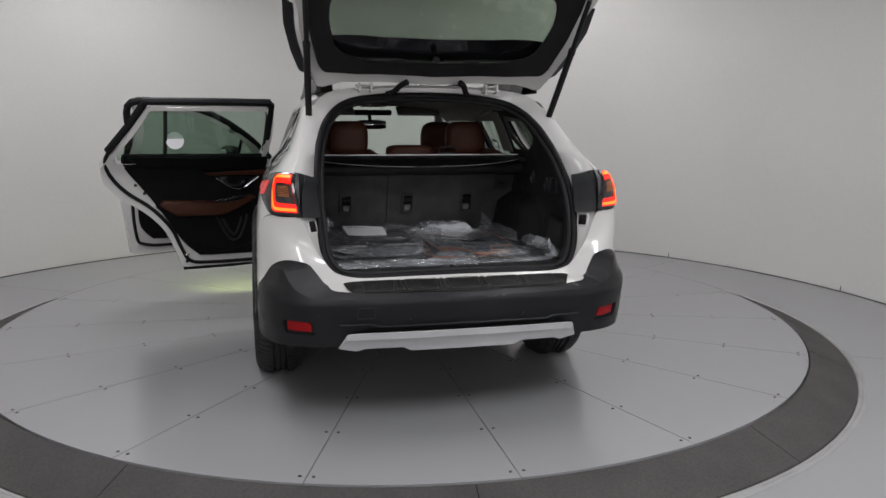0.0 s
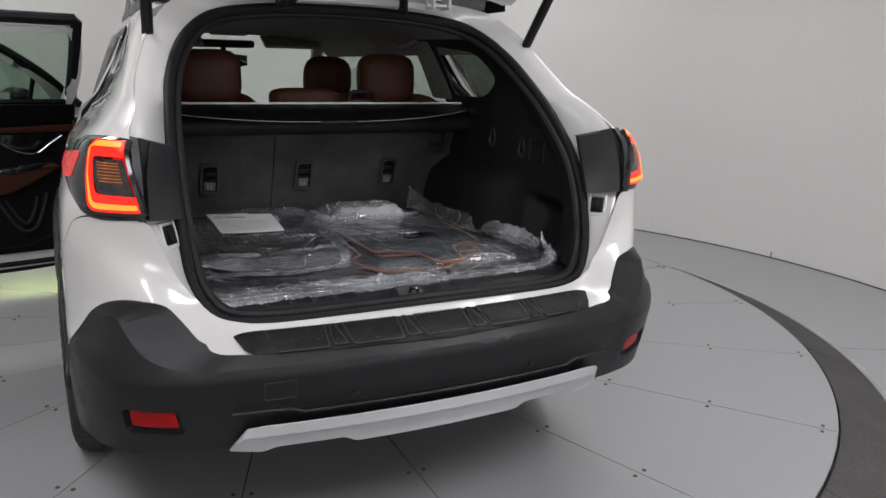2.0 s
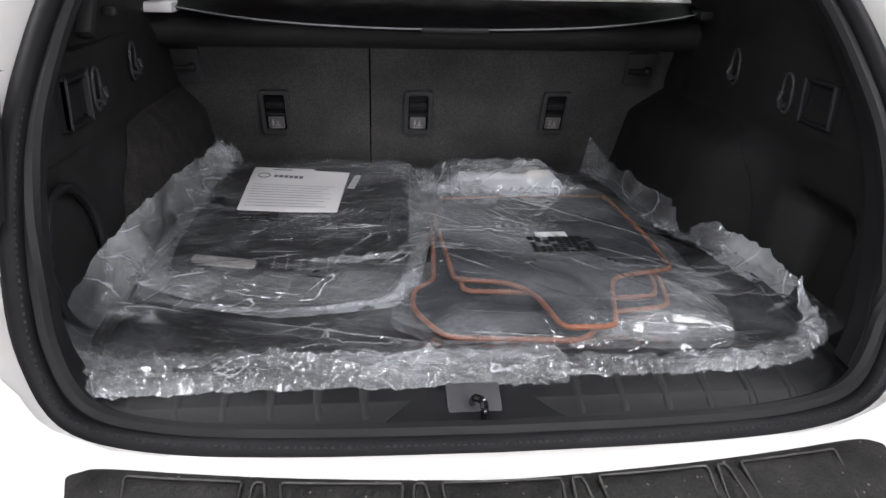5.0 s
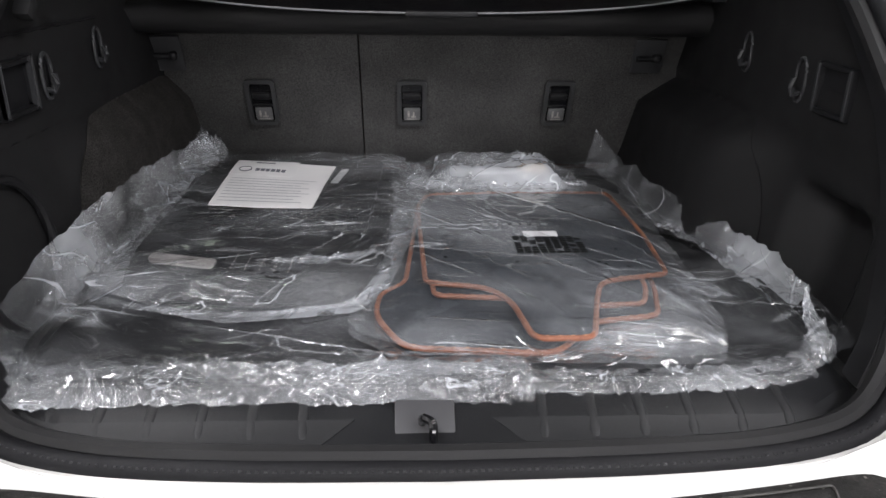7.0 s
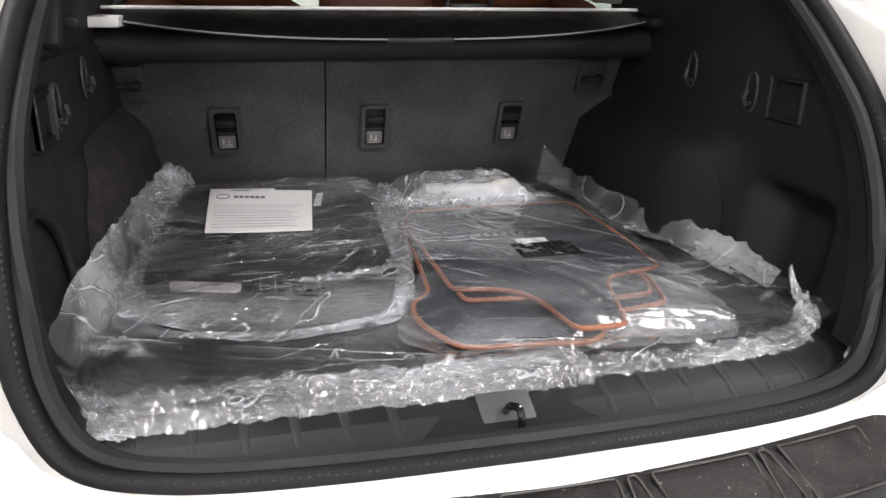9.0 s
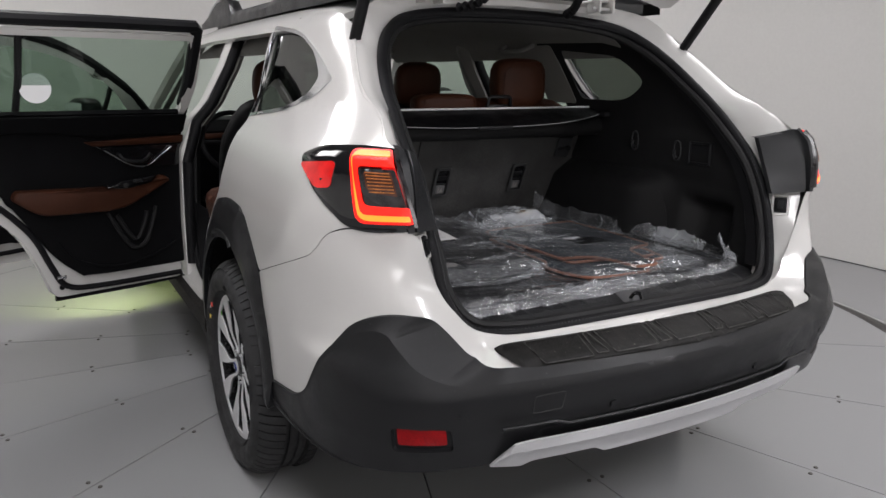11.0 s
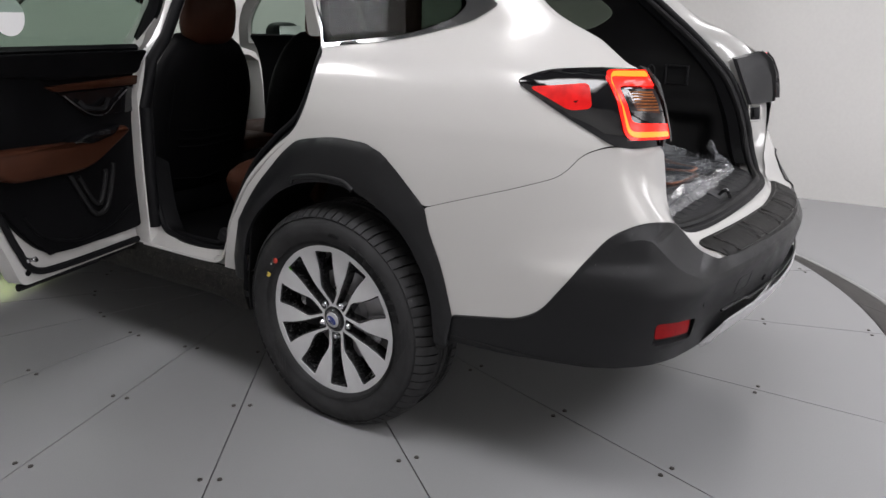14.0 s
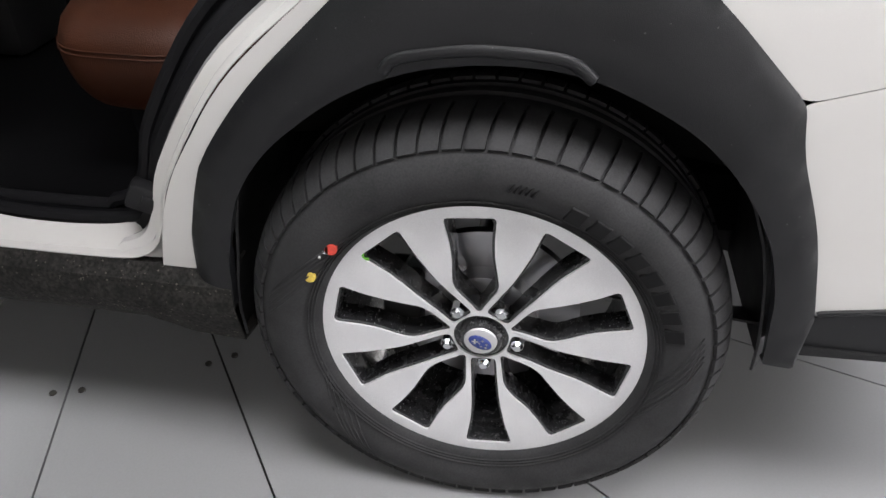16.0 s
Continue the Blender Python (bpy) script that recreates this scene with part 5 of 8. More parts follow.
    for y, z, w in ((3.86, 1.05, 0.80), (4.1, 1.04, 0.79), (4.4, 0.97, 0.72), (4.65, 0.86, 0.58), (4.76, 0.76, 0.45)):
        rows.append([(x * w, y - 0.06 * x * x, z - 0.03 * x * x) for x in np.linspace(-1, 1, 13)])
    loft(bm, rows)
    thicken(bm, 0.004)
    part("bonnet", bm, PAINT, car, "pearl white painted bonnet")
    bm = bmesh.new()
    rows = []
    for z, y, w in ((0.25, 4.70, 0.80), (0.45, 4.82, 0.86), (0.62, 4.85, 0.86), (0.76, 4.78, 0.80), (0.84, 4.68, 0.74)):
        rows.append([(x * w, y - 0.42 * abs(x) ** 3.5, z) for x in np.linspace(-1, 1, 21)])
    loft(bm, rows)
    thicken(bm, 0.004)
    part("front_bumper", bm, CLAD, car, "dark grey front bumper")
    # windscreen
    bm = bmesh.new()
    rows = []
    for t in np.linspace(0, 1, 8):
        rows.append([(x * (0.60 + 0.15 * t), 3.09 + 0.80 * t + 0.06 * (1 - x * x), 1.515 - 0.44 * t - 0.06 * t * t) for x in np.linspace(-1, 1, 13)])
    loft(bm, rows)
    ws = part("windscreen", bm, CLEARGLASS, car, "faintly green windscreen")
    ws.visible_shadow = False
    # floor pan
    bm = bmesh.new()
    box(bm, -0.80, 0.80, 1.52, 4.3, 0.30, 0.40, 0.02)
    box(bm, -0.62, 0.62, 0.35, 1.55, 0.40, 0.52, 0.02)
    # near-black colour holds the cabin's shade
    part("floor_pan", bm, FOOTCARPET, car, "cabin floor carpet with shade put into its colour")
    # exhaust silencer and axle under the tail
    bm = bmesh.new()
    cyl(bm, (-0.80, 1.10, 0.33), (0.80, 1.10, 0.33), 0.04, seg=16)
    pad(bm, 0.25, 0.55, 0.40, 0.55, 0.28, 0.17)
    part("rear_axle", bm, SATINBLACK, car)


build_roof_and_front()


# ---- wheels ----
def build_wheel():
    """One wheel about the origin, its face towards -x. Returns the rim with its parts."""
    R = 0.3635
    bm = bmesh.new()
    prof = [(0.240, 0.014), (0.2465, 0.003), (0.252, -0.004), (0.264, -0.012), (0.285, -0.023), (0.305, -0.026), (0.325, -0.020), (0.339, -0.008), (0.349, 0.008), (0.3555, 0.026), (R - 0.0055, 0.046),
            (R, 0.066), (R, 0.070), (R - 0.008, 0.072), (R - 0.008, 0.080), (R, 0.082), (R + 0.0003, 0.100), (R - 0.008, 0.102), (R - 0.008, 0.111), (R + 0.0003, 0.113), (R, 0.131), (R - 0.008, 0.133),
            (R - 0.008, 0.141), (R, 0.143), (R - 0.002, 0.165), (0.3585, 0.183), (0.352, 0.197), (0.325, 0.221), (0.285, 0.230), (0.25, 0.218), (0.232, 0.205)]
    lathe(bm, [(r, a) for r, a in prof], (0, 0, 0), 120)
    # shoulder blocks standing proud of dark sipes
    for k in range(72):
        a0, a1 = 2 * math.pi * k / 72, 2 * math.pi * (k + 0.84) / 72
        for line in ([(0.338, -0.0105), (0.352, 0.006), (0.3605, 0.024), (0.3650, 0.045), (0.3665, 0.066)], [(0.3665, 0.146), (0.3655, 0.165), (0.3625, 0.181)]):
            rows = []
            for a in (a0, (a0 + a1) / 2, a1):
                rows.append([(x, r * math.cos(a + x * 0.5), r * math.sin(a + x * 0.5)) for r, x in line])
            t = bmesh.new()
            loft(t, rows)
            thicken(t, 0.005)
            join(bm, t)
    # fine rings near the bead
    for r in (0.257, 0.261, 0.265):
        lathe(bm, [(r - 0.0012, -0.004 - (r - 0.246) * 0.6), (r, -0.0062 - (r - 0.246) * 0.6), (r + 0.0012, -0.004 - (r - 0.246) * 0.6)], (0, 0, 0), 90)
    for v in bm.verts:              # the tyre flattens where it bears on the floor
        if v.co.z < -0.3505:
            v.co.z = -0.3505 + (v.co.z + 0.3505) * 0.05
            v.co.x += (0.10 - v.co.x) * -0.05
    tyre_bm = bm

    def pocket(angle, deep, grow=0.0):
        pts = []
        if deep:
            table = [(0.0495 - grow, 3.5), (0.062, 9.5), (0.08, 15.0), (0.098, 18.2), (0.112, 17.8), (0.135, 14.2), (0.16, 11.2), (0.19, 9.8), (0.2310 + grow, 9.4)]
        else:
            table = [(0.0475 - grow, 20.5), (0.054, 22), (0.065, 18.5), (0.08, 15), (0.10, 12.4), (0.125, 10.4), (0.15, 9.4), (0.18, 9.0), (0.2310 + grow, 9.8)]
        for r, h in table:
            pts.append((r, h + math.degrees(grow / r)))
        line = [(r * math.cos(radians(angle + h)), r * math.sin(radians(angle + h))) for r, h in pts]
        line += [(r * math.cos(radians(angle - h)), r * math.sin(radians(angle - h))) for r, h in reversed(pts)]
        return rounded(line, 0.008, n=3, step=0.02)

    def face_x(r):
        return 0.006 + 0.010 * ease((0.14 - r) / 0.09) - 0.004 * ease((r - 0.15) / 0.08)
    circle = [(0.247 * math.cos(a), 0.247 * math.sin(a)) for a in np.linspace(0, 2 * math.pi, 96, endpoint=False)]
    eye = [(0.043 * math.cos(a), 0.043 * math.sin(a)) for a in np.linspace(0, 2 * math.pi, 32, endpoint=False)]
    # the wheel is seen from its face: the car's front lies to the viewer's left
    def shifted(off):
        return lambda u, v: Vector((face_x(math.hypot(u, v)) + off, -u, v))
    holes = [pocket(24 + 36 * k, k % 2 == 0) for k in range(10)]
    bm = sheet(circle, shifted(0.0), holes + [eye], 0.016)
    bm.normal_update()
    bm.faces.ensure_lookup_table()
    thicken(bm, 0.004 if bm.faces[0].normal.x < 0 else -0.004)
    face_bm = bm
    holes = [pocket(24 + 36 * k, k % 2 == 0, -0.0042) for k in range(10)]
    bm = sheet([(x * 0.99, y * 0.99) for x, y in circle], shifted(0.005), holes, 0.016)
    bm.normal_update()
    bm.faces.ensure_lookup_table()
    thicken(bm, 0.038 if bm.faces[0].normal.x < 0 else -0.038)
    lathe(bm, [(0.2475, 0.002), (0.2465, 0.012), (0.236, 0.020), (0.222, 0.05), (0.214, 0.19), (0.232, 0.205)], (0, 0, 0), 64)
    rim = part("wheel", bm, RIMBLACK, car, "black and machined alloy wheel with ten spokes", sharp=30)
    part("machined_face", face_bm, MACHINED, rim, "bright machined spoke faces")
    part("tyre", tyre_bm, TYRE, rim, "black road tyre with ribbed shoulders", sharp=30)
    bm = bmesh.new()
    lathe(bm, [(0.001, 0.003), (0.018, 0.004), (0.0245, 0.0055), (0.026, 0.008)], (0, 0, 0), 32)
    cap = part("centre_cap", bm, SILVER, rim)
    bm = bmesh.new()
    lathe(bm, [(0.026, 0.0075), (0.031, 0.0085), (0.0340, 0.012), (0.0345, 0.03)], (0, 0, 0), 32)
    part("cap_ring", bm, RIMBLACK, cap)
    bm = bmesh.new()
    bmesh.ops.create_uvsphere(bm, u_segments=20, v_segments=8, radius=1)
    for v in bm.verts:
        v.co = Vector((0.003 + v.co.x * 0.0025, v.co.y * 0.0195, v.co.z * 0.0125))
    bm.transform(Euler((radians(28), 0, 0)).to_matrix().to_4x4())
    part("emblem", bm, BADGEBLUE, cap, "dark blue oval emblem")
    bm = bmesh.new()
    for y, z, r in ((0.008, 0.004, 0.005), (-0.004, 0.006, 0.0022), (-0.010, 0.0, 0.0022), (-0.002, -0.005, 0.0022), (-0.009, -0.007, 0.0022), (0.001, 0.001, 0.0018)):
        box(bm, 0.0, 0.0008, y - r, y + r, z - r * 0.3, z + r * 0.3)
        box(bm, 0.0, 0.0008, y - r * 0.3, y + r * 0.3, z - r, z + r)
    part("emblem_marks", bm, CHROME, cap)
    for k in range(5):
        a = radians(60 + 72 * k)
        c = Vector((0, -0.0575 * math.cos(a), 0.0575 * math.sin(a)))
        bm = bmesh.new()
        cyl(bm, c + Vector((0.036, 0, 0)), c + Vector((0.018, 0, 0)), 0.0112, 0.0112, seg=6)
        cyl(bm, c + Vector((0.018, 0, 0)), c + Vector((0.011, 0, 0)), 0.0098, 0.006, seg=12)
        part("lug_nut", bm, CHROME, rim, sharp=25)
    bm = bmesh.new()
    cyl(bm, (0.085, 0, 0), (0.100, 0, 0), 0.150, seg=48)
    cyl(bm, (0.055, 0, 0), (0.085, 0, 0), 0.085, seg=32)
    part("brake_disc", bm, STEEL, rim, "plain steel brake disc")
    bm = bmesh.new()
    box(bm, 0.055, 0.125, 0.10, 0.165, -0.07, 0.07, 0.012)
    part("brake_caliper", bm, SATINBLACK, rim)
    # raised sidewall marks as plain bars on an arc, and thin wave ridges
    for k in range(8):
        a = radians(66 - 7.2 * k)
        t = bmesh.new()
        box(t, -0.0256, -0.0180, -0.0125, 0.0125, -0.014, 0.014, 0.002)
        t.transform(Matrix.Translation((0, -0.290 * math.cos(a), 0.290 * math.sin(a))) @ Euler((math.pi / 2 - a, 0, 0)).to_matrix().to_4x4() @ Euler((0, radians(-15), 0)).to_matrix().to_4x4())
        part("raised_bar", t, LETTER, rim, smooth=False)
    for k in range(5):
        a = radians(78 + 1.5 * k)
        t = bmesh.new()
        box(t, -0.0270, -0.0190, -0.0016, 0.0016, -0.016, 0.016, 0.0008)
        t.transform(Matrix.Translation((0, -0.298 * math.cos(a), 0.298 * math.sin(a))) @ Euler((math.pi / 2 - a + 0.5, 0, 0)).to_matrix().to_4x4() @ Euler((0, radians(20), 0)).to_matrix().to_4x4())
        part("raised_line", t, LETTER, rim, smooth=False)
    bm = bmesh.new()
    for base in (150, 350, 215):
        for j in range(5):
            pts = []
            for t in np.linspace(0, 1, 10):
                a = radians(base - 5 * j + (24 + 3 * j) * t)
                r = 0.262 + 0.062 * t ** 1.5
                pts.append(Vector((np.interp(r, (0.246, 0.262, 0.285, 0.305, 0.325), (-0.002, -0.011, -0.023, -0.026, -0.020)) + 0.0004, -r * math.cos(a), r * math.sin(a))))
            tube(bm, pts, 0.0022, seg=5)
    tagged(part("sidewall_pattern", bm, TYRE, rim), kind="stuff")
    return rim


wheel_left = build_wheel()
wheel_left.location = (-0.912, 1.10, 0.351)
for m in (pose(0.912, 1.10, 0.351, 0, 0, 180), pose(-0.912, 3.845, 0.351), pose(0.912, 3.845, 0.351, 0, 0, 180)):
    copy_thing(wheel_left, m)
for ry, rz, rad, mt in ((0.252, 0.112, 0.009, YELLOW), (0.216, 0.166, 0.009, REDDOT)):
    bm = bmesh.new()
    cyl(bm, (-0.0150, ry, rz), (-0.0205, ry, rz), rad, seg=16)
    part("paint_dot", bm, mt, wheel_left)
bm = bmesh.new()
for y0, y1, z0, z1 in ((0.232, 0.236, 0.149, 0.171), (0.222, 0.232, 0.167, 0.171), (0.222, 0.232, 0.158, 0.162), (0.220, 0.224, 0.158, 0.171)):
    box(bm, -0.0205, -0.0150, y0, y1, z0, z1)
part("paint_letter", bm, BAGWHITE, wheel_left, smooth=False)
bm = bmesh.new()
box(bm, 0.003, 0.006, 0.168, 0.186, 0.136, 0.139)
box(bm, 0.003, 0.006, 0.175, 0.179, 0.130, 0.146)
part("chalk_mark", bm, GREENMARK, wheel_left, smooth=False)


# ---- doors ----
def door_shell(name, line, window, hinge, angle, label, side=1):
    """A door built shut on the skin and swung about its hinge. Returns the shell."""
    shell = skin_part(name, line, PAINT, car, off=0.0, depth=0.062, holes=[window], res=0.045, side=side, label=label, sharp=40)
    hx, hy = hinge
    shell.matrix_local = Matrix.Translation((hx, hy, 0)) @ Matrix.Rotation(radians(angle), 4, "Z") @ Matrix.Translation((-hx, -hy, 0))
    return shell


def inner_point(y, z, off):
    """Point on a shut left door, off metres inside the skin."""
    return Vector((side_x(y, z) + off, y, z))


def door_block(name, shell, pts, mat_, off0, off1, r=0.02, label="", res=0.03, side=1):
    """A pad on a left door's inner side, from off0 to off1 metres inside the skin."""
    bm = sheet(rounded(pts, r, step=0.03), lambda a, b: inner_point(a, b, off1), (), res)
    bm.normal_update()
    bm.faces.ensure_lookup_table()
    thicken(bm, (off1 - off0) if bm.faces[0].normal.x > 0 else -(off1 - off0))
    bev = [e for e in bm.edges if e.calc_face_angle(0) > 0.9]
    bmesh.ops.bevel(bm, geom=bev, offset=min(0.008, (off1 - off0) * 0.4), segments=2, affect="EDGES")
    return part(name, bm, mat_, shell, label, sharp=50)


def soft_block(name, shell, pts, mat_, off0, off1, r=0.02, label="", inset=0.012):
    """A cushioned pad on a left door's inner side: its edge rolls over into a flat top."""
    line = [np.array(p) for p in rounded(pts, r, n=6, step=0.02)]
    n = len(line)
    turn = sum(line[k - 1][0] * line[k][1] - line[k][0] * line[k - 1][1] for k in range(n))
    sgn = 1 if turn > 0 else -1
    rings = []
    for shrink, depth in ((0, 0.0), (0, 0.62), (0.12, 0.80), (0.42, 0.94), (1.0, 1.0)):
        ring = []
        for k in range(n):
            d = line[(k + 1) % n] - line[k - 1]
            d = d / max(1e-9, np.linalg.norm(d))
            q = line[k] + np.array((-d[1], d[0])) * sgn * inset * shrink
            ring.append(inner_point(q[0], q[1], off0 + (off1 - off0) * depth))
        rings.append(ring)
    bm = bmesh.new()
    loft(bm, rings, closed_v=True)
    top = bm.faces.new(list(bm.verts)[-n:])
    bmesh.ops.triangulate(bm, faces=[top])
    bmesh.ops.recalc_face_normals(bm, faces=bm.faces)
    return part(name, bm, mat_, shell, label, sharp=60)


def build_rear_door():
    edge = [("s", 2.11, 0.43, 0.03), ("s", 2.11, 1.16), ("s", 2.13, 1.500, 0.01), ("s", 1.375, 1.497, 0.03), ("s", 1.17, 1.215, 0.03), ("s", 1.115, 1.15, 0.03), ("s", 1.12, 1.03, 0.04), ("s", 1.20, 0.915, 0.06), ("s", 1.37, 0.80, 0.08),
            ("s", 1.47, 0.69, 0.06), ("s", 1.53, 0.56, 0.06), ("s", 1.57, 0.43, 0.03)]
    win = outline([("s", 2.088, 1.165, 0.01), ("s", 2.098, 1.480, 0.01), ("s", 1.392, 1.478, 0.015), ("s", 1.185, 1.195, 0.015), ("s", 1.20, 1.165, 0.01)])
    d = door_shell("rear_door", outline(edge), win, (-0.872, 2.14), -75.5, "open white rear passenger door with black and brown trim")
    door_block("trim_panel", d, [(2.13, 0.50, 0.03), (2.13, 1.165, 0.01), (1.235, 1.172, 0.01), (1.225, 1.12, 0.03), (1.44, 0.84, 0.2), (1.58, 0.60, 0.15), (1.68, 0.505, 0.08)], DARKLEATHER, 0.062, 0.082, label="black moulded door trim panel")
    soft_block("upper_roll", d, [(2.13, 1.075), (2.13, 1.158, 0.02), (1.26, 1.165, 0.02), (1.34, 1.10, 0.03), (1.55, 1.10, 0.1), (1.75, 1.075, 0.03)], DARKLEATHER, 0.08, 0.104, label="soft black upper door roll")
    soft_block("trim_strip", d, [(2.13, 1.035), (2.13, 1.068), (1.72, 1.055, 0.01), (1.76, 1.036, 0.01)], LEATHER, 0.08, 0.100, 0.006, "tan brown leather trim strip", 0.005)
    door_block("handle_bezel", d, [(2.12, 0.935, 0.02), (2.12, 1.030, 0.01), (1.78, 1.028, 0.01), (1.90, 0.945, 0.03)], GLOSSBLACK, 0.08, 0.090, 0.01, "gloss black handle surround")
    bm = bmesh.new()
    tube(bm, [inner_point(y, z, o) for y, z, o in spline([(1.80, 1.020, 0.095), (1.90, 0.955, 0.097), (1.97, 0.945, 0.10), (2.03, 0.985, 0.10), (2.08, 1.02, 0.098)], 6)], 0.0026, seg=6)
    part("bezel_line", bm, STEEL, d, "thin chrome bezel line")
    bm = bmesh.new()
    tube(bm, [inner_point(y, z, o) for y, z, o in spline([(1.86, 0.998, 0.098), (1.88, 0.975, 0.11), (1.95, 0.968, 0.112), (1.99, 0.995, 0.10)], 6)], 0.008, seg=8)
    part("inner_handle", bm, SATINBLACK, d, "satin black inner door handle")
    soft_block("armrest", d, [(2.04, 0.900, 0.03), (1.95, 0.895, 0.04), (1.80, 0.868, 0.05), (1.46, 0.885, 0.04), (1.445, 0.850, 0.02), (1.54, 0.778, 0.04), (1.85, 0.770, 0.08), (1.98, 0.835, 0.05), (2.06, 0.880, 0.03)], LEATHER, 0.08, 0.135, label="tan brown leather armrest")
    soft_block("switch_panel", d, [(2.00, 0.910, 0.01), (1.84, 0.893, 0.01), (1.78, 0.872, 0.01), (1.86, 0.856, 0.02), (1.97, 0.876, 0.02)], GLOSSBLACK, 0.08, 0.146, 0.01, "gloss black window switch panel", 0.005)
    bm = bmesh.new()
    box(bm, -0.012, 0.012, -0.018, 0.018, -0.004, 0.010, 0.003)
    bm.transform(Matrix.Translation(inner_point(1.91, 0.888, 0.150)))
    part("window_switch", bm, SATINBLACK, d)
    for pts in ([(1.80, 0.76), (1.86, 0.64), (1.90, 0.60), (1.95, 0.62), (1.99, 0.72), (2.0, 0.765)], [(1.835, 0.745), (1.885, 0.655), (1.92, 0.64), (1.955, 0.72), (1.96, 0.75)]):
        bm = bmesh.new()
        tube(bm, [inner_point(y, z, 0.088) for y, z in spline(pts, 6)], 0.009, seg=8)
        part("pocket_rib", bm, TRIM, d)
    bm = bmesh.new()
    tube(bm, [inner_point(y, z, 0.084) for y, z in spline([(2.08, 0.60), (1.95, 0.545), (1.80, 0.53), (1.66, 0.58), (1.60, 0.66)], 8)], 0.006, seg=6)
    part("trim_crease", bm, DARKLEATHER, d)
    bm = sheet(outline([("s", 2.09, 1.15), ("s", 2.10, 1.485), ("s", 1.40, 1.485), ("s", 1.20, 1.20), ("s", 1.22, 1.15)]), lambda a, b: skin_point(a, b, -0.030), (), 0.08)
    g = part("door_glass", bm, GLASS, d, "green tinted door window")
    g.visible_shadow = False
    bm = bmesh.new()
    tube(bm, [inner_point(1.488, z, 0.035) for z in (1.16, 1.3, 1.475)], 0.013, seg=8)
    part("window_divider", bm, SATINBLACK, d, "black window divider bar")
    for pts, r, nm, off in (([(2.12, 1.10), (2.12, 1.3), (2.128, 1.498), (2.12, 1.506), (1.80, 1.507), (1.385, 1.504), (1.37, 1.498), (1.27, 1.352), (1.155, 1.205)], 0.024, "frame_seal", 0.050),
                       ([(1.165, 1.215), (1.14, 1.14), (1.165, 1.05), (1.25, 0.945), (1.40, 0.83), (1.51, 0.70), (1.57, 0.56), (1.62, 0.475), (1.75, 0.455), (2.10, 0.452)], 0.012, "edge_seal", 0.070)):
        bm = bmesh.new()
        line = [inner_point(y, z, off) for y, z in (pts if nm == "frame_seal" else spline(pts, 5))]
        tube(bm, line, r, seg=8, squash=1.0)
        part(nm, bm, RUBBER, d, "black rubber door seal")
    bm = bmesh.new()
    tube(bm, [inner_point(y, z, 0.066) for y, z in ((2.088, 1.478), (1.80, 1.479), (1.398, 1.475), (1.195, 1.20))], 0.005, seg=8)
    part("inner_frame", bm, PAINT, d)
    bm = bmesh.new()
    tube(bm, [inner_point(y, z, 0.03) for y, z in ((2.11, 0.425), (1.9, 0.418), (1.58, 0.42))], 0.012, seg=8)
    part("lower_seal", bm, RUBBER, d)
    # white round sticker on the glass, latch and check parts
    bm = bmesh.new()
    c = inner_point(1.545, 1.268, 0.0355)
    cyl(bm, c, c + Vector((0.0015, 0, 0)), 0.054, seg=40)
    part("round_sticker", bm, BAGWHITE, d, "plain white round paper sticker")
    bm = bmesh.new()
    c = inner_point(1.600, 0.520, 0.065)
    cyl(bm, c, c + Vector((0.045, 0, 0)), 0.007, seg=10)
    cyl(bm, c + Vector((0.03, -0.02, 0)), c + Vector((0.03, 0.012, 0.002)), 0.006, seg=10)
    part("door_pin", bm, CHROME, d, "bright metal door pin")
    for y, z in ((1.31, 0.985), (1.36, 0.93), (1.60, 0.47)):
        bm = bmesh.new()
        c = inner_point(y, z, 0.058)
        cyl(bm, c, c + Vector((0.007, 0, 0)), 0.010, seg=12)
        part("plug", bm, RUBBER, d)


build_rear_door()


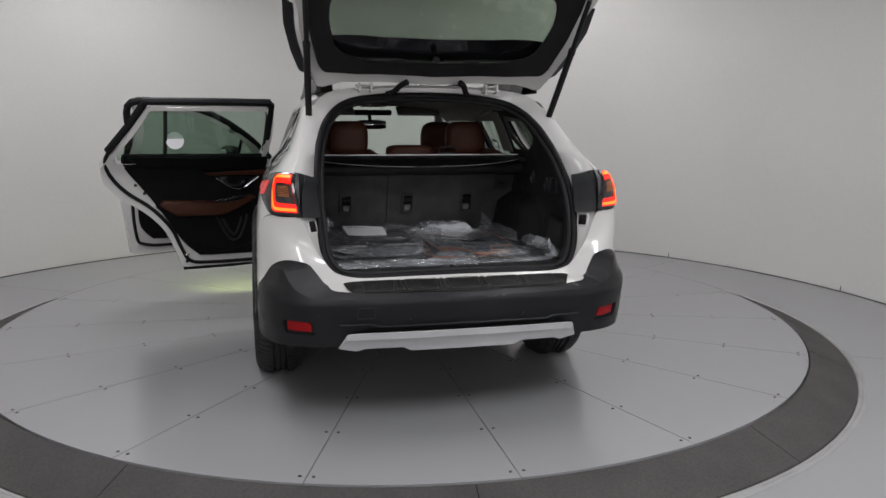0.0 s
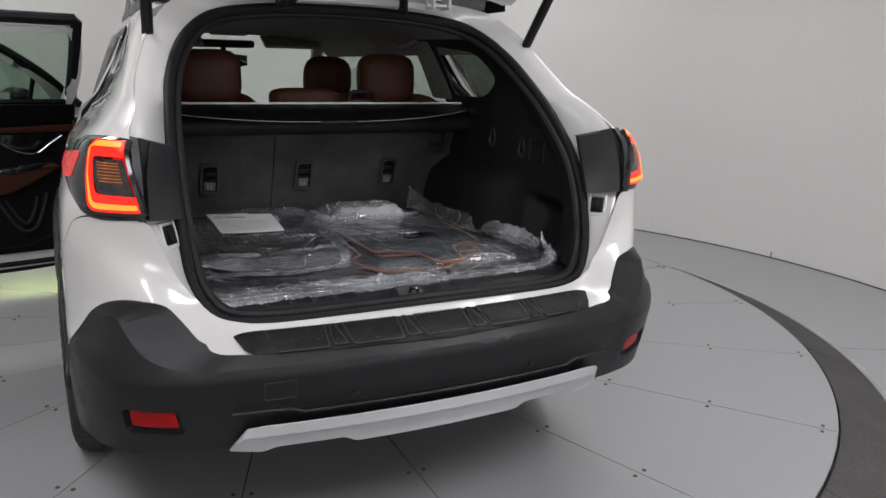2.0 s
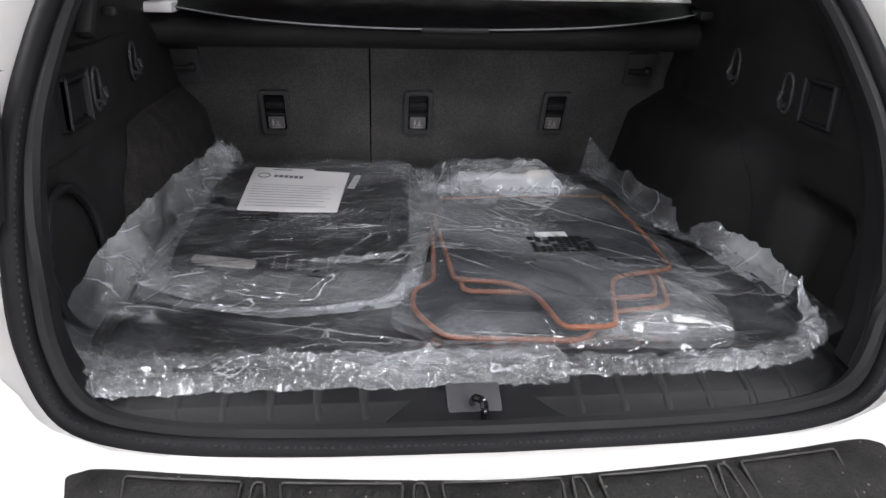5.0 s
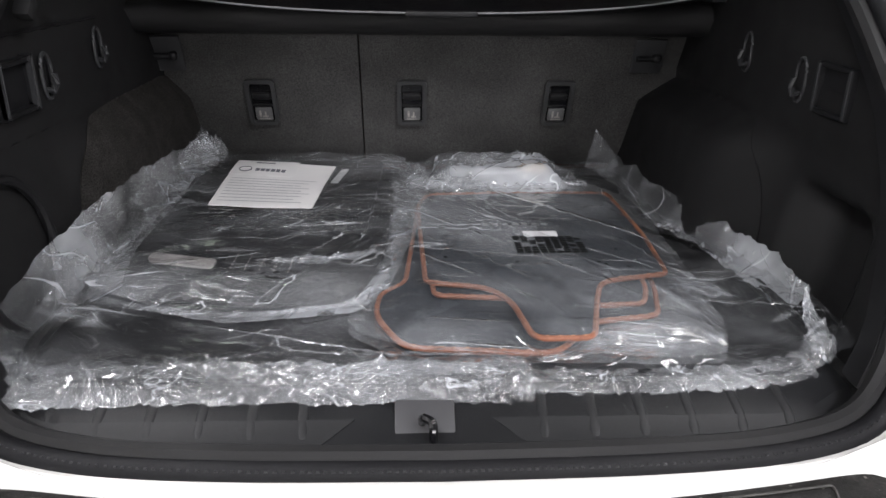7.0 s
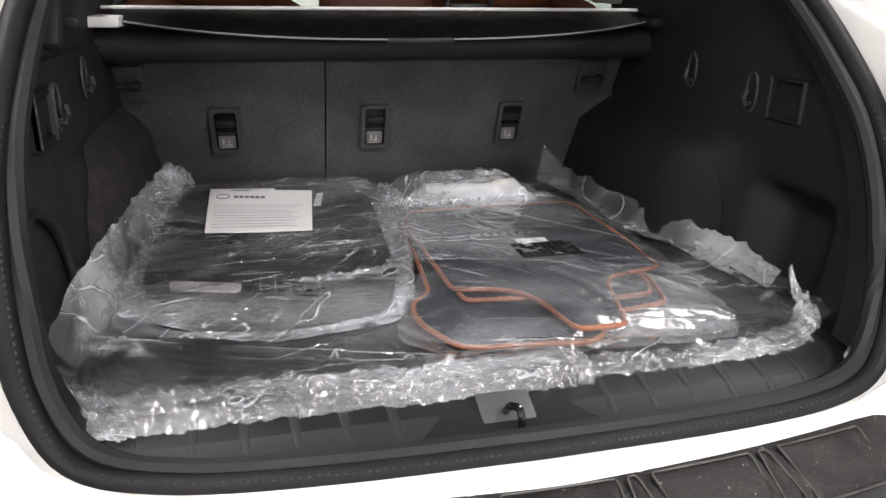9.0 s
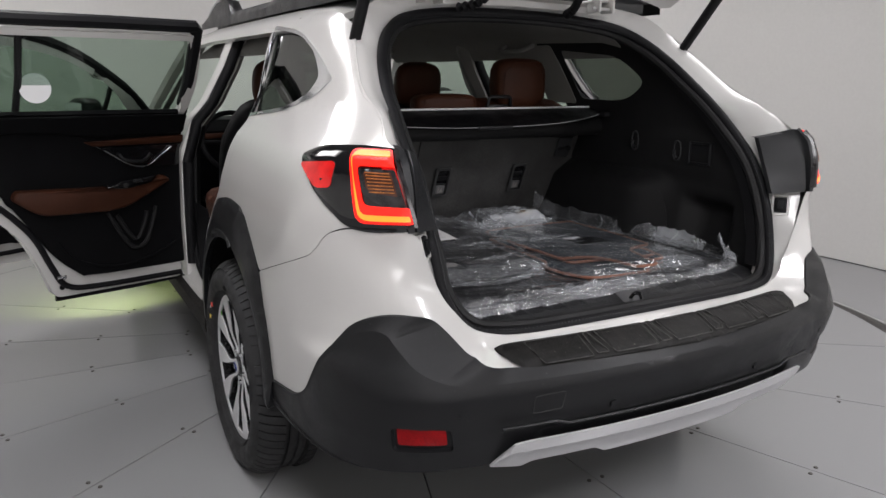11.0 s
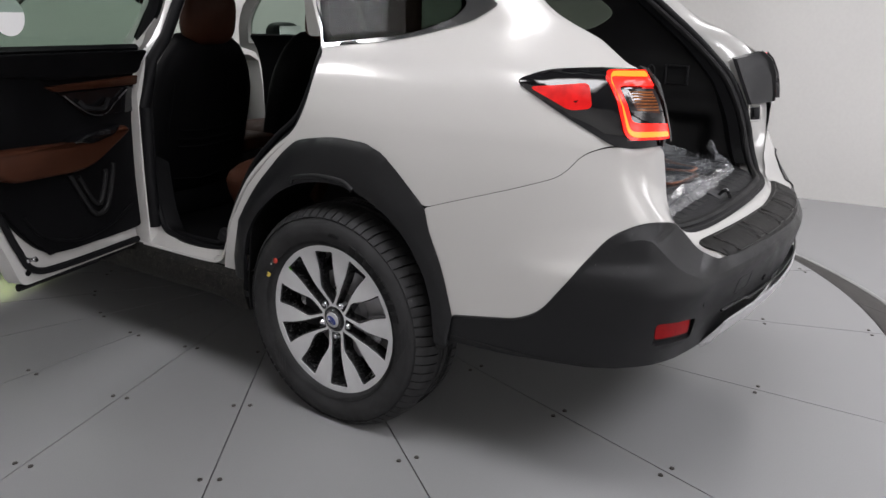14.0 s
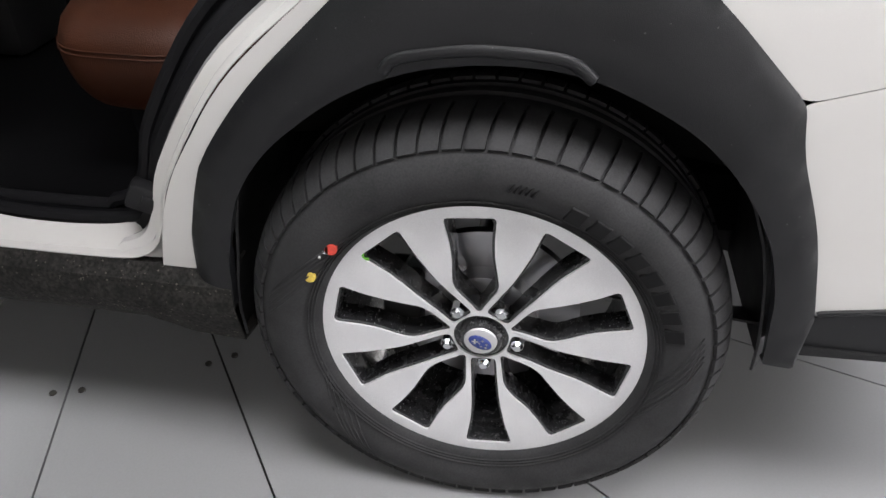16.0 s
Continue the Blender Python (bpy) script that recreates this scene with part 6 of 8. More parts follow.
def build_front_door():
    edge = [("s", 3.17, 0.395, 0.03), ("s", 3.20, 1.04, 0.02), ("s", 3.28, 1.085, 0.02), ("s", 3.02, 1.290, 0.1), ("s", 2.76, 1.440, 0.1), ("s", 2.48, 1.515, 0.1), ("s", 2.16, 1.530, 0.02), ("s", 2.15, 1.16), ("s", 2.145, 0.395, 0.03)]
    win = outline([("s", 3.17, 1.10, 0.02), ("s", 2.98, 1.265, 0.1), ("s", 2.74, 1.405, 0.1), ("s", 2.47, 1.478, 0.1), ("s", 2.22, 1.490, 0.02), ("s", 2.21, 1.115, 0.02)])
    d = door_shell("front_door", outline(edge), win, (-0.910, 3.20), -69, "open white front door with black trim and mirror")
    door_block("trim_panel", d, [(3.10, 0.50, 0.08), (3.12, 1.100, 0.02), (2.21, 1.115, 0.02), (2.21, 0.60, 0.12), (2.30, 0.50, 0.08)], DARKLEATHER, 0.062, 0.085, label="black moulded door trim panel")
    soft_block("armrest", d, [(2.95, 0.885, 0.03), (2.35, 0.885, 0.03), (2.38, 0.80, 0.03), (2.90, 0.80, 0.05)], LEATHER, 0.08, 0.135, label="tan brown leather armrest")
    soft_block("trim_strip", d, [(3.05, 1.030), (3.05, 1.062), (2.60, 1.055, 0.01), (2.62, 1.032, 0.01)], LEATHER, 0.08, 0.100, 0.006, "tan brown leather trim strip", 0.005)
    bm = sheet(outline([("s", 3.20, 1.09), ("s", 2.99, 1.28), ("s", 2.75, 1.42), ("s", 2.47, 1.495), ("s", 2.20, 1.505), ("s", 2.19, 1.10)]), lambda a, b: skin_point(a, b, -0.030), (), 0.1)
    g = part("door_glass", bm, GLASS, d, "green tinted door window")
    g.visible_shadow = False
    for pts, r, off in (([(3.24, 1.10), (3.00, 1.282), (2.75, 1.425), (2.48, 1.500), (2.155, 1.514), (2.15, 1.3), (2.15, 1.10)], 0.026, 0.046), ([(3.16, 1.12), (3.14, 0.6), (3.08, 0.46), (2.6, 0.455), (2.26, 0.46), (2.18, 0.58), (2.175, 1.12)], 0.012, 0.070)):
        bm = bmesh.new()
        tube(bm, [inner_point(y, z, off) for y, z in spline(pts, 5)], r, seg=8)
        part("door_seal", bm, RUBBER, d, "black rubber door seal")
    bm = bmesh.new()
    tube(bm, [inner_point(2.98, z, 0.035) for z in (1.10, 1.18, 1.27)], 0.012, seg=8)
    part("window_divider", bm, SATINBLACK, d)
    # mirror on the outer side
    bm = bmesh.new()
    pad(bm, -1.035, 2.99, 1.105, 0.25, 0.13, 0.17, puff=3.2)
    box(bm, -0.98, -0.86, 2.97, 3.03, 1.03, 1.08, 0.015)
    mir = part("door_mirror", bm, SATINBLACK, d, "black door mirror housing")
    bm = bmesh.new()
    box(bm, -1.135, -0.935, 2.922, 2.927, 1.045, 1.165, 0.002)
    part("mirror_glass", bm, CHROME, mir, "mirror glass")
    bm = bmesh.new()
    box(bm, -0.845, -0.820, 2.62, 2.72, 0.512, 0.522, 0.003)
    part("courtesy_lamp", bm, material("courtesy_lamp_lens", (0.8, 0.9, 0.6), rough=0.3, emit=(0.75, 1.0, 0.35), emit_strength=3.0), d, "lit greenish courtesy lamp")


build_front_door()
door_glow = bpy.data.lights.new("courtesy_light", "SPOT")
door_glow.energy, door_glow.color, door_glow.spot_size, door_glow.spot_blend, door_glow.shadow_soft_size = 26, (0.80, 1.0, 0.34), radians(130), 0.7, 0.03
new("courtesy_light", door_glow).matrix_world = look((-1.12, 3.12, 0.405), (-1.14, 3.50, 0.0))


def build_right_doors():
    """The shut doors of the far side, with their windows."""
    for nm, edge, win in (("rear_door", [("s", 2.11, 0.43, 0.03), ("s", 2.13, 1.500, 0.01), ("s", 1.41, 1.497, 0.03), ("s", 1.235, 1.215, 0.03), ("s", 1.235, 1.05, 0.04), ("s", 1.32, 0.945, 0.06), ("s", 1.45, 0.84, 0.08), ("s", 1.56, 0.69, 0.06), ("s", 1.62, 0.56, 0.06), ("s", 1.66, 0.43, 0.03)],
                           [("s", 2.05, 1.165, 0.02), ("s", 2.07, 1.462, 0.02), ("s", 1.44, 1.462, 0.04), ("s", 1.30, 1.205, 0.02), ("s", 1.32, 1.165, 0.02)]),
                          ("front_door", [("s", 3.25, 0.43, 0.03), ("s", 3.25, 1.10, 0.02), ("s", 3.36, 1.13, 0.02), ("s", 2.94, 1.497, 0.06), ("s", 2.16, 1.500, 0.02), ("s", 2.145, 0.43, 0.03)],
                           [("s", 3.26, 1.15, 0.02), ("s", 2.91, 1.455, 0.06), ("s", 2.23, 1.460, 0.02), ("s", 2.22, 1.165, 0.02)])):
        d = skin_part(nm, outline(edge), PAINT, car, depth=0.05, holes=[outline(win)], res=0.06, side=-1, label="shut white side door")
        bm = sheet(outline([(p[0], p[1], p[2]) for p in win]), lambda a, b: skin_point(-a, b, -0.02), (), 0.1)
        g = part("door_glass", bm, GLASS, d, "green tinted door window")
        g.visible_shadow = False
        y0, y1 = (1.66, 2.11) if nm == "rear_door" else (2.2, 3.2)
        bm = sheet(rounded([(y0, 0.46), (y1, 0.46), (y1, 1.17), (1.30 if nm == "rear_door" else y0, 1.17), (1.34 if nm == "rear_door" else y0, 0.98)], 0.03), lambda a, b: Vector((-side_x(a, b) - 0.07, a, b)), (), 0.08)
        bm.normal_update()
        bm.faces.ensure_lookup_table()
        thicken(bm, 0.015 if bm.faces[0].normal.x < 0 else -0.015)
        part("trim_panel", bm, DARKLEATHER, d, "black moulded door trim panel")
        bm = bmesh.new()
        pad(bm, 0.80, (y0 + y1) / 2 + 0.05, 0.84, 0.06, 0.42, 0.075)
        part("armrest", bm, LEATHER, d, "tan brown leather armrest")
    # far mirror
    bm = bmesh.new()
    pad(bm, 1.01, 3.18, 1.165, 0.24, 0.13, 0.165, puff=3.2)
    box(bm, 0.86, 0.95, 3.16, 3.22, 1.09, 1.14, 0.015)
    mir = part("door_mirror", bm, SATINBLACK, car, "black door mirror housing")
    bm = bmesh.new()
    box(bm, 0.915, 1.105, 3.110, 3.115, 1.11, 1.225, 0.002)
    part("mirror_glass", bm, CHROME, mir)


build_right_doors()


# ---- tailgate, standing open ----
def build_tailgate():
    hinge, turn = Vector((0, 0.775, 1.560)), 79
    edge = [("r", 0, 1.556), ("r", 0.40, 1.545, 0.05), ("s", 0.76, 1.52, 0.04), ("s", 0.690, 1.458, 0.02), ("s", 0.600, 1.380), ("s", 0.473, 1.283, 0.05), ("s", 0.350, 1.228), ("s", 0.270, 1.170, 0.01),
            ("r", 0.700, 1.150), ("r", 0.700, 0.985, 0.005), ("r", 0.682, 0.962), ("r", 0.65, 0.875, 0.03), ("r", 0.615, 0.80, 0.04), ("r", 0.55, 0.722, 0.05), ("r", 0.45, 0.708, 0.05), ("r", 0, 0.706)]
    win_pts = [("r", 0, 1.492), ("r", 0.40, 1.482, 0.06), ("r", 0.565, 1.44, 0.06), ("r", 0.625, 1.285, 0.05), ("r", 0.58, 1.215, 0.06), ("r", 0.30, 1.185, 0.1), ("r", 0, 1.178)]
    # the gate's lower half is pressed fuller than the frame behind it
    gate = skin_part("tailgate", both(edge), PAINT, car, off=lambda s, z: -0.004, depth=0.030, holes=[both(win_pts)], res=0.04, label="white tailgate standing open on gas struts")
    gate.matrix_local = Matrix.Translation(hinge) @ Matrix.Rotation(radians(-turn), 4, "X") @ Matrix.Translation(-hinge)
    skin_part("rear_window", both([(p[0], p[1], p[2] + (0.012 if p[2] > 1.4 else -0.012)) + tuple(p[3:]) for p in win_pts]), REARGLASS, gate, off=-0.006, depth=0.004, res=0.06, label="dark tinted rear window").visible_shadow = False
    # black inner trim: a ring round the window and the lower panel
    trim_edge = [("r", 0, 1.512), ("r", 0.42, 1.502, 0.06), ("r", 0.590, 1.462, 0.05), ("r", 0.660, 1.310, 0.04), ("r", 0.674, 1.16), ("r", 0.674, 0.98), ("r", 0.62, 0.85, 0.05), ("r", 0.54, 0.745, 0.05), ("r", 0, 0.735)]
    hole = [("r", 0, 1.470), ("r", 0.36, 1.462, 0.05), ("r", 0.50, 1.43, 0.05), ("r", 0.560, 1.30, 0.04), ("r", 0.53, 1.24, 0.04), ("r", 0.30, 1.215, 0.08), ("r", 0, 1.21)]
    skin_part("inner_trim", both(trim_edge), TRIM, gate, off=lambda s, z: -0.052 - 0.012 * ease((1.2 - z) / 0.04), depth=0.018, holes=[both(hole)], res=0.04, label="black moulded tailgate trim")
    # dark band at the top of the window, standing in for a dark reflection
    skin_part("window_reflection", both([("r", 0, 1.478), ("r", 0.40, 1.468, 0.05), ("r", 0.54, 1.43, 0.04), ("r", 0.565, 1.38, 0.02), ("r", 0.50, 1.392, 0.04), ("r", 0.30, 1.408, 0.08), ("r", 0, 1.412)]), GLOSSBLACK, gate, off=-0.0125, depth=0.002, res=0.05, label="dark band standing in for a reflection in the window")
    # spoiler and its side blades on the outer face
    skin_part("spoiler", both([("r", 0, 1.556), ("r", 0.42, 1.545, 0.04), ("s", 0.755, 1.520, 0.03), ("s", 0.690, 1.458, 0.02), ("r", 0.50, 1.465, 0.08), ("r", 0, 1.485)]), GLOSSBLACK, gate, off=lambda s, z: 0.006 + 0.05 * ease((1.56 - z) / 0.08), depth=0.012, res=0.03, label="gloss black roof spoiler")
    for side in (1, -1):
        skin_part("side_blade", outline([("s", 0.690, 1.462, 0.02), ("s", 0.600, 1.384), ("s", 0.473, 1.288, 0.05), ("s", 0.350, 1.232), ("r", 0.652, 1.215, 0.02), ("r", 0.588, 1.28, 0.05), ("r", 0.555, 1.42, 0.05), ("r", 0.53, 1.47, 0.02)]), GLOSSBLACK, gate, off=0.012, depth=0.020, res=0.03, side=side, label="black spoiler side blade")
        bm = bmesh.new()
        rows = []
        for y, z in ((0.70, 1.468), (0.61, 1.392), (0.48, 1.298), (0.36, 1.240)):
            p = skin_point(wrap("s", y, z) * side, z, 0.0)
            rows.append([p + Vector((side * 0.012, 0.012, 0.0)), p + Vector((-side * 0.012, -0.006, 0.004)), p + Vector((-side * 0.050, -0.022, 0.006)), p + Vector((-side * 0.058, -0.034, 0.006)), p + Vector((-side * 0.030, -0.040, 0.006))])
        loft(bm, rows)
        thicken(bm, 0.003)
        part("blade_return", bm, SATINBLACK, gate)
        # lamps on the gate
        lampg = skin_part("gate_lamp", outline([("r", 0.695, 1.158), ("r", 0.695, 0.985), ("r", 0.60, 0.990, 0.01), ("r", 0.63, 1.05, 0.02), ("r", 0.50, 1.075, 0.02), ("r", 0.36, 1.135, 0.01), ("r", 0.40, 1.155, 0.01)]), GLOSSBLACK, gate, off=0.010, depth=0.012, res=0.025, side=side, label="gate-mounted tail lamp section")
        skin_part("light_guide", outline([("r", 0.690, 1.150), ("r", 0.690, 1.122), ("r", 0.42, 1.132, 0.004), ("r", 0.41, 1.148, 0.004)], 0.003), REDGLOW, lampg, off=0.0125, depth=0.002, res=0.02, side=side, label="lit red light guide")
        skin_part("clear_lens", outline([("r", 0.688, 1.116), ("r", 0.688, 1.06), ("r", 0.55, 1.080, 0.01), ("r", 0.44, 1.122, 0.01)], 0.004), SMOKE, lampg, off=0.0125, depth=0.002, res=0.02, side=side)
    # wiper, emblem, plate and name bars on the outer face
    bm = bmesh.new()
    for a, b, r in (((0.12, 1.205), (-0.28, 1.235), 0.008), ((-0.30, 1.24), (0.22, 1.215), 0.006)):
        tube(bm, [skin_point(-x, z, 0.025) for x, z in (a, ((a[0] + b[0]) / 2, (a[1] + b[1]) / 2 + 0.008), b)], r, seg=6)
    pad(bm, *skin_point(-0.12, 1.205, 0.02), 0.09, 0.05, 0.05)
    part("rear_wiper", bm, SATINBLACK, gate, "black rear wiper")
    bm = bmesh.new()
    bmesh.ops.create_uvsphere(bm, u_segments=24, v_segments=10, radius=1)
    c = skin_point(0.0, 1.09, 0.004)
    for v in bm.verts:
        v.co = Vector((c.x + v.co.x * 0.055, c.y + v.co.y * 0.008, c.z + v.co.z * 0.034))
    part("emblem", bm, BADGEBLUE, gate, "dark blue oval emblem")
    bm = bmesh.new()
    box(bm, -0.16, 0.16, 0.098, 0.106, 0.885, 1.035, 0.004)
    plate = part("number_plate", bm, SILVER, gate, "dealer plate in a metal frame")
    bm = bmesh.new()
    box(bm, -0.145, 0.145, 0.0955, 0.0985, 0.915, 1.015, 0.002)
    part("plate_face", bm, BAGWHITE, plate, "white plate face")
    bm = bmesh.new()
    for k in range(7):
        box(bm, -0.10 + k * 0.03, -0.08 + k * 0.03, 0.0945, 0.0962, 0.955, 0.995, 0.001)
    part("plate_bars", bm, INK, plate, smooth=False)
    for x, z, n, w in ((-0.56, 0.93, 6, 0.028), (-0.52, 0.895, 4, 0.03), (0.50, 0.93, 6, 0.022)):
        bm = bmesh.new()
        for k in range(n):
            sx = -(x + k * w)
            pts = [skin_point(math.copysign(wrap("r", abs(sx + dx), z + dz), sx), z + dz, 0.003) for dx, dz in ((0, 0), (-w * 0.75, 0), (-w * 0.75, 0.016), (0, 0.016))]
            bm.faces.new([bm.verts.new(p) for p in pts])
        thicken(bm, 0.002)
        part("name_bars", bm, CHROME, gate, "chrome name shown as plain bars", smooth=False)
    # pull handle recess and grab strap on the inner trim
    bm = bmesh.new()
    box(bm, -0.07, 0.07, 0.172, 0.19, 0.84, 0.90, 0.008)
    part("pull_handle", bm, SATINBLACK, gate)
    bm = bmesh.new()
    c = skin_point(0.0, 1.455, -0.055)
    box(bm, -0.012, 0.012, c.y - 0.01, c.y + 0.02, c.z - 0.02, c.z + 0.02, 0.004)
    part("trim_clip", bm, SATINBLACK, gate)
    for x in (-0.19, 0.19):
        bm = bmesh.new()
        box(bm, x - 0.04, x + 0.04, c.y + 0.01, c.y + 0.03, c.z + 0.02, c.z + 0.035, 0.004)
        part("trim_clip", bm, SATINBLACK, gate)
    # struts
    for side in (-1, 1):
        a = Vector((side * 0.628, 0.690, 1.385))
        b = Vector((side * 0.655, 0.235, 1.955))
        bm = bmesh.new()
        cyl(bm, a, a.lerp(b, 0.62), 0.0165, seg=16)
        cyl(bm, a.lerp(b, 0.62), b, 0.012, seg=16)
        cyl(bm, a.lerp(b, 0.60), a.lerp(b, 0.635), 0.0185, seg=16)
        part("gas_strut", bm, SATINBLACK, car, "black powered tailgate strut")


build_tailgate()


# ---- the load space and cabin ----
def trim_x(z):
    return float(np.interp(z, (0.68, 0.78, 0.95, 1.08, 1.18, 1.28, 1.38, 1.50), (0.585, 0.610, 0.630, 0.640, 0.635, 0.612, 0.582, 0.535)))


def open_y(z):
    zs, ys = zip(*[(p[2], p[1]) for p in EDGE_IN[2:]])
    return float(np.interp(z, zs, ys))


def seat_y(z):
    return 1.262 - 0.42 * (z - 0.873)


def build_load_space():
    for side in (-1, 1):
        def wall(y, z):
            x = trim_x(z)
            x -= (0.085 if side == 1 else 0.045) * ease((y - 0.60) / 0.20) * ease((0.985 - z) / 0.07) * ease((1.5 - y) / 0.1)
            low = ease((0.965 - z) / 0.02)
            if side == 1:
                pocket = ease((y - 0.36) / 0.05) * ease((0.60 - y) / 0.05) * ease((0.915 - z) / 0.03) * 0.075
            else:
                r = math.hypot(y - 0.44, (z - 0.83) * 0.9)
                pocket = 0.012 * ease((0.115 - r) / 0.008)
            x += pocket - 0.012 * ease((z - 0.985) / 0.012) * ease((1.135 - z) / 0.012) * ease((y - 0.25) / 0.1)
            return Vector((side * x, y, z))
        line = [(0.24, 0.70), (0.27, 0.80), (0.29, 0.93), (0.335, 1.05), (0.43, 1.16), (0.53, 1.25), (0.62, 1.33), (0.70, 1.40), (0.79, 1.46), (0.90, 1.49), (1.25, 1.49), (1.44, 1.49), (1.30, 1.22), (1.27, 1.10), (1.36, 0.95), (1.36, 0.70)]
        hole = rounded([(0.80, 1.31, 0.05), (0.93, 1.405, 0.06), (1.28, 1.435, 0.03), (1.19, 1.235, 0.03), (0.92, 1.235, 0.08)], 0.03)
        bm = sheet(rounded(line, 0.01), wall, [hole], 0.024)
        bm.normal_update()
        thicken(bm, 0.004)
        tr = part("side_trim", bm, TRIM, car, "black moulded load space side trim", sharp=60)
        # pale upper pillar lining round the quarter window
        bm = sheet(rounded([(1.22, 1.215), (1.33, 1.455), (1.50, 1.455), (1.42, 1.215)], 0.02), lambda a, b: wall(a, b) - Vector((side * 0.006, 0, 0)), (), 0.04)
        thicken(bm, 0.003)
        part("pillar_lining", bm, HEADLINER, tr, "pale grey pillar lining")
        # needle carpet over the wheel house, in black on the right for its shade
        bm = sheet(rounded([(0.63, 0.70), (0.645, 0.83), (0.68, 0.92), (0.76, 0.972), (0.90, 0.980), (1.24, 0.980), (1.33, 0.93), (1.33, 0.70)], 0.04, step=0.03), lambda a, b: wall(a, b) - Vector((side * 0.0045, 0, 0)), (), 0.03)
        thicken(bm, 0.003)
        part("wheel_house_carpet", bm, HOUSECARPET if side == -1 else TRIM, tr, "dark needle carpet over the wheel house", sharp=60)
        # split lines, hooks, socket pocket
        bm = bmesh.new()
        tube(bm, [wall(y, 0.984) - Vector((side * 0.001, 0, 0)) for y in np.linspace(0.31, 1.2, 14)], 0.004, seg=6)
        tube(bm, [wall(y, 1.136) - Vector((side * 0.001, 0, 0)) for y in np.linspace(0.42, 0.9, 8)], 0.004, seg=6)
        part("split_line", bm, RUBBER, tr)
        bm = bmesh.new()
        c = wall(0.53, 1.065)
        for y0, y1, z0, z1 in ((-0.052, -0.042, -0.04, 0.04), (0.042, 0.052, -0.04, 0.04), (-0.042, 0.042, 0.032, 0.04), (-0.042, 0.042, -0.04, -0.032)):
            box(bm, c.x - side * 0.014, c.x + side * 0.01, c.y + y0, c.y + y1, c.z + z0, c.z + z1, 0.003)
        box(bm, c.x - side * 0.004, c.x + side * 0.006, c.y - 0.042, c.y + 0.042, c.z - 0.032, c.z + 0.032)
        part("socket_pocket", bm, SATINBLACK, tr, "satin black pocket frame")
        for y0, y1 in ((-0.052, -0.044), (0.040, 0.046)):
            bm = bmesh.new()
            box(bm, c.x - side * 0.0165, c.x - side * 0.0120, c.y + y0, c.y + y1, c.z - 0.037, c.z + 0.037, 0.0015)
            part("pocket_edge", bm, GREYPLASTIC, tr)
        for y, z in ((0.64, 1.065), (0.86, 1.085)):
            c = wall(y, z)
            ring = [(c.y + 0.017 * math.cos(a), c.z + 0.036 * math.copysign(abs(math.sin(a)) ** 0.7, math.sin(a))) for a in np.linspace(0, 2 * math.pi, 24, endpoint=False)]
            bm = bmesh.new()
            tube(bm, [Vector((c.x - side * 0.006, yy, zz)) for yy, zz in ring], 0.0034, seg=6, closed=True)
            hook = part("hook_bezel", bm, GREYPLASTIC, tr, "grey oval hook bezel")
            bm = bmesh.new()
            bm.faces.new([bm.verts.new((c.x - side * 0.003, yy, zz)) for yy, zz in ring])
            part("hook_recess", bm, GLOSSBLACK, hook, smooth=False)
            bm = bmesh.new()
            tube(bm, [c + Vector((-side * d, 0, f)) for d, f in ((0.003, -0.022), (0.016, -0.024), (0.020, -0.012), (0.018, 0.004))], 0.0055, seg=6)
            part("bag_hook", bm, GREYPLASTIC, hook)
        # edging strip beside the seal
        bm = bmesh.new()
        rows = []
        for z in np.linspace(0.74, 1.40, 20):
            y, x = open_y(z), float(np.interp(z, [p[2] for p in EDGE_IN[2:]], [p[0] for p in EDGE_IN[2:]]))
            rows.append([(side * (x - 0.006), y + 0.014, z), (side * (x - 0.024), y + 0.022, z), (side * (x - 0.020), y + 0.06, z), (side * (trim_x(z) - 0.002), y + 0.085, z)])
        loft(bm, rows)
        thicken(bm, 0.003)
        part("edge_strip", bm, SATINBLACK, tr, "smooth dark grey edge strip", sharp=25)
        if side == -1:
            bm = bmesh.new()
            box(bm, -0.014, 0.014, -0.012, 0.012, -0.10, 0.10, 0.008, m=Matrix.Translation((side * 0.592, 0.60, 1.24)) @ Euler((radians(-38), 0, 0)).to_matrix().to_4x4())
            for k in (-0.06, 0, 0.06):
                pad(bm, side * 0.582, 0.60 - k * 0.62, 1.24 + k * 0.79, 0.026, 0.016, 0.020)
            part("cover_guide", bm, TRIM, tr)
    # speaker ring on the left lower wall
    bm = bmesh.new()
    tube(bm, [Vector((-trim_x(0.83 + 0.12 * math.sin(a)) + 0.002, 0.44 + 0.105 * math.cos(a), 0.83 + 0.115 * math.sin(a))) for a in np.linspace(0, 2 * math.pi, 40, endpoint=False)], 0.008, seg=8, closed=True)
    part("speaker_ring", bm, SATINBLACK, car, "black round speaker surround")

    # sill trim with ribs, latch plate and striker
    bm = bmesh.new()
    rows = []
    for x in np.linspace(-0.545, 0.545, 45):
        e = 0.055 * ease((abs(x) - 0.44) / 0.11)
        b = max(0.0, 1 - (x / 0.60) ** 2) ** 1.5
        rows.append([(x, 0.128 + e * 0.6 - 0.040 * b, 0.694 + 0.012 * b), (x, 0.140 + e - 0.030 * b, 0.704 + 0.010 * b), (x, 0.152 + e - 0.018 * b, 0.706 + 0.007 * b), (x, 0.172 + e, 0.722), (x, 0.225 + e, 0.730), (x, 0.29 + e, 0.728)])
    loft(bm, rows)
    thicken(bm, 0.004)
    sill = part("sill_trim", bm, CLAD, car, "black plastic load sill trim with ribs", sharp=24)
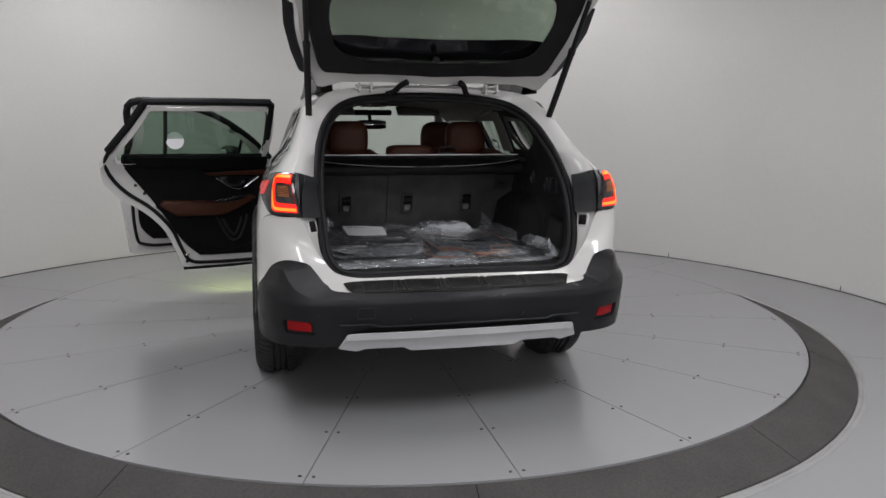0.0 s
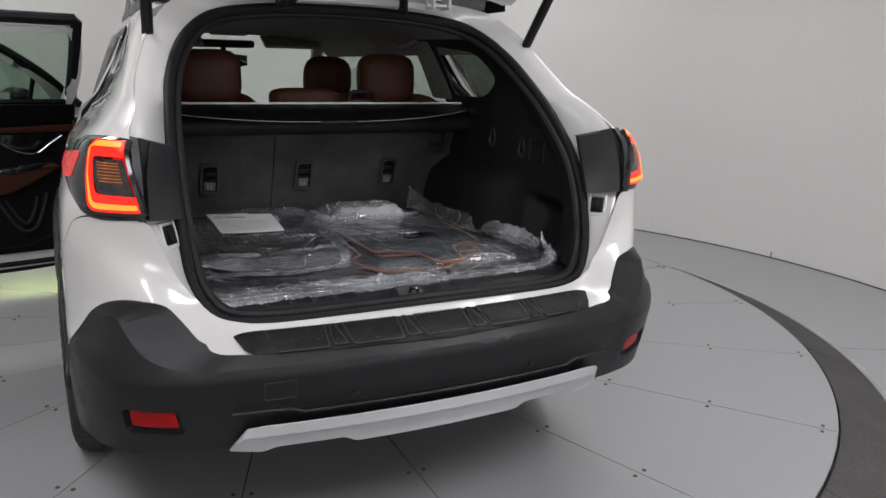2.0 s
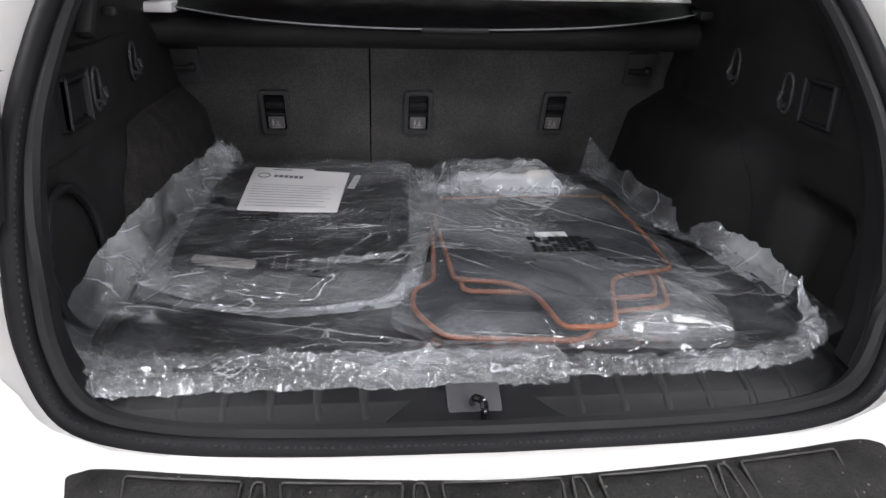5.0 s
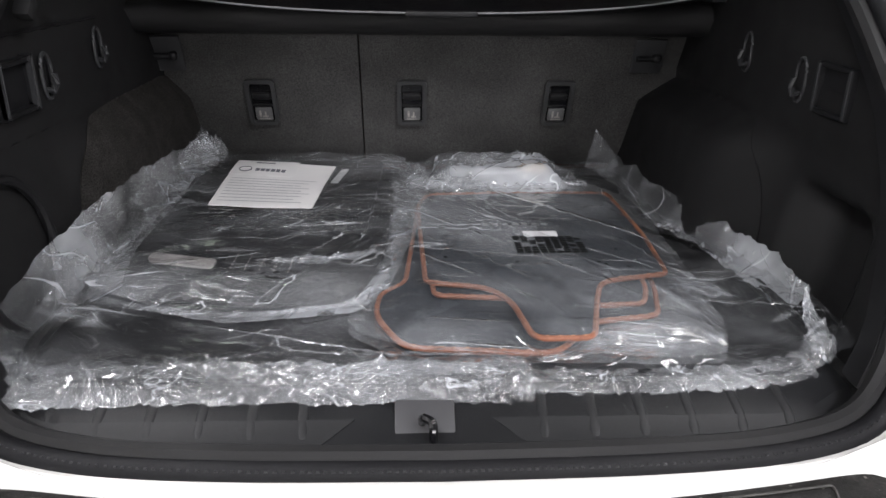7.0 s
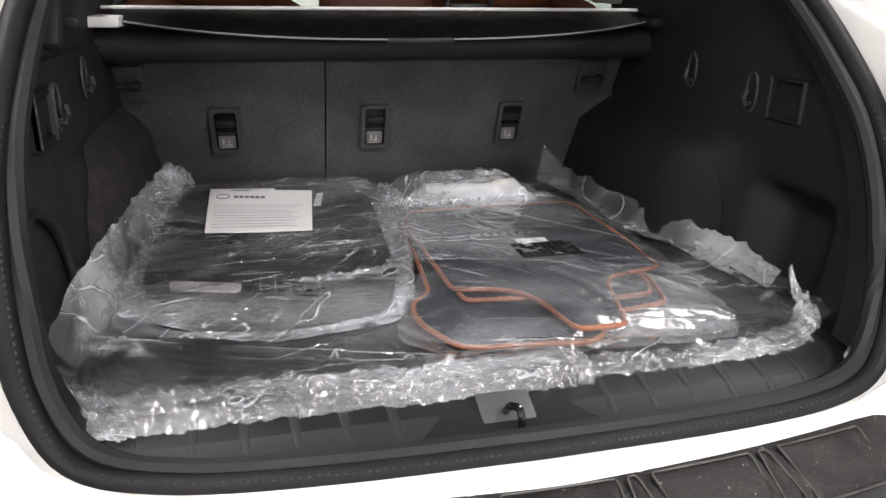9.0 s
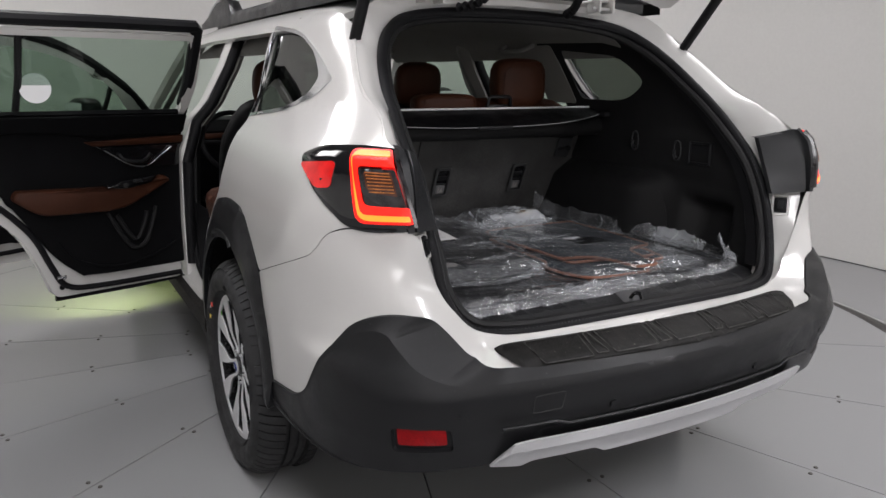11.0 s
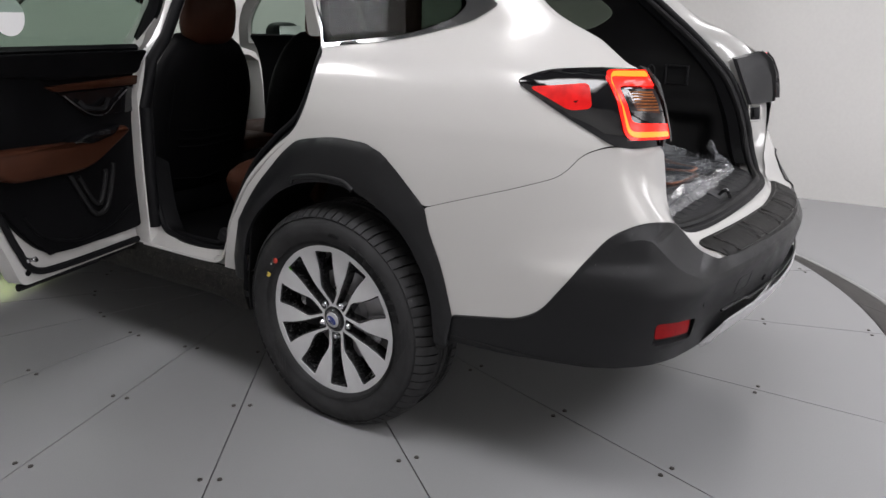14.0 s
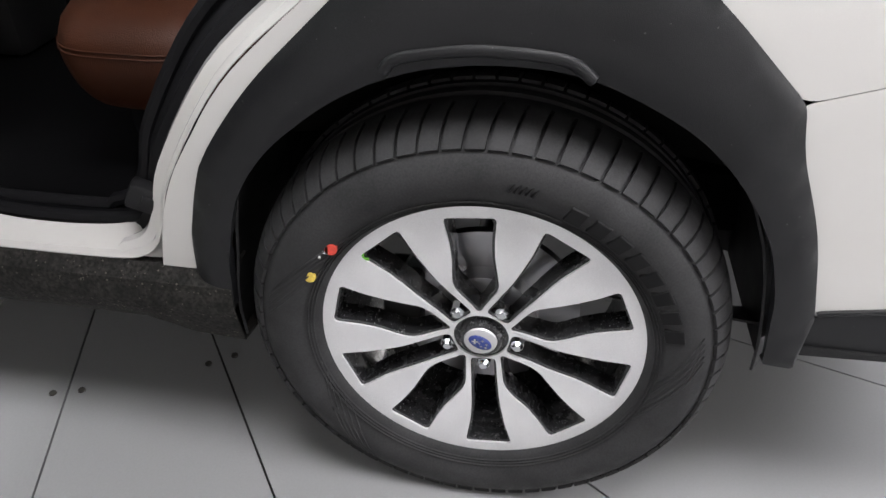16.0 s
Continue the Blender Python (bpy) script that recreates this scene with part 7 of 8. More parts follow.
    def sill_at(x, k):
        """Point of the sill trim's cross profile at x, k running from its front foot to its back."""
        e = 0.055 * ease((abs(x) - 0.44) / 0.11)
        b = max(0.0, 1 - (x / 0.60) ** 2) ** 1.5
        ys = (0.128 + e * 0.6 - 0.040 * b, 0.140 + e - 0.030 * b, 0.152 + e - 0.018 * b, 0.172 + e, 0.225 + e)
        zs = (0.694 + 0.012 * b, 0.704 + 0.010 * b, 0.706 + 0.007 * b, 0.722, 0.730)
        return Vector((x, float(np.interp(k, range(5), ys)), float(np.interp(k, range(5), zs))))
    for sgn in (-1, 1):
        for k in range(6):
            x = sgn * (0.150 + 0.062 * k) - 0.020
            bm = bmesh.new()
            rows = []
            for u in np.linspace(0, 1, 9):
                f = sill_at(x, 1.9 + 2.0 * u)
                wide, high = 0.0080 * math.sqrt(max(0.02, min(1.0, u * 5))), 0.0030 * ease(u * 5 + 0.1)
                rows.append([f + Vector((d * wide - sgn * 0.006 * (1 - u), -h * high * 0.6, h * high + 0.0022)) for d, h in ((-1, -0.4), (-0.8, 0.7), (-0.4, 1), (0.4, 1), (0.8, 0.7), (1, -0.4))])
            loft(bm, rows)
            part("rib", bm, STRIPGREY, sill, sharp=50)
        # raised strip along the sill's front face
        bm = bmesh.new()
        rows = []
        for t in np.linspace(0, 1, 16):
            row = []
            for y, z, x0 in ((0.141, 0.7075, 0.135), (0.154, 0.7100, 0.115), (0.170, 0.7235, 0.085)):
                x = x0 + (0.50 - x0) * t
                e, b = 0.055 * ease((x - 0.44) / 0.11), max(0.0, 1 - (x / 0.60) ** 2) ** 1.5
                k = (0.172 - y) / 0.032
                row.append((sgn * x - 0.020, y + e - 0.030 * b * k, z + 0.010 * b * k))
            rows.append(row)
        loft(bm, rows)
        thicken(bm, 0.0025 * sgn)
        part("raised_strip", bm, STRIPGREY, sill, "raised grey sill strip", sharp=25)
        bm = bmesh.new()
        tube(bm, [Vector((sgn * x, 0.157 + 0.055 * ease((x - 0.44) / 0.11), 0.7105)) for x in np.linspace(0.10, 0.50, 12)], 0.0035, seg=6)
        part("sill_edge", bm, CLAD, sill)
    bm = bmesh.new()
    box(bm, -0.056, 0.018, 0.132, 0.192, 0.700, 0.743, 0.002)
    for v in bm.verts:
        v.co.z += (v.co.y - 0.204) * 0.40
    lp = part("latch_plate", bm, PLATEGREY, sill, "grey metal latch plate")
    bm = bmesh.new()
    tube(bm, [Vector(p) for p in spline([(-0.022, 0.168, 0.715), (-0.022, 0.150, 0.738), (-0.016, 0.143, 0.742), (-0.010, 0.136, 0.738), (-0.010, 0.122, 0.708)], 6)], 0.0055, seg=8)
    part("striker", bm, GLOSSBLACK, lp, "dark steel striker loop")

    # load floor
    bm = bmesh.new()
    rows = []
    for y in np.linspace(0.20, 1.36, 16):
        w = 0.60 - 0.10 * ease((y - 0.62) / 0.18)
        rows.append([(x * w, y, 0.712) for x in np.linspace(-1, 1, 9)])
    loft(bm, rows)
    thicken(bm, 0.012)
    part("load_floor", bm, CARPET, car, "black carpeted load floor")


build_load_space()


def build_rear_seat():
    seat = thing("rear_bench", "rear bench seat with black carpet back and brown leather", "car seat")
    for a, b, nm in ((-0.655, -0.158, "seat_back"), (-0.154, 0.655, "seat_back")):
        def fn(x, z):
            cut = ease((abs(x) - 0.50) / 0.15) * 0.03
            return Vector((x, seat_y(z) - 0.0 + cut, z))
        l0 = max(a, -0.555) if a < -0.3 else a
        pts = [(l0, 0.735), (b if b < 0.3 else 0.50, 0.735), (b, 0.97 if b > 0.3 else 0.9), (b, 1.165, 0.02), (a, 1.165, 0.02), (a, 0.97 if a < -0.3 else 0.9)]
        bm = sheet(rounded(pts, 0.03), fn, (), 0.05)
        bm.normal_update()
        bm.faces.ensure_lookup_table()
        thicken(bm, 0.03 if bm.faces[0].normal.y < 0 else -0.03)
        part(nm, bm, SEATCARPET, seat, "black carpeted seat back")
        bm = bmesh.new()
        m = Matrix.Translation(((a + b) / 2, 1.37, 0.92)) @ Euler((radians(22.5), 0, 0)).to_matrix().to_4x4()
        pad(bm, 0, 0, 0.0, b - a, 0.17, 0.66, puff=5, m=m)
        part("back_cushion", bm, LEATHER, seat, "tan brown leather back cushion")
    # latch recesses
    for x in (-0.398, -0.032, 0.330):
        base = Matrix.Translation((x, seat_y(0.912) - 0.002, 0.912)) @ Euler((radians(22.8), 0, 0)).to_matrix().to_4x4()
        bm = bmesh.new()
        ring = rounded([(-0.036, -0.060, 0.012), (0.036, -0.060, 0.012), (0.036, 0.068, 0.012), (-0.036, 0.068, 0.012)], step=0.03)
        inner = rounded([(-0.026, -0.051, 0.006), (0.026, -0.051, 0.006), (0.026, 0.058, 0.008), (-0.026, 0.058, 0.008)], step=0.03)
        bm = sheet(ring, lambda a, b: Vector((a, -0.004, b)), [inner], 0.02)
        bm.normal_update()
        thicken(bm, -0.008)
        bm.transform(base)
        fr = part("latch_frame", bm, LATCHGREY, seat, "dark grey latch frame")
        bm = bmesh.new()
        box(bm, -0.025, 0.025, -0.002, 0.004, -0.050, 0.050)
        bm.transform(base)
        part("latch_recess", bm, GLOSSBLACK, fr)
        bm = bmesh.new()
        box(bm, -0.021, 0.021, -0.008, 0.0, -0.048, -0.012, 0.004)
        bm.transform(base)
        part("latch_tab", bm, TABGREY, fr, "grey latch tab")
        bm = bmesh.new()
        box(bm, -0.013, 0.013, -0.0092, -0.0078, -0.044, -0.0415)
        box(bm, -0.011, -0.006, -0.0092, -0.0078, -0.037, -0.019)
        box(bm, -0.003, 0.010, -0.0092, -0.0078, -0.038, -0.034)
        box(bm, 0.002, 0.006, -0.0092, -0.0078, -0.034, -0.022)
        bm.transform(base)
        part("tab_mark", bm, TAGGREY, fr, smooth=False)
        bm = bmesh.new()
        box(bm, -0.022, 0.022, -0.010, 0.0, 0.012, 0.030, 0.004)
        box(bm, -0.024, 0.024, -0.006, 0.0, -0.010, -0.004, 0.002)
        bm.transform(base)
        part("latch_lever", bm, SATINBLACK, fr)
    for x in (-0.600, 0.530):
        base = Matrix.Translation((x, seat_y(1.04) - 0.004, 1.035)) @ Euler((radians(22.8), 0, 0)).to_matrix().to_4x4()
        bm = bmesh.new()
        box(bm, -0.038, 0.038, -0.006, 0.004, -0.045, 0.045, 0.005)
        bm.transform(base)
        hp = part("hook_plate", bm, GREYPLASTIC, seat, "dark grey hook plate")
        bm = bmesh.new()
        cyl(bm, (-0.030, -0.014, 0.0), (0.018, -0.014, 0.0), 0.007, seg=10)
        pad(bm, 0.018, -0.012, 0, 0.02, 0.02, 0.02)
        bm.transform(base)
        part("hook", bm, SATINBLACK, hp)
    # headrests: two tall, one low
    for x, w, h, z in ((-0.385, 0.235, 0.20, 1.295), (0.318, 0.235, 0.20, 1.295), (-0.025, 0.27, 0.085, 1.215)):
        bm = bmesh.new()
        pad(bm, x, 1.235, z, w, 0.115, h, puff=4.0, m=None)
        hr = part("headrest", bm, LEATHER, seat, "tan brown leather headrest")
        bm = bmesh.new()
        tube(bm, [Vector((x - w * 0.42, 1.190, z - h * 0.3)), Vector((x - w * 0.40, 1.184, z + h * 0.2)), Vector((x - w * 0.2, 1.184, z + h * 0.42)), Vector((x + w * 0.2, 1.184, z + h * 0.42)), Vector((x + w * 0.40, 1.184, z + h * 0.2)), Vector((x + w * 0.42, 1.190, z - h * 0.3))], 0.0022, seg=5)
        part("seam", bm, LEATHER, hr)
        bm = bmesh.new()
        for d in (-0.06, 0.06):
            cyl(bm, (x + d, 1.25, z - h / 2 - 0.09), (x + d, 1.24, z - h / 2 + 0.03), 0.007, seg=10)
        part("headrest_post", bm, CHROME, hr)
    bm = bmesh.new()
    pad(bm, 0, 1.735, 0.628, 1.36, 0.35, 0.245, puff=4.5, seg=26)
    pad(bm, 0, 1.58, 0.628, 1.12, 0.48, 0.225, puff=6, seg=16)
    for v in bm.verts:              # the cushion draws in towards its base
        k = max(0.0, (0.67 - v.co.z) / 0.165) ** 1.8
        v.co.x *= 1 - 0.10 * k
        if v.co.y > 1.735:
            v.co.y = 1.735 + (v.co.y - 1.735) * (1 - 0.27 * k)
    cushion = part("seat_cushion", bm, LEATHER, seat, "tan brown leather seat cushion")
    bm = bmesh.new()
    pad(bm, 0, 1.70, 0.50, 1.10, 0.34, 0.22, puff=6)
    part("seat_base", bm, DARKLEATHER, seat)
    bm = bmesh.new()
    for z in (0.668, 0.676):
        k = (1 - (abs(z - 0.628) / 0.1225) ** 4.5) ** (1 / 4.5)
        loop = []
        for a in np.linspace(0, 2 * math.pi, 72, endpoint=False):
            c, s = math.cos(a), math.sin(a)
            r = (abs(c) ** 4.5 + abs(s) ** 4.5) ** (-1 / 4.5) * k
            loop.append(Vector((0.6805 * c * r, 1.735 + 0.1755 * s * r, z)))
        tube(bm, loop, 0.0018, seg=5, closed=True)
    part("seam", bm, LEATHER, cushion)
    # belt guide on the shelf
    bm = bmesh.new()
    pts = [(0.135, 1.18, 1.185), (0.145, 1.175, 1.240), (0.155, 1.173, 1.246), (0.235, 1.173, 1.246), (0.245, 1.175, 1.240), (0.255, 1.18, 1.185)]
    tube(bm, [Vector(p) for p in pts], 0.007, seg=8)
    box(bm, 0.145, 0.245, 1.185, 1.21, 1.18, 1.215, 0.006)
    part("belt_guide", bm, SATINBLACK, seat, "black seat belt guide")


build_rear_seat()


def build_cover():
    cover = thing("tonneau_cover", "black retracted load space cover with pale rod", "cargo cover")
    bm = bmesh.new()
    tube(bm, [Vector((x, 1.095, 1.125)) for x in (-0.655, 0, 0.625)], 0.036, seg=18)
    part("cassette", bm, TRIM, cover, "black cover cassette")
    bm = bmesh.new()
    rows = []
    for x in np.linspace(-0.60, 0.62, 41):
        u = abs(x - 0.01) / 0.62
        ye, ze = 0.945 + 0.125 * u ** 3.2, 1.146 + 0.036 * u ** 2.4
        rows.append([(x, 1.16, 1.196), (x, 1.145, 1.198), (x, (1.145 + ye) / 2, (1.196 + ze) / 2 + 0.004), (x, ye + 0.012, ze + 0.003), (x, ye, ze), (x, ye + 0.006, ze - 0.007)])
    loft(bm, rows)
    thicken(bm, 0.003)
    part("flap", bm, DARKLEATHER, cover, "black vinyl cover flap")
    bm = bmesh.new()
    edge = [Vector(r[4]) for r in rows]
    tube(bm, [p + Vector((0, -0.002, 0)) for p in edge], 0.0021, seg=6)
    part("piping", bm, PIPEGREY, cover, "thin grey edge piping")
    bm = bmesh.new()
    box(bm, -0.045, 0.100, 0.938, 0.956, 1.138, 1.150, 0.004)
    part("pull_tab", bm, SATINBLACK, cover, "black pull tab")
    bm = bmesh.new()
    tube(bm, [Vector((x, 1.150, 1.202)) for x in (-0.655, 0, 0.64)], 0.0040, seg=8)
    part("rod", bm, PAPER, cover, "pale plastic edge rod")
    for sgn, x0, x1 in ((-1, -0.665, -0.575), (1, 0.600, 0.650)):
        bm = bmesh.new()
        box(bm, x0, x1, 1.02, 1.12, 1.166, 1.188, 0.005)
        part("end_cap", bm, PAPER if sgn < 0 else SATINBLACK, cover, "pale plastic end cap" if sgn < 0 else "black plastic end cap")


build_cover()


def build_cabin():
    for side in (-1, 1):
        s = thing("front_seat", "front seat with black vinyl back and brown leather headrest", "car seat", "front seats")
        bm = bmesh.new()
        m = Matrix.Translation((side * 0.37, 2.36, 0.86)) @ Euler((radians(16), 0, 0)).to_matrix().to_4x4()
        t = bmesh.new()
        bmesh.ops.create_uvsphere(t, u_segments=32, v_segments=20, radius=1)
        for v in t.verts:
            c = v.co
            k = (abs(c.x) ** 4 + abs(c.y) ** 4 + abs(c.z) ** 4) ** -0.25
            w = 0.27 - 0.05 * ease((c.z * k - 0.2) / 0.8)
            v.co = m @ Vector((c.x * k * w, c.y * k * 0.085, c.z * k * 0.36))
        join(bm, t)
        part("backrest", bm, DARKLEATHER, s, "black vinyl seat backrest")
        bm = bmesh.new()
        for dz in (-0.03, -0.07, -0.105):
            tube(bm, [m @ Vector((x, -0.086, dz - 0.012 * (1 - (x / 0.15) ** 2))) for x in np.linspace(-0.15, 0.15, 9)], 0.0045, seg=5)
        part("back_rib", bm, DARKLEATHER, s)
        bm = bmesh.new()
        tube(bm, [m @ Vector((sx * 0.19, -0.078, z)) for sx, z in ((-1, 0.18), (-1.05, 0.0), (-1.1, -0.25), (0, -0.28), (1.1, -0.25), (1.05, 0.0), (1, 0.18))], 0.004, seg=5)
        part("back_seam", bm, DARKLEATHER, s)
        bm = bmesh.new()
        m2 = Matrix.Translation((side * 0.37, 2.225, 1.275)) @ Euler((radians(10), 0, 0)).to_matrix().to_4x4()
        pad(bm, 0, 0, 0, 0.255, 0.12, 0.235, puff=3.2, m=m2)
        part("headrest", bm, LEATHER, s, "tan brown leather headrest")
        bm = bmesh.new()
        pad(bm, side * 0.37, 2.68, 0.62, 0.52, 0.56, 0.20, puff=4.5)
        part("seat_cushion", bm, LEATHER, s, "tan brown leather seat cushion")
        bm = bmesh.new()
        box(bm, side * 0.37 - 0.23, side * 0.37 + 0.23, 2.40, 2.92, 0.40, 0.55, 0.03)
        pad(bm, side * 0.37 - 0.24, 2.40, 0.56, 0.04, 0.14, 0.14)
        part("seat_base", bm, DARKLEATHER, s)
    dash = thing("dashboard", "black dashboard with brown trim strip", "dashboard")
    bm = bmesh.new()
    rows = []
    for x in np.linspace(-0.74, 0.74, 15):
        rows.append([(x, 3.80, 1.02), (x, 3.60, 1.06), (x, 3.45, 1.045), (x, 3.40, 0.98), (x, 3.43, 0.90), (x, 3.50, 0.72), (x, 3.62, 0.55)])
    loft(bm, rows)
    thicken(bm, 0.01)
    part("dash_body", bm, DARKLEATHER, dash)
    bm = bmesh.new()
    box(bm, -0.13, 0.13, 3.385, 3.40, 0.72, 1.00, 0.01)
    part("screen", bm, SCREEN, dash, "dim centre screen")
    bm = bmesh.new()
    box(bm, -0.72, 0.72, 3.395, 3.41, 0.935, 0.965, 0.004)
    part("trim_strip", bm, LEATHER, dash, "tan brown trim strip")
    bm = bmesh.new()
    c = Matrix.Translation((-0.37, 3.16, 0.93)) @ Euler((radians(65), 0, 0)).to_matrix().to_4x4()
    tube(bm, [c @ Vector((0.185 * math.cos(a), 0.185 * math.sin(a), 0)) for a in np.linspace(0, 2 * math.pi, 40, endpoint=False)], 0.015, seg=8, closed=True)
    for a in (0, math.pi, -math.pi / 2):
        tube(bm, [c @ Vector((0.05 * math.cos(a), 0.05 * math.sin(a), 0.0)), c @ Vector((0.18 * math.cos(a), 0.18 * math.sin(a), 0))], 0.014, seg=8)
    pad(bm, 0, 0, 0, 0.15, 0.13, 0.06, m=c)
    cyl(bm, c @ Vector((0, 0, -0.03)), c @ Vector((0, 0, -0.3)), 0.03, seg=12)
    part("steering_wheel", bm, DARKLEATHER, dash, "black leather steering wheel")
    con = thing("centre_console", "black centre console with armrest", "console")
    bm = bmesh.new()
    box(bm, -0.12, 0.12, 2.35, 3.40, 0.40, 0.66, 0.03)
    part("console_body", bm, TRIM, con)
    bm = bmesh.new()
    box(bm, -0.11, 0.11, 2.34, 2.75, 0.655, 0.72, 0.025)
    part("armrest", bm, LEATHER, con, "tan brown leather armrest lid")
    mir = thing("rear_view_mirror", "black rear view mirror with camera housing behind it", "mirror")
    bm = bmesh.new()
    pad(bm, -0.02, 3.02, 1.365, 0.26, 0.04, 0.075, puff=4)
    part("mirror_housing", bm, SATINBLACK, mir)
    bm = bmesh.new()
    box(bm, -0.145, 0.105, 2.997, 3.0, 1.335, 1.395, 0.001)
    part("mirror_glass", bm, CHROME, mir, "mirror glass")
    bm = bmesh.new()
    cyl(bm, (-0.02, 3.03, 1.38), (-0.02, 3.09, 1.45), 0.015, seg=10)
    box(bm, -0.20, 0.16, 3.02, 3.14, 1.44, 1.485, 0.015)
    part("camera_housing", bm, SATINBLACK, mir)
    bm = bmesh.new()
    box(bm, -0.12, 0.08, 2.78, 2.92, 1.505, 1.53, 0.01)
    part("map_lamp", bm, HEADLINER, mir)


build_cabin()


# ---- what lies in the load space ----
def crumple(x, y, seed=0.0, scale=9.0):
    """Sharp-creased uneven height from 0 to 1, like creased film."""
    v = Vector((x * scale + seed, y * scale - seed, seed * 1.7))
    a = 1 - abs(noise.noise(v)) * 2.2
    b = 1 - abs(noise.noise(v * 2.3 + Vector((5.2, 1.3, 0)))) * 2.2
    c = 1 - abs(noise.noise(v * 5.1 + Vector((1.7, 9.2, 3)))) * 2.0
    return max(0.0, 0.50 * max(a, 0) ** 3 + 0.32 * max(b, 0) ** 3 + 0.18 * max(c, 0) ** 2)


def folds(seed, n, x0, x1, y0, y1, lean, spread, high):
    """Long narrow creases pulled through a sheet: a height function over its plan."""
    rng = random.Random(seed)
    items = []
    for _ in range(n):
        a = radians(lean + rng.uniform(-spread, spread))
        items.append((rng.uniform(x0, x1), rng.uniform(y0, y1), math.cos(a), math.sin(a), rng.uniform(0.05, 0.20), rng.uniform(0.004, 0.010), high * rng.uniform(0.4, 1.0)))

    def at(x, y):
        z = 0.0
        for px, py, c, s, half, wide, h in items:
            u, v = (x - px) * c + (y - py) * s, -(x - px) * s + (y - py) * c
            if abs(u) < half and abs(v) < wide:
                z = max(z, h * (1 - abs(v) / wide) * (1 - (u / half) ** 2))
        return z
    return at


def within(x, y, x0, x1, y0, y1, soft=0.03):
    return ease((x - x0 + soft) / soft) * ease((x1 + soft - x) / soft) * ease((y - y0 + soft) / soft) * ease((y1 + soft - y) / soft)


LEFT_FOLDS = folds(3, 34, -0.56, -0.05, 0.48, 1.14, 8, 24, 0.010)
RIGHT_FOLDS = folds(8, 22, -0.02, 0.40, 0.32, 0.98, 70, 40, 0.007)
TRAY_FOLDS = folds(11, 46, -0.58, 0.56, 0.26, 1.0, 60, 60, 0.012)


def left_film(x, y):
    lift = 0.774 + 0.020 * ease((y - 0.45) / 0.5)
    e = max(ease((abs(x + 0.31) - 0.22) / 0.06), ease((0.50 - y) / 0.08))
    calm = 1 - within(x, y, -0.45, -0.20, 0.765, 1.12)
    return lift - 0.024 * e + calm * (0.009 * crumple(x * 0.55, y * 1.8, 31, 8) + LEFT_FOLDS(x, y))


def right_film(x, y):
    e = max(ease((x - 0.36) / 0.08), ease((0.33 - y) / 0.05), ease((-0.02 - x) / 0.06))
    calm = 1 - within(x, y, 0.14, 0.29, 0.58, 0.68, 0.02)
    return 0.773 - 0.022 * e + calm * (0.006 * crumple(x * 0.8, y * 0.6, 61, 6) + RIGHT_FOLDS(x, y) + 0.010 * e * crumple(x, y, 67, 17))


def film_sheet(name, line, height, parent, mat_=None, res=0.0105, label=""):
    bm = sheet(rounded(line, 0.03, step=0.02), lambda a, b: Vector((a, b, height(a, b))), (), res)
    ob = part(name, bm, mat_ or FILM, parent, label, sharp=80)
    return ob


def mat_piece(name, line, z, t, mat_, parent, label="", r=0.02, tilt=0.0):
    bm = sheet(rounded(line, r, step=0.03), lambda a, b: Vector((a, b, z + tilt * (b - 0.4))), (), 0.05)
    bm.normal_update()
    bm.faces.ensure_lookup_table()
    thicken(bm, t if bm.faces[0].normal.z > 0 else -t)
    return part(name, bm, mat_, parent, label)


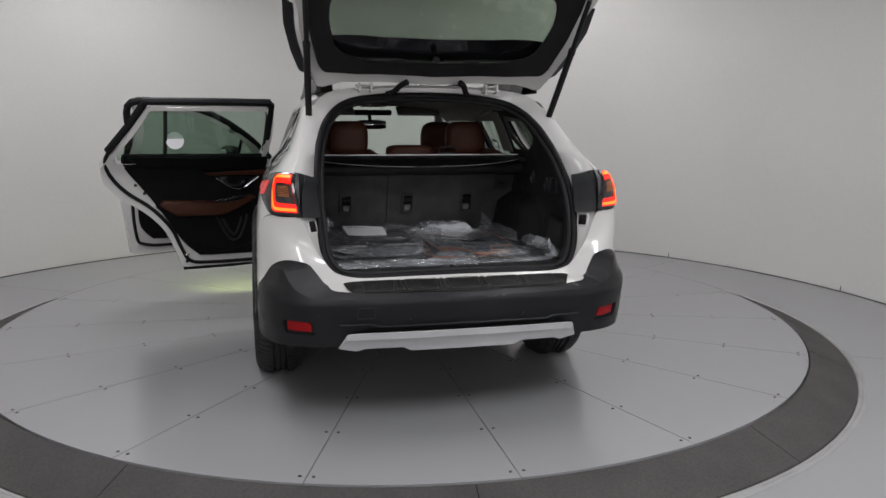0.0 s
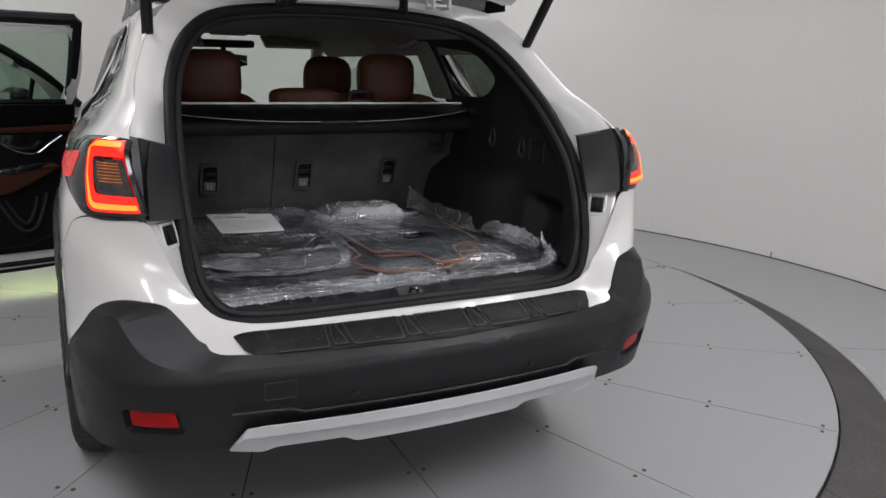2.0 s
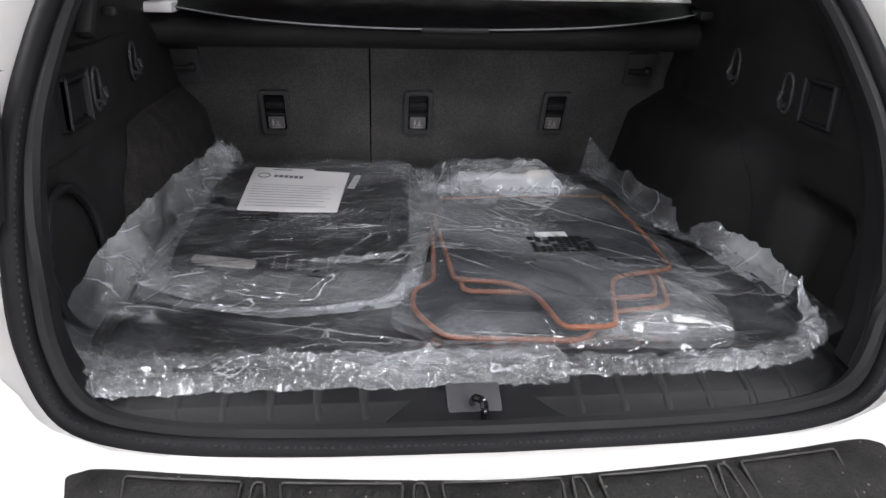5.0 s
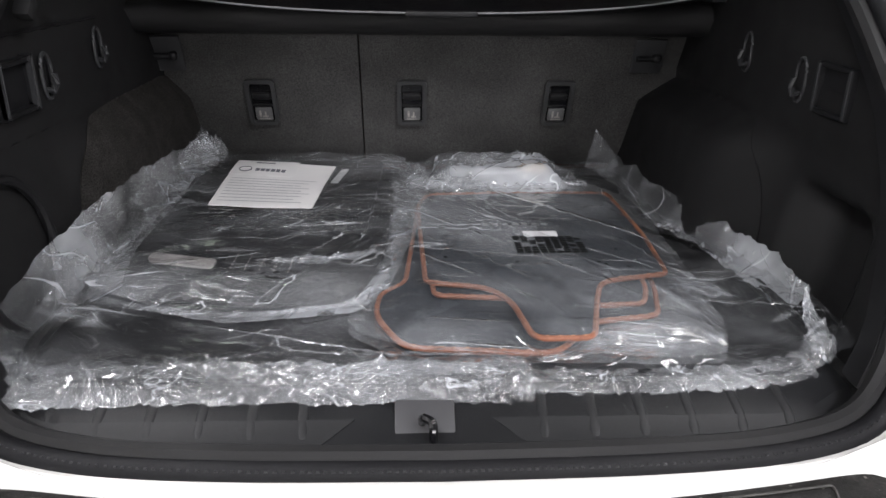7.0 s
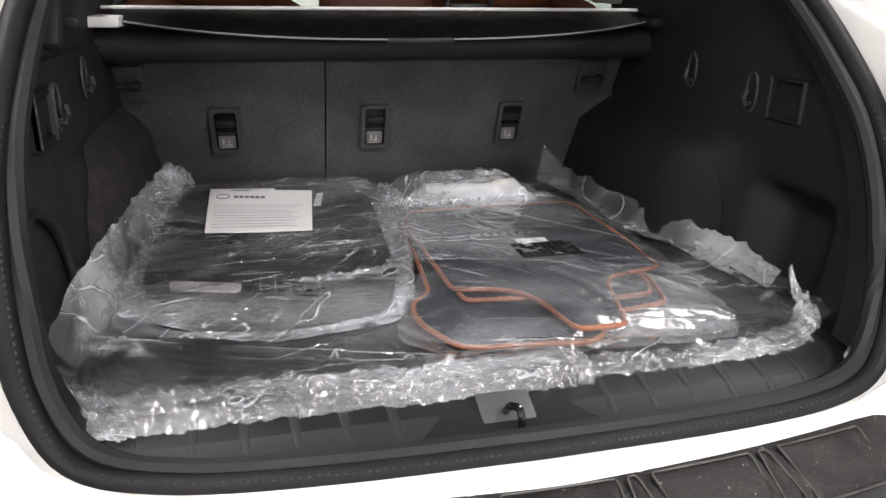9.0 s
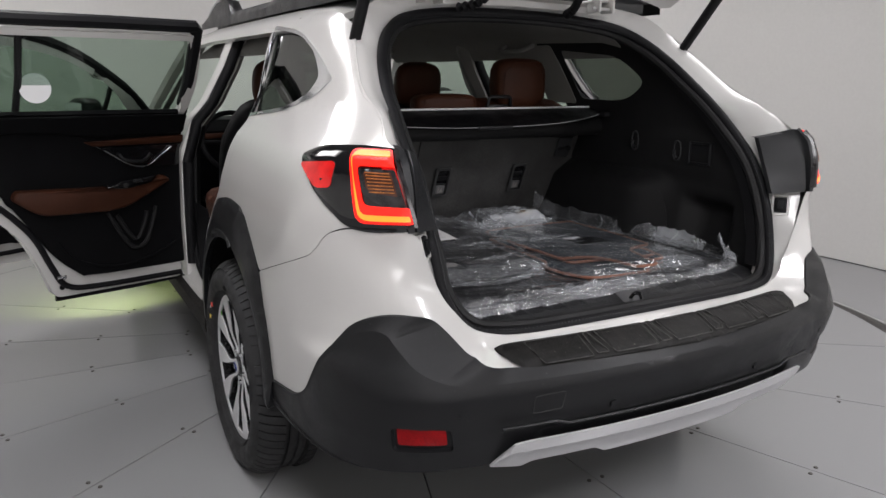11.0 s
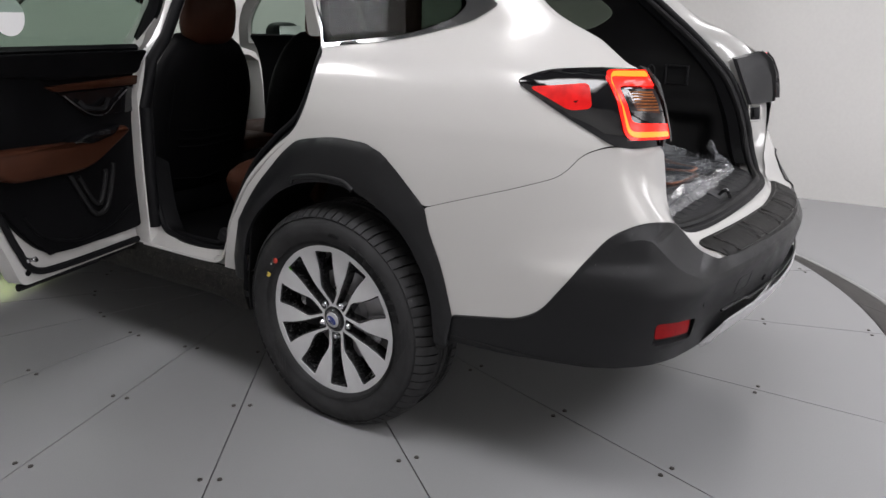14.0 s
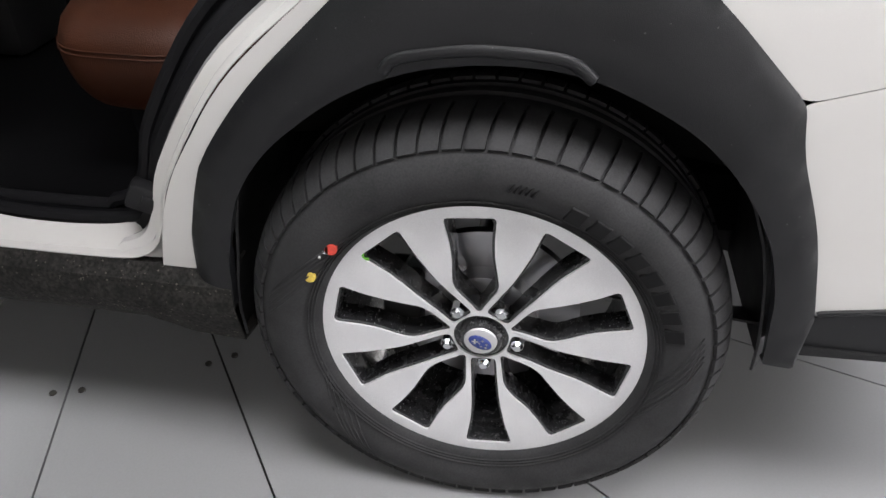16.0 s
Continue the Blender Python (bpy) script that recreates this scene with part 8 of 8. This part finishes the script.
def build_tray():
    tray = thing("cargo_tray", "black rubber cargo tray wrapped in clear polythene", "cargo tray")
    line = [(-0.52, 0.245, 0.06), (0.49, 0.245, 0.06), (0.565, 0.33, 0.06), (0.565, 0.66, 0.05), (0.495, 0.80, 0.05), (0.49, 1.24, 0.05), (-0.53, 1.24, 0.05), (-0.54, 0.80, 0.05), (-0.575, 0.66, 0.05), (-0.575, 0.33, 0.06)]
    mat_piece("tray_floor", line, 0.7185, 0.005, MATRUBBER, tray, "black rubber tray floor")
    bm = bmesh.new()
    tube(bm, [Vector((p[0], p[1], 0.729)) for p in rounded(line, 0.05, step=0.04)], 0.011, seg=8, closed=True)
    part("tray_rim", bm, MATRUBBER, tray)

    def h(x, y):
        edge = max(ease((abs(x) - 0.45) / 0.12), ease((0.34 - y) / 0.10), ease((y - 1.15) / 0.08))
        return 0.736 + 0.005 * crumple(x, y, 3.1, 5) + TRAY_FOLDS(x, y) * (1 - within(x, y, -0.54, 0.42, 0.42, 1.2)) + edge * (0.010 + 0.020 * crumple(x, y, 1.2, 12))
    film_sheet("wrapping", [(-0.60, 0.225), (0.44, 0.225), (0.60, 0.30), (0.62, 0.62), (0.52, 0.80), (0.50, 1.26), (-0.54, 1.26), (-0.56, 0.82), (-0.60, 0.62)], h, tray, TRAYFILM, label="clear polythene wrapping")

    # bunched folds along the front and the sides
    def bunch(name, pts, width, lift, seed, n=70, m=12, dens=30):
        """A crushed strip of film along a line, rising from its foot to a ragged top."""
        mid = spline(pts, max(2, n // (len(pts) - 1)))
        rows = []
        for i, p in enumerate(mid):
            a, b = mid[max(0, i - 1)], mid[min(len(mid) - 1, i + 1)]
            d = Vector((b[0] - a[0], b[1] - a[1], 0)).normalized()
            s = Vector((-d.y, d.x, 0))
            row = []
            for j in range(m + 1):
                t = j / m
                u = (t - 0.5) * width
                q = Vector((p[0], p[1], 0)) + s * u
                along = i * 0.9 / n
                c = crumple(along * 0.8, u * 1.6 + along * 0.25, seed, dens * 0.30)
                f = crumple(along * 0.9 - u * 0.5, u * 1.6, seed + 4, dens * 0.55)
                g = crumple(along + u * 0.2, u * 0.5, seed + 8, dens * 0.9)
                z = p[2] + lift * math.sin(math.pi * min(1, t * 1.05)) ** 0.7 * (0.34 + 0.66 * c) + 0.008 * f + 0.006 * g
                q += s * (0.007 * noise.noise(Vector((along * 30, t * 3, seed))) + 0.004 * g) + d * (0.006 * noise.noise(Vector((along * 40, t * 4, seed + 9))))
                row.append((q.x, q.y, z))
            rows.append(row)
        bm = bmesh.new()
        loft(bm, rows)
        return part(name, bm, FILMTHICK, tray, "crumpled bunched polythene", sharp=22)
    bunch("front_fold", [(-0.60, 0.30, 0.726), (-0.545, 0.245, 0.726), (-0.40, 0.242, 0.728), (-0.20, 0.242, 0.728), (0.0, 0.240, 0.728), (0.12, 0.243, 0.728)], 0.100, 0.034, 2.0, n=300, m=30, dens=34)
    bunch("front_fold", [(0.06, 0.240, 0.729), (0.20, 0.235, 0.729), (0.33, 0.236, 0.729), (0.43, 0.245, 0.729), (0.505, 0.270, 0.729)], 0.058, 0.020, 5.0, n=200, m=20, dens=30)
    bunch("corner_fold", [(0.49, 0.262, 0.730), (0.535, 0.290, 0.736), (0.545, 0.315, 0.752), (0.532, 0.330, 0.776), (0.525, 0.335, 0.800)], 0.042, 0.030, 7.0, n=120, m=16, dens=36)
    # loose film draped up the left wall
    left_in = [(-0.56, 0.25, 0.728), (-0.575, 0.324, 0.735), (-0.565, 0.50, 0.742), (-0.555, 0.62, 0.746), (-0.545, 0.76, 0.752), (-0.53, 0.97, 0.765), (-0.52, 1.12, 0.772), (-0.49, 1.20, 0.775)]
    left_out = [(-0.60, 0.25, 0.745), (-0.612, 0.324, 0.778), (-0.602, 0.52, 0.822), (-0.578, 0.64, 0.845), (-0.564, 0.775, 0.853), (-0.562, 0.985, 0.842), (-0.545, 1.12, 0.835), (-0.535, 1.195, 0.864)]
    right_in = [(0.40, 1.22, 0.755), (0.43, 1.13, 0.755), (0.445, 1.0, 0.750), (0.455, 0.87, 0.745), (0.50, 0.70, 0.742), (0.53, 0.58, 0.740), (0.55, 0.45, 0.738)]
    right_out = [(0.437, 1.25, 0.846), (0.465, 1.15, 0.802), (0.487, 1.02, 0.793), (0.512, 0.88, 0.790), (0.555, 0.70, 0.782), (0.585, 0.585, 0.785), (0.600, 0.45, 0.765)]
    for low, high, seed in ((left_in, left_out, 11), (right_in, right_out, 71)):
        rows = []
        for i, (p, q) in enumerate(zip(spline(low, 16), spline(high, 16))):
            row = []
            for j in range(19):
                t = j / 18
                v = Vector(p).lerp(Vector(q), t)
                v.z += -0.022 * math.sin(math.pi * t) + 0.016 * (crumple(i * 0.010, t * 0.30, seed, 7) - 0.2) + 0.006 * crumple(i * 0.022, t * 0.25, seed + 3, 9)
                v.x += 0.010 * noise.noise(Vector((i * 0.12, t * 3, seed + 1)))
                row.append(tuple(v))
            rows.append(row)
        bm = bmesh.new()
        loft(bm, rows)
        part("side_drape", bm, FILMLOOSE, tray, "loose polythene draped against the side trim", sharp=24)
    bunch("rear_fold", [(-0.56, 1.02, 0.770), (-0.55, 1.12, 0.785), (-0.54, 1.19, 0.800), (-0.50, 1.215, 0.795)], 0.10, 0.050, 13.0, n=60, m=12, dens=26)
    bunch("rear_fold", [(-0.50, 1.20, 0.752), (-0.30, 1.235, 0.752), (-0.05, 1.240, 0.752)], 0.055, 0.022, 17.0, n=70, m=8, dens=26)


build_tray()


def build_left_pack():
    pack = thing("rubber_mat_pack", "folded black rubber floor mats in clear polythene", "floor mats")
    mat_piece("rubber_mat", [(-0.54, 1.17, 0.04), (-0.06, 1.19, 0.04), (-0.085, 0.62, 0.05), (-0.125, 0.46, 0.06), (-0.30, 0.425, 0.05), (-0.50, 0.48, 0.06), (-0.535, 0.68, 0.05)], 0.752, 0.010, MATRUBBER, pack, "black rubber floor mat")
    mat_piece("rubber_mat", [(-0.50, 1.15, 0.04), (-0.10, 1.17, 0.04), (-0.12, 0.70, 0.05), (-0.20, 0.56, 0.06), (-0.46, 0.62, 0.06)], 0.764, 0.010, MATRUBBER, pack, "black rubber floor mat", tilt=0.028)
    # ribs and a dashed heel pad
    bm = bmesh.new()
    for k in range(7):
        y = 0.71 + 0.018 * k
        for j in range(14):
            x = -0.43 + 0.021 * j
            box(bm, x, x + 0.016, y, y + 0.003, 0.764 + 0.028 * (y - 0.4), 0.7675 + 0.028 * (y - 0.4))
    tagged(part("mat_ribs", bm, MATRUBBER, pack, smooth=False), kind="stuff")
    hp = mat_piece("heel_pad", [(-0.345, 0.512, 0.01), (-0.222, 0.474, 0.02), (-0.200, 0.520, 0.02), (-0.262, 0.590, 0.03), (-0.345, 0.585, 0.02)], 0.776, 0.008, MATRUBBER, pack, "raised ribbed heel pad")
    bm = bmesh.new()
    for k in range(5):
        for j in range(5):
            x, y = -0.330 + 0.024 * j, 0.522 + 0.014 * k - 0.004 * j
            box(bm, x, x + 0.0016, y, y + 0.005, 0.7755, 0.7770)
    tagged(part("pad_dashes", bm, TAGGREY, hp, smooth=False), kind="stuff")
    mat_piece("foam_strip", [(-0.478, 0.600, 0.01), (-0.360, 0.566, 0.01), (-0.362, 0.530, 0.015), (-0.478, 0.562, 0.02)], 0.7745, 0.004, TAGGREY, pack, "dull grey foam strip")
    mat_piece("white_tag", [(-0.196, 1.085, 0.003), (-0.180, 1.085, 0.003), (-0.195, 0.975, 0.003), (-0.212, 0.975, 0.003)], 0.786, 0.001, BAGWHITE, pack)

    bag = [(-0.57, 1.16), (-0.30, 1.20), (-0.035, 1.20), (-0.025, 0.80), (-0.07, 0.52), (-0.115, 0.425), (-0.31, 0.392), (-0.55, 0.475), (-0.575, 0.58), (-0.545, 0.80)]
    film_sheet("lower_wrapping", bag, lambda x, y: 0.7405 + 0.012 * max(0, abs(x + 0.31) - 0.24) * 4 + 0.006 * crumple(x, y, 33, 16) * (abs(x + 0.31) > 0.23 or y < 0.46), pack, FILMLOOSE, 0.016, "under layer of the polythene bag")
    film_sheet("wrapping", bag, left_film, pack, FILMCROSS, label="wrinkled clear polythene bag")
    # sealed bottom seam and crushed side
    bm = bmesh.new()
    rows = []
    for i, p in enumerate(spline([(-0.555, 0.480), (-0.44, 0.430), (-0.31, 0.400), (-0.20, 0.415), (-0.115, 0.445)], 22)):
        rows.append([(p[0] + 0.003 * noise.noise(Vector((i * 0.9, j, 41))), p[1] - 0.004 + 0.011 * j / 3, 0.750 + 0.0012 * (j % 2) + 0.003 * crumple(p[0], j * 0.05, 42, 40)) for j in range(4)])
    loft(bm, rows)
    part("sealed_seam", bm, FILMTHICK, pack, "crinkled sealed bag seam", sharp=25)
    bm = bmesh.new()
    rows = []
    for i, p in enumerate(spline([(-0.26, 0.555), (-0.20, 0.560), (-0.14, 0.575), (-0.09, 0.60), (-0.055, 0.70), (-0.040, 0.85), (-0.045, 1.02), (-0.05, 1.18)], 12)):
        rows.append([(p[0] + (j - 3) * 0.011 + 0.006 * noise.noise(Vector((i * 0.5, j, 51))), p[1] + (j - 3) * 0.007, 0.768 + 0.024 * crumple(p[0] * 1.2 + j * 0.03, p[1] * 0.8, 52, 9)) for j in range(8)])
    loft(bm, rows)
    part("crushed_edge", bm, FILMTHICK, pack, "crushed shiny bag edge", sharp=25)


build_left_pack()


def build_sheet_of_paper():
    doc = thing("printed_sheet", "white printed paper sheet lying on the wrapped mats", "paper")
    a, b, c, d = Vector((-0.438, 1.107, 0)), Vector((-0.208, 1.070, 0)), Vector((-0.227, 0.775, 0)), Vector((-0.433, 0.798, 0))

    def at(u, v, lift=0.0):
        p = a.lerp(b, u).lerp(d.lerp(c, u), v)
        return Vector((p.x, p.y, left_film(p.x, p.y) + 0.0035 + lift + 0.0015 * math.sin(u * 5 + v * 3)))
    bm = sheet([(0, 0), (0.5, 0), (1, 0), (1, 0.5), (1, 1), (0.5, 1), (0, 1), (0, 0.5)], lambda u, v: at(u, v), (), 0.1)
    thicken(bm, 0.0006)
    part("page", bm, PAPER, doc, "white paper page")
    bm = sheet([(0.0, -0.02), (0.63, -0.02), (0.63, 0.36), (0.0, 0.36)], lambda u, v: at(u, v, 0.0022), (), 0.1)
    thicken(bm, 0.0006)
    part("slip", bm, PAPER, doc, "smaller paper slip")

    def bars(name, items, lift, mt):
        bm = bmesh.new()
        for u0, u1, v0, v1 in items:
            bm.faces.new([bm.verts.new(at(u, v, lift)) for u, v in ((u0, v0), (u1, v0), (u1, v1), (u0, v1))])
        return tagged(part(name, bm, mt, doc, smooth=False), kind="stuff")
    bars("logo_block", [(0.24 + 0.052 * k, 0.282 + 0.052 * k, 0.20, 0.27) for k in range(6)] + [(0.20, 0.40, 0.04, 0.065)], 0.0032, INK)
    bm = bmesh.new()
    tube(bm, [at(0.135 + 0.062 * math.cos(t), 0.225 + 0.06 * math.sin(t), 0.0033) for t in np.linspace(0, 2 * math.pi, 24, endpoint=False)], 0.0012, seg=5, closed=True)
    part("logo_ring", bm, INK, doc, "dark oval logo outline")
    grey = material("pale_grey_print", (0.34, 0.34, 0.36), rough=0.8)
    bars("print_block", [(0.06, 0.90 - 0.03 * ((k * 7) % 5), 0.44 + 0.058 * k, 0.452 + 0.058 * k) for k in range(9)], 0.0012, grey)


build_sheet_of_paper()


def build_right_pack():
    pack = thing("carpet_mat_pack", "dark carpet floor mats with copper edging in clear polythene", "floor mats")
    top = [(0.000, 0.955, 0.02), (0.20, 0.972, 0.05), (0.400, 0.965, 0.02), (0.405, 0.70, 0.05), (0.392, 0.520, 0.015), (0.272, 0.490, 0.03), (0.250, 0.42, 0.02), (0.219, 0.300, 0.02), (0.135, 0.300, 0.02), (0.118, 0.42, 0.04), (0.085, 0.47, 0.03), (-0.012, 0.490, 0.02), (-0.022, 0.88, 0.03)]
    low = [(-0.02, 0.90, 0.02), (0.38, 0.91, 0.02), (0.365, 0.50, 0.02), (0.340, 0.395, 0.02), (0.235, 0.375, 0.02), (0.165, 0.282, 0.03), (-0.045, 0.302, 0.03), (-0.090, 0.400, 0.04), (-0.085, 0.475, 0.02), (-0.045, 0.52, 0.02)]
    mid = [(0.00, 0.90, 0.02), (0.37, 0.93, 0.02), (0.345, 0.480, 0.02), (0.325, 0.420, 0.02), (0.245, 0.415, 0.02), (0.11, 0.445, 0.03), (0.0, 0.455, 0.02)]
    for nm, line, z in (("carpet_mat", low, 0.750), ("carpet_mat", mid, 0.757), ("carpet_mat", top, 0.764)):
        m = mat_piece(nm, line, z, 0.006, MATCARPET, pack, "dark slate carpet mat", tilt=0.0)
        bm = bmesh.new()
        tube(bm, [Vector((p[0], p[1], z - 0.001)) for p in rounded(line, 0.02, step=0.03)], 0.0044, seg=8, closed=True)
        part("edging", bm, PIPING, m, "copper brown bound edge")
        bm = bmesh.new()
        pts = rounded(line, 0.02, step=0.008)
        for k in range(0, len(pts) - 1, 2):
            p, q = pts[k], pts[k + 1]
            d = np.linalg.norm(q - p)
            if d < 0.002:
                continue
            q = p + (q - p) / d * min(d, 0.004)
            tube(bm, [Vector((p[0], p[1], z + 0.0037)), Vector((q[0], q[1], z + 0.0037))], 0.0006, seg=4)
        tagged(part("stitching", bm, STITCH, m, smooth=False), kind="stuff")
    bm = bmesh.new()
    rng = random.Random(5)
    for k in range(22):
        x, y = rng.uniform(0.02, 0.37), rng.uniform(0.5, 0.93)
        cyl(bm, (x, y, 0.7635), (x, y, 0.7655), 0.0035, seg=8)
    tagged(part("grip_dots", bm, GLOSSBLACK, pack), kind="stuff")
    # sticker, print block and raised name bars
    bm = bmesh.new()
    box(bm, 0.176, 0.240, 0.690, 0.718, 0.7655, 0.7668)
    part("white_sticker", bm, BAGWHITE, pack, "small white printed sticker", smooth=False)
    bm = bmesh.new()
    for r in range(8):
        for k in range(9):
            if rng.random() < 0.85:
                x, y = 0.150 + 0.014 * k, 0.590 + 0.0105 * r
                z = right_film(x + 0.005, y + 0.003)
                box(bm, x, x + 0.0115, y, y + 0.0072, z + 0.0006, z + 0.0011)
    tagged(part("printed_notice", bm, INKBLACK, pack, smooth=False), kind="stuff")
    bm = bmesh.new()
    for k in range(7):
        x = 0.105 + 0.019 * k
        box(bm, x, x + 0.010, 0.755, 0.765, 0.7645, 0.7662)
    tagged(part("name_bars", bm, STEEL, pack, smooth=False), kind="stuff")
    bm = bmesh.new()
    for r in range(7):
        for k in range(10):
            if rng.random() < 0.8:
                x, y = 0.415 + 0.013 * k - 0.006 * r, 0.80 - 0.017 * k + 0.013 * r - 0.02
                box(bm, x, x + 0.009, y, y + 0.005, 0.7465, 0.7470)
    tagged(part("printed_notice", bm, INKBLACK, pack, smooth=False), kind="stuff")

    bag = [(-0.03, 1.0), (0.43, 1.0), (0.45, 0.80), (0.440, 0.50), (0.425, 0.36), (0.395, 0.258), (0.16, 0.268), (-0.05, 0.285), (-0.135, 0.36), (-0.09, 0.50), (-0.04, 0.60)]
    film_sheet("lower_wrapping", bag, lambda x, y: 0.7415 + 0.005 * crumple(x, y, 63, 12) * (x > 0.39 or x < -0.09 or y < 0.29), pack, FILM, 0.016, "under layer of the polythene bag")
    film_sheet("wrapping", bag, right_film, pack, label="clear polythene bag over carpet mats")
    bm = bmesh.new()
    rows = []
    for i, p in enumerate(spline([(-0.05, 0.286), (0.05, 0.280), (0.16, 0.272), (0.22, 0.290)], 18)):
        rows.append([(p[0], p[1] - 0.004 + 0.010 * j / 3, 0.750 + 0.003 * crumple(p[0], j * 0.05, 72, 40)) for j in range(4)])
    loft(bm, rows)
    part("sealed_seam", bm, FILMTHICK, pack, "crinkled sealed bag seam", sharp=25)


build_right_pack()


def build_pouch():
    pouch = thing("accessory_pouch", "clear bag of fixings behind the carpet mats", "bag")
    bm = bmesh.new()
    box(bm, 0.055, 0.265, 1.04, 1.105, 0.752, 0.790, 0.012)
    part("contents", bm, MATRUBBER, pouch, "black rubber contents")
    bm = bmesh.new()
    box(bm, 0.095, 0.225, 1.030, 1.075, 0.790, 0.7935, 0.002)
    part("card", bm, PAPER, pouch, "white card label")
    bm = bmesh.new()
    pad(bm, 0.245, 1.055, 0.797, 0.065, 0.05, 0.022)
    part("cork_piece", bm, material("pale_tan_foam", (0.48, 0.36, 0.22), rough=0.9, grain=0.2, patch=0.2, patch_scale=30), pouch, "pale tan foam piece")
    for x in (0.05, 0.10, 0.28):
        bm = bmesh.new()
        cyl(bm, (x, 1.02, 0.755), (x + 0.01, 1.12, 0.785), 0.012, seg=10)
        part("fixing", bm, SATINBLACK, pouch)

    def h(x, y):
        e = max(ease((abs(x - 0.155) - 0.12) / 0.05), ease((abs(y - 1.08) - 0.07) / 0.04))
        return 0.806 - 0.040 * e + 0.016 * crumple(x * 1.1, y * 1.6, 91, 12)
    film_sheet("wrapping", [(-0.025, 1.18), (0.02, 1.205), (0.30, 1.20), (0.345, 1.15), (0.36, 0.96), (0.15, 0.955), (-0.02, 0.965)], h, pouch, FILMLOOSE, 0.012, "creased clear polythene bag")
    bm = bmesh.new()
    rows = []
    for i, p in enumerate(spline([(-0.03, 1.0), (-0.025, 0.972), (0.10, 0.965), (0.25, 0.972), (0.36, 0.985)], 20)):
        rows.append([(p[0] + 0.004 * noise.noise(Vector((i * 0.6, j, 95))), p[1] + 0.030 * j / 6, 0.772 + 0.022 * crumple(p[0] * 1.3, p[1] + j * 0.03, 96, 22)) for j in range(7)])
    loft(bm, rows)
    part("rolled_edge", bm, FILMTHICK, pouch, "shiny rolled bag edge", sharp=25)
    bm = bmesh.new()
    rows = []
    for i, p in enumerate(spline([(-0.045, 1.14), (-0.045, 1.05), (-0.02, 0.985)], 20)):
        rows.append([(p[0] + 0.045 * j / 6, p[1] + 0.004 * noise.noise(Vector((i * 0.6, j, 98))), 0.770 + 0.035 * crumple(p[0] + j * 0.03, p[1] * 1.3, 99, 22)) for j in range(7)])
    loft(bm, rows)
    part("rolled_edge", bm, FILMTHICK, pouch, "shiny rolled bag edge", sharp=25)


build_pouch()
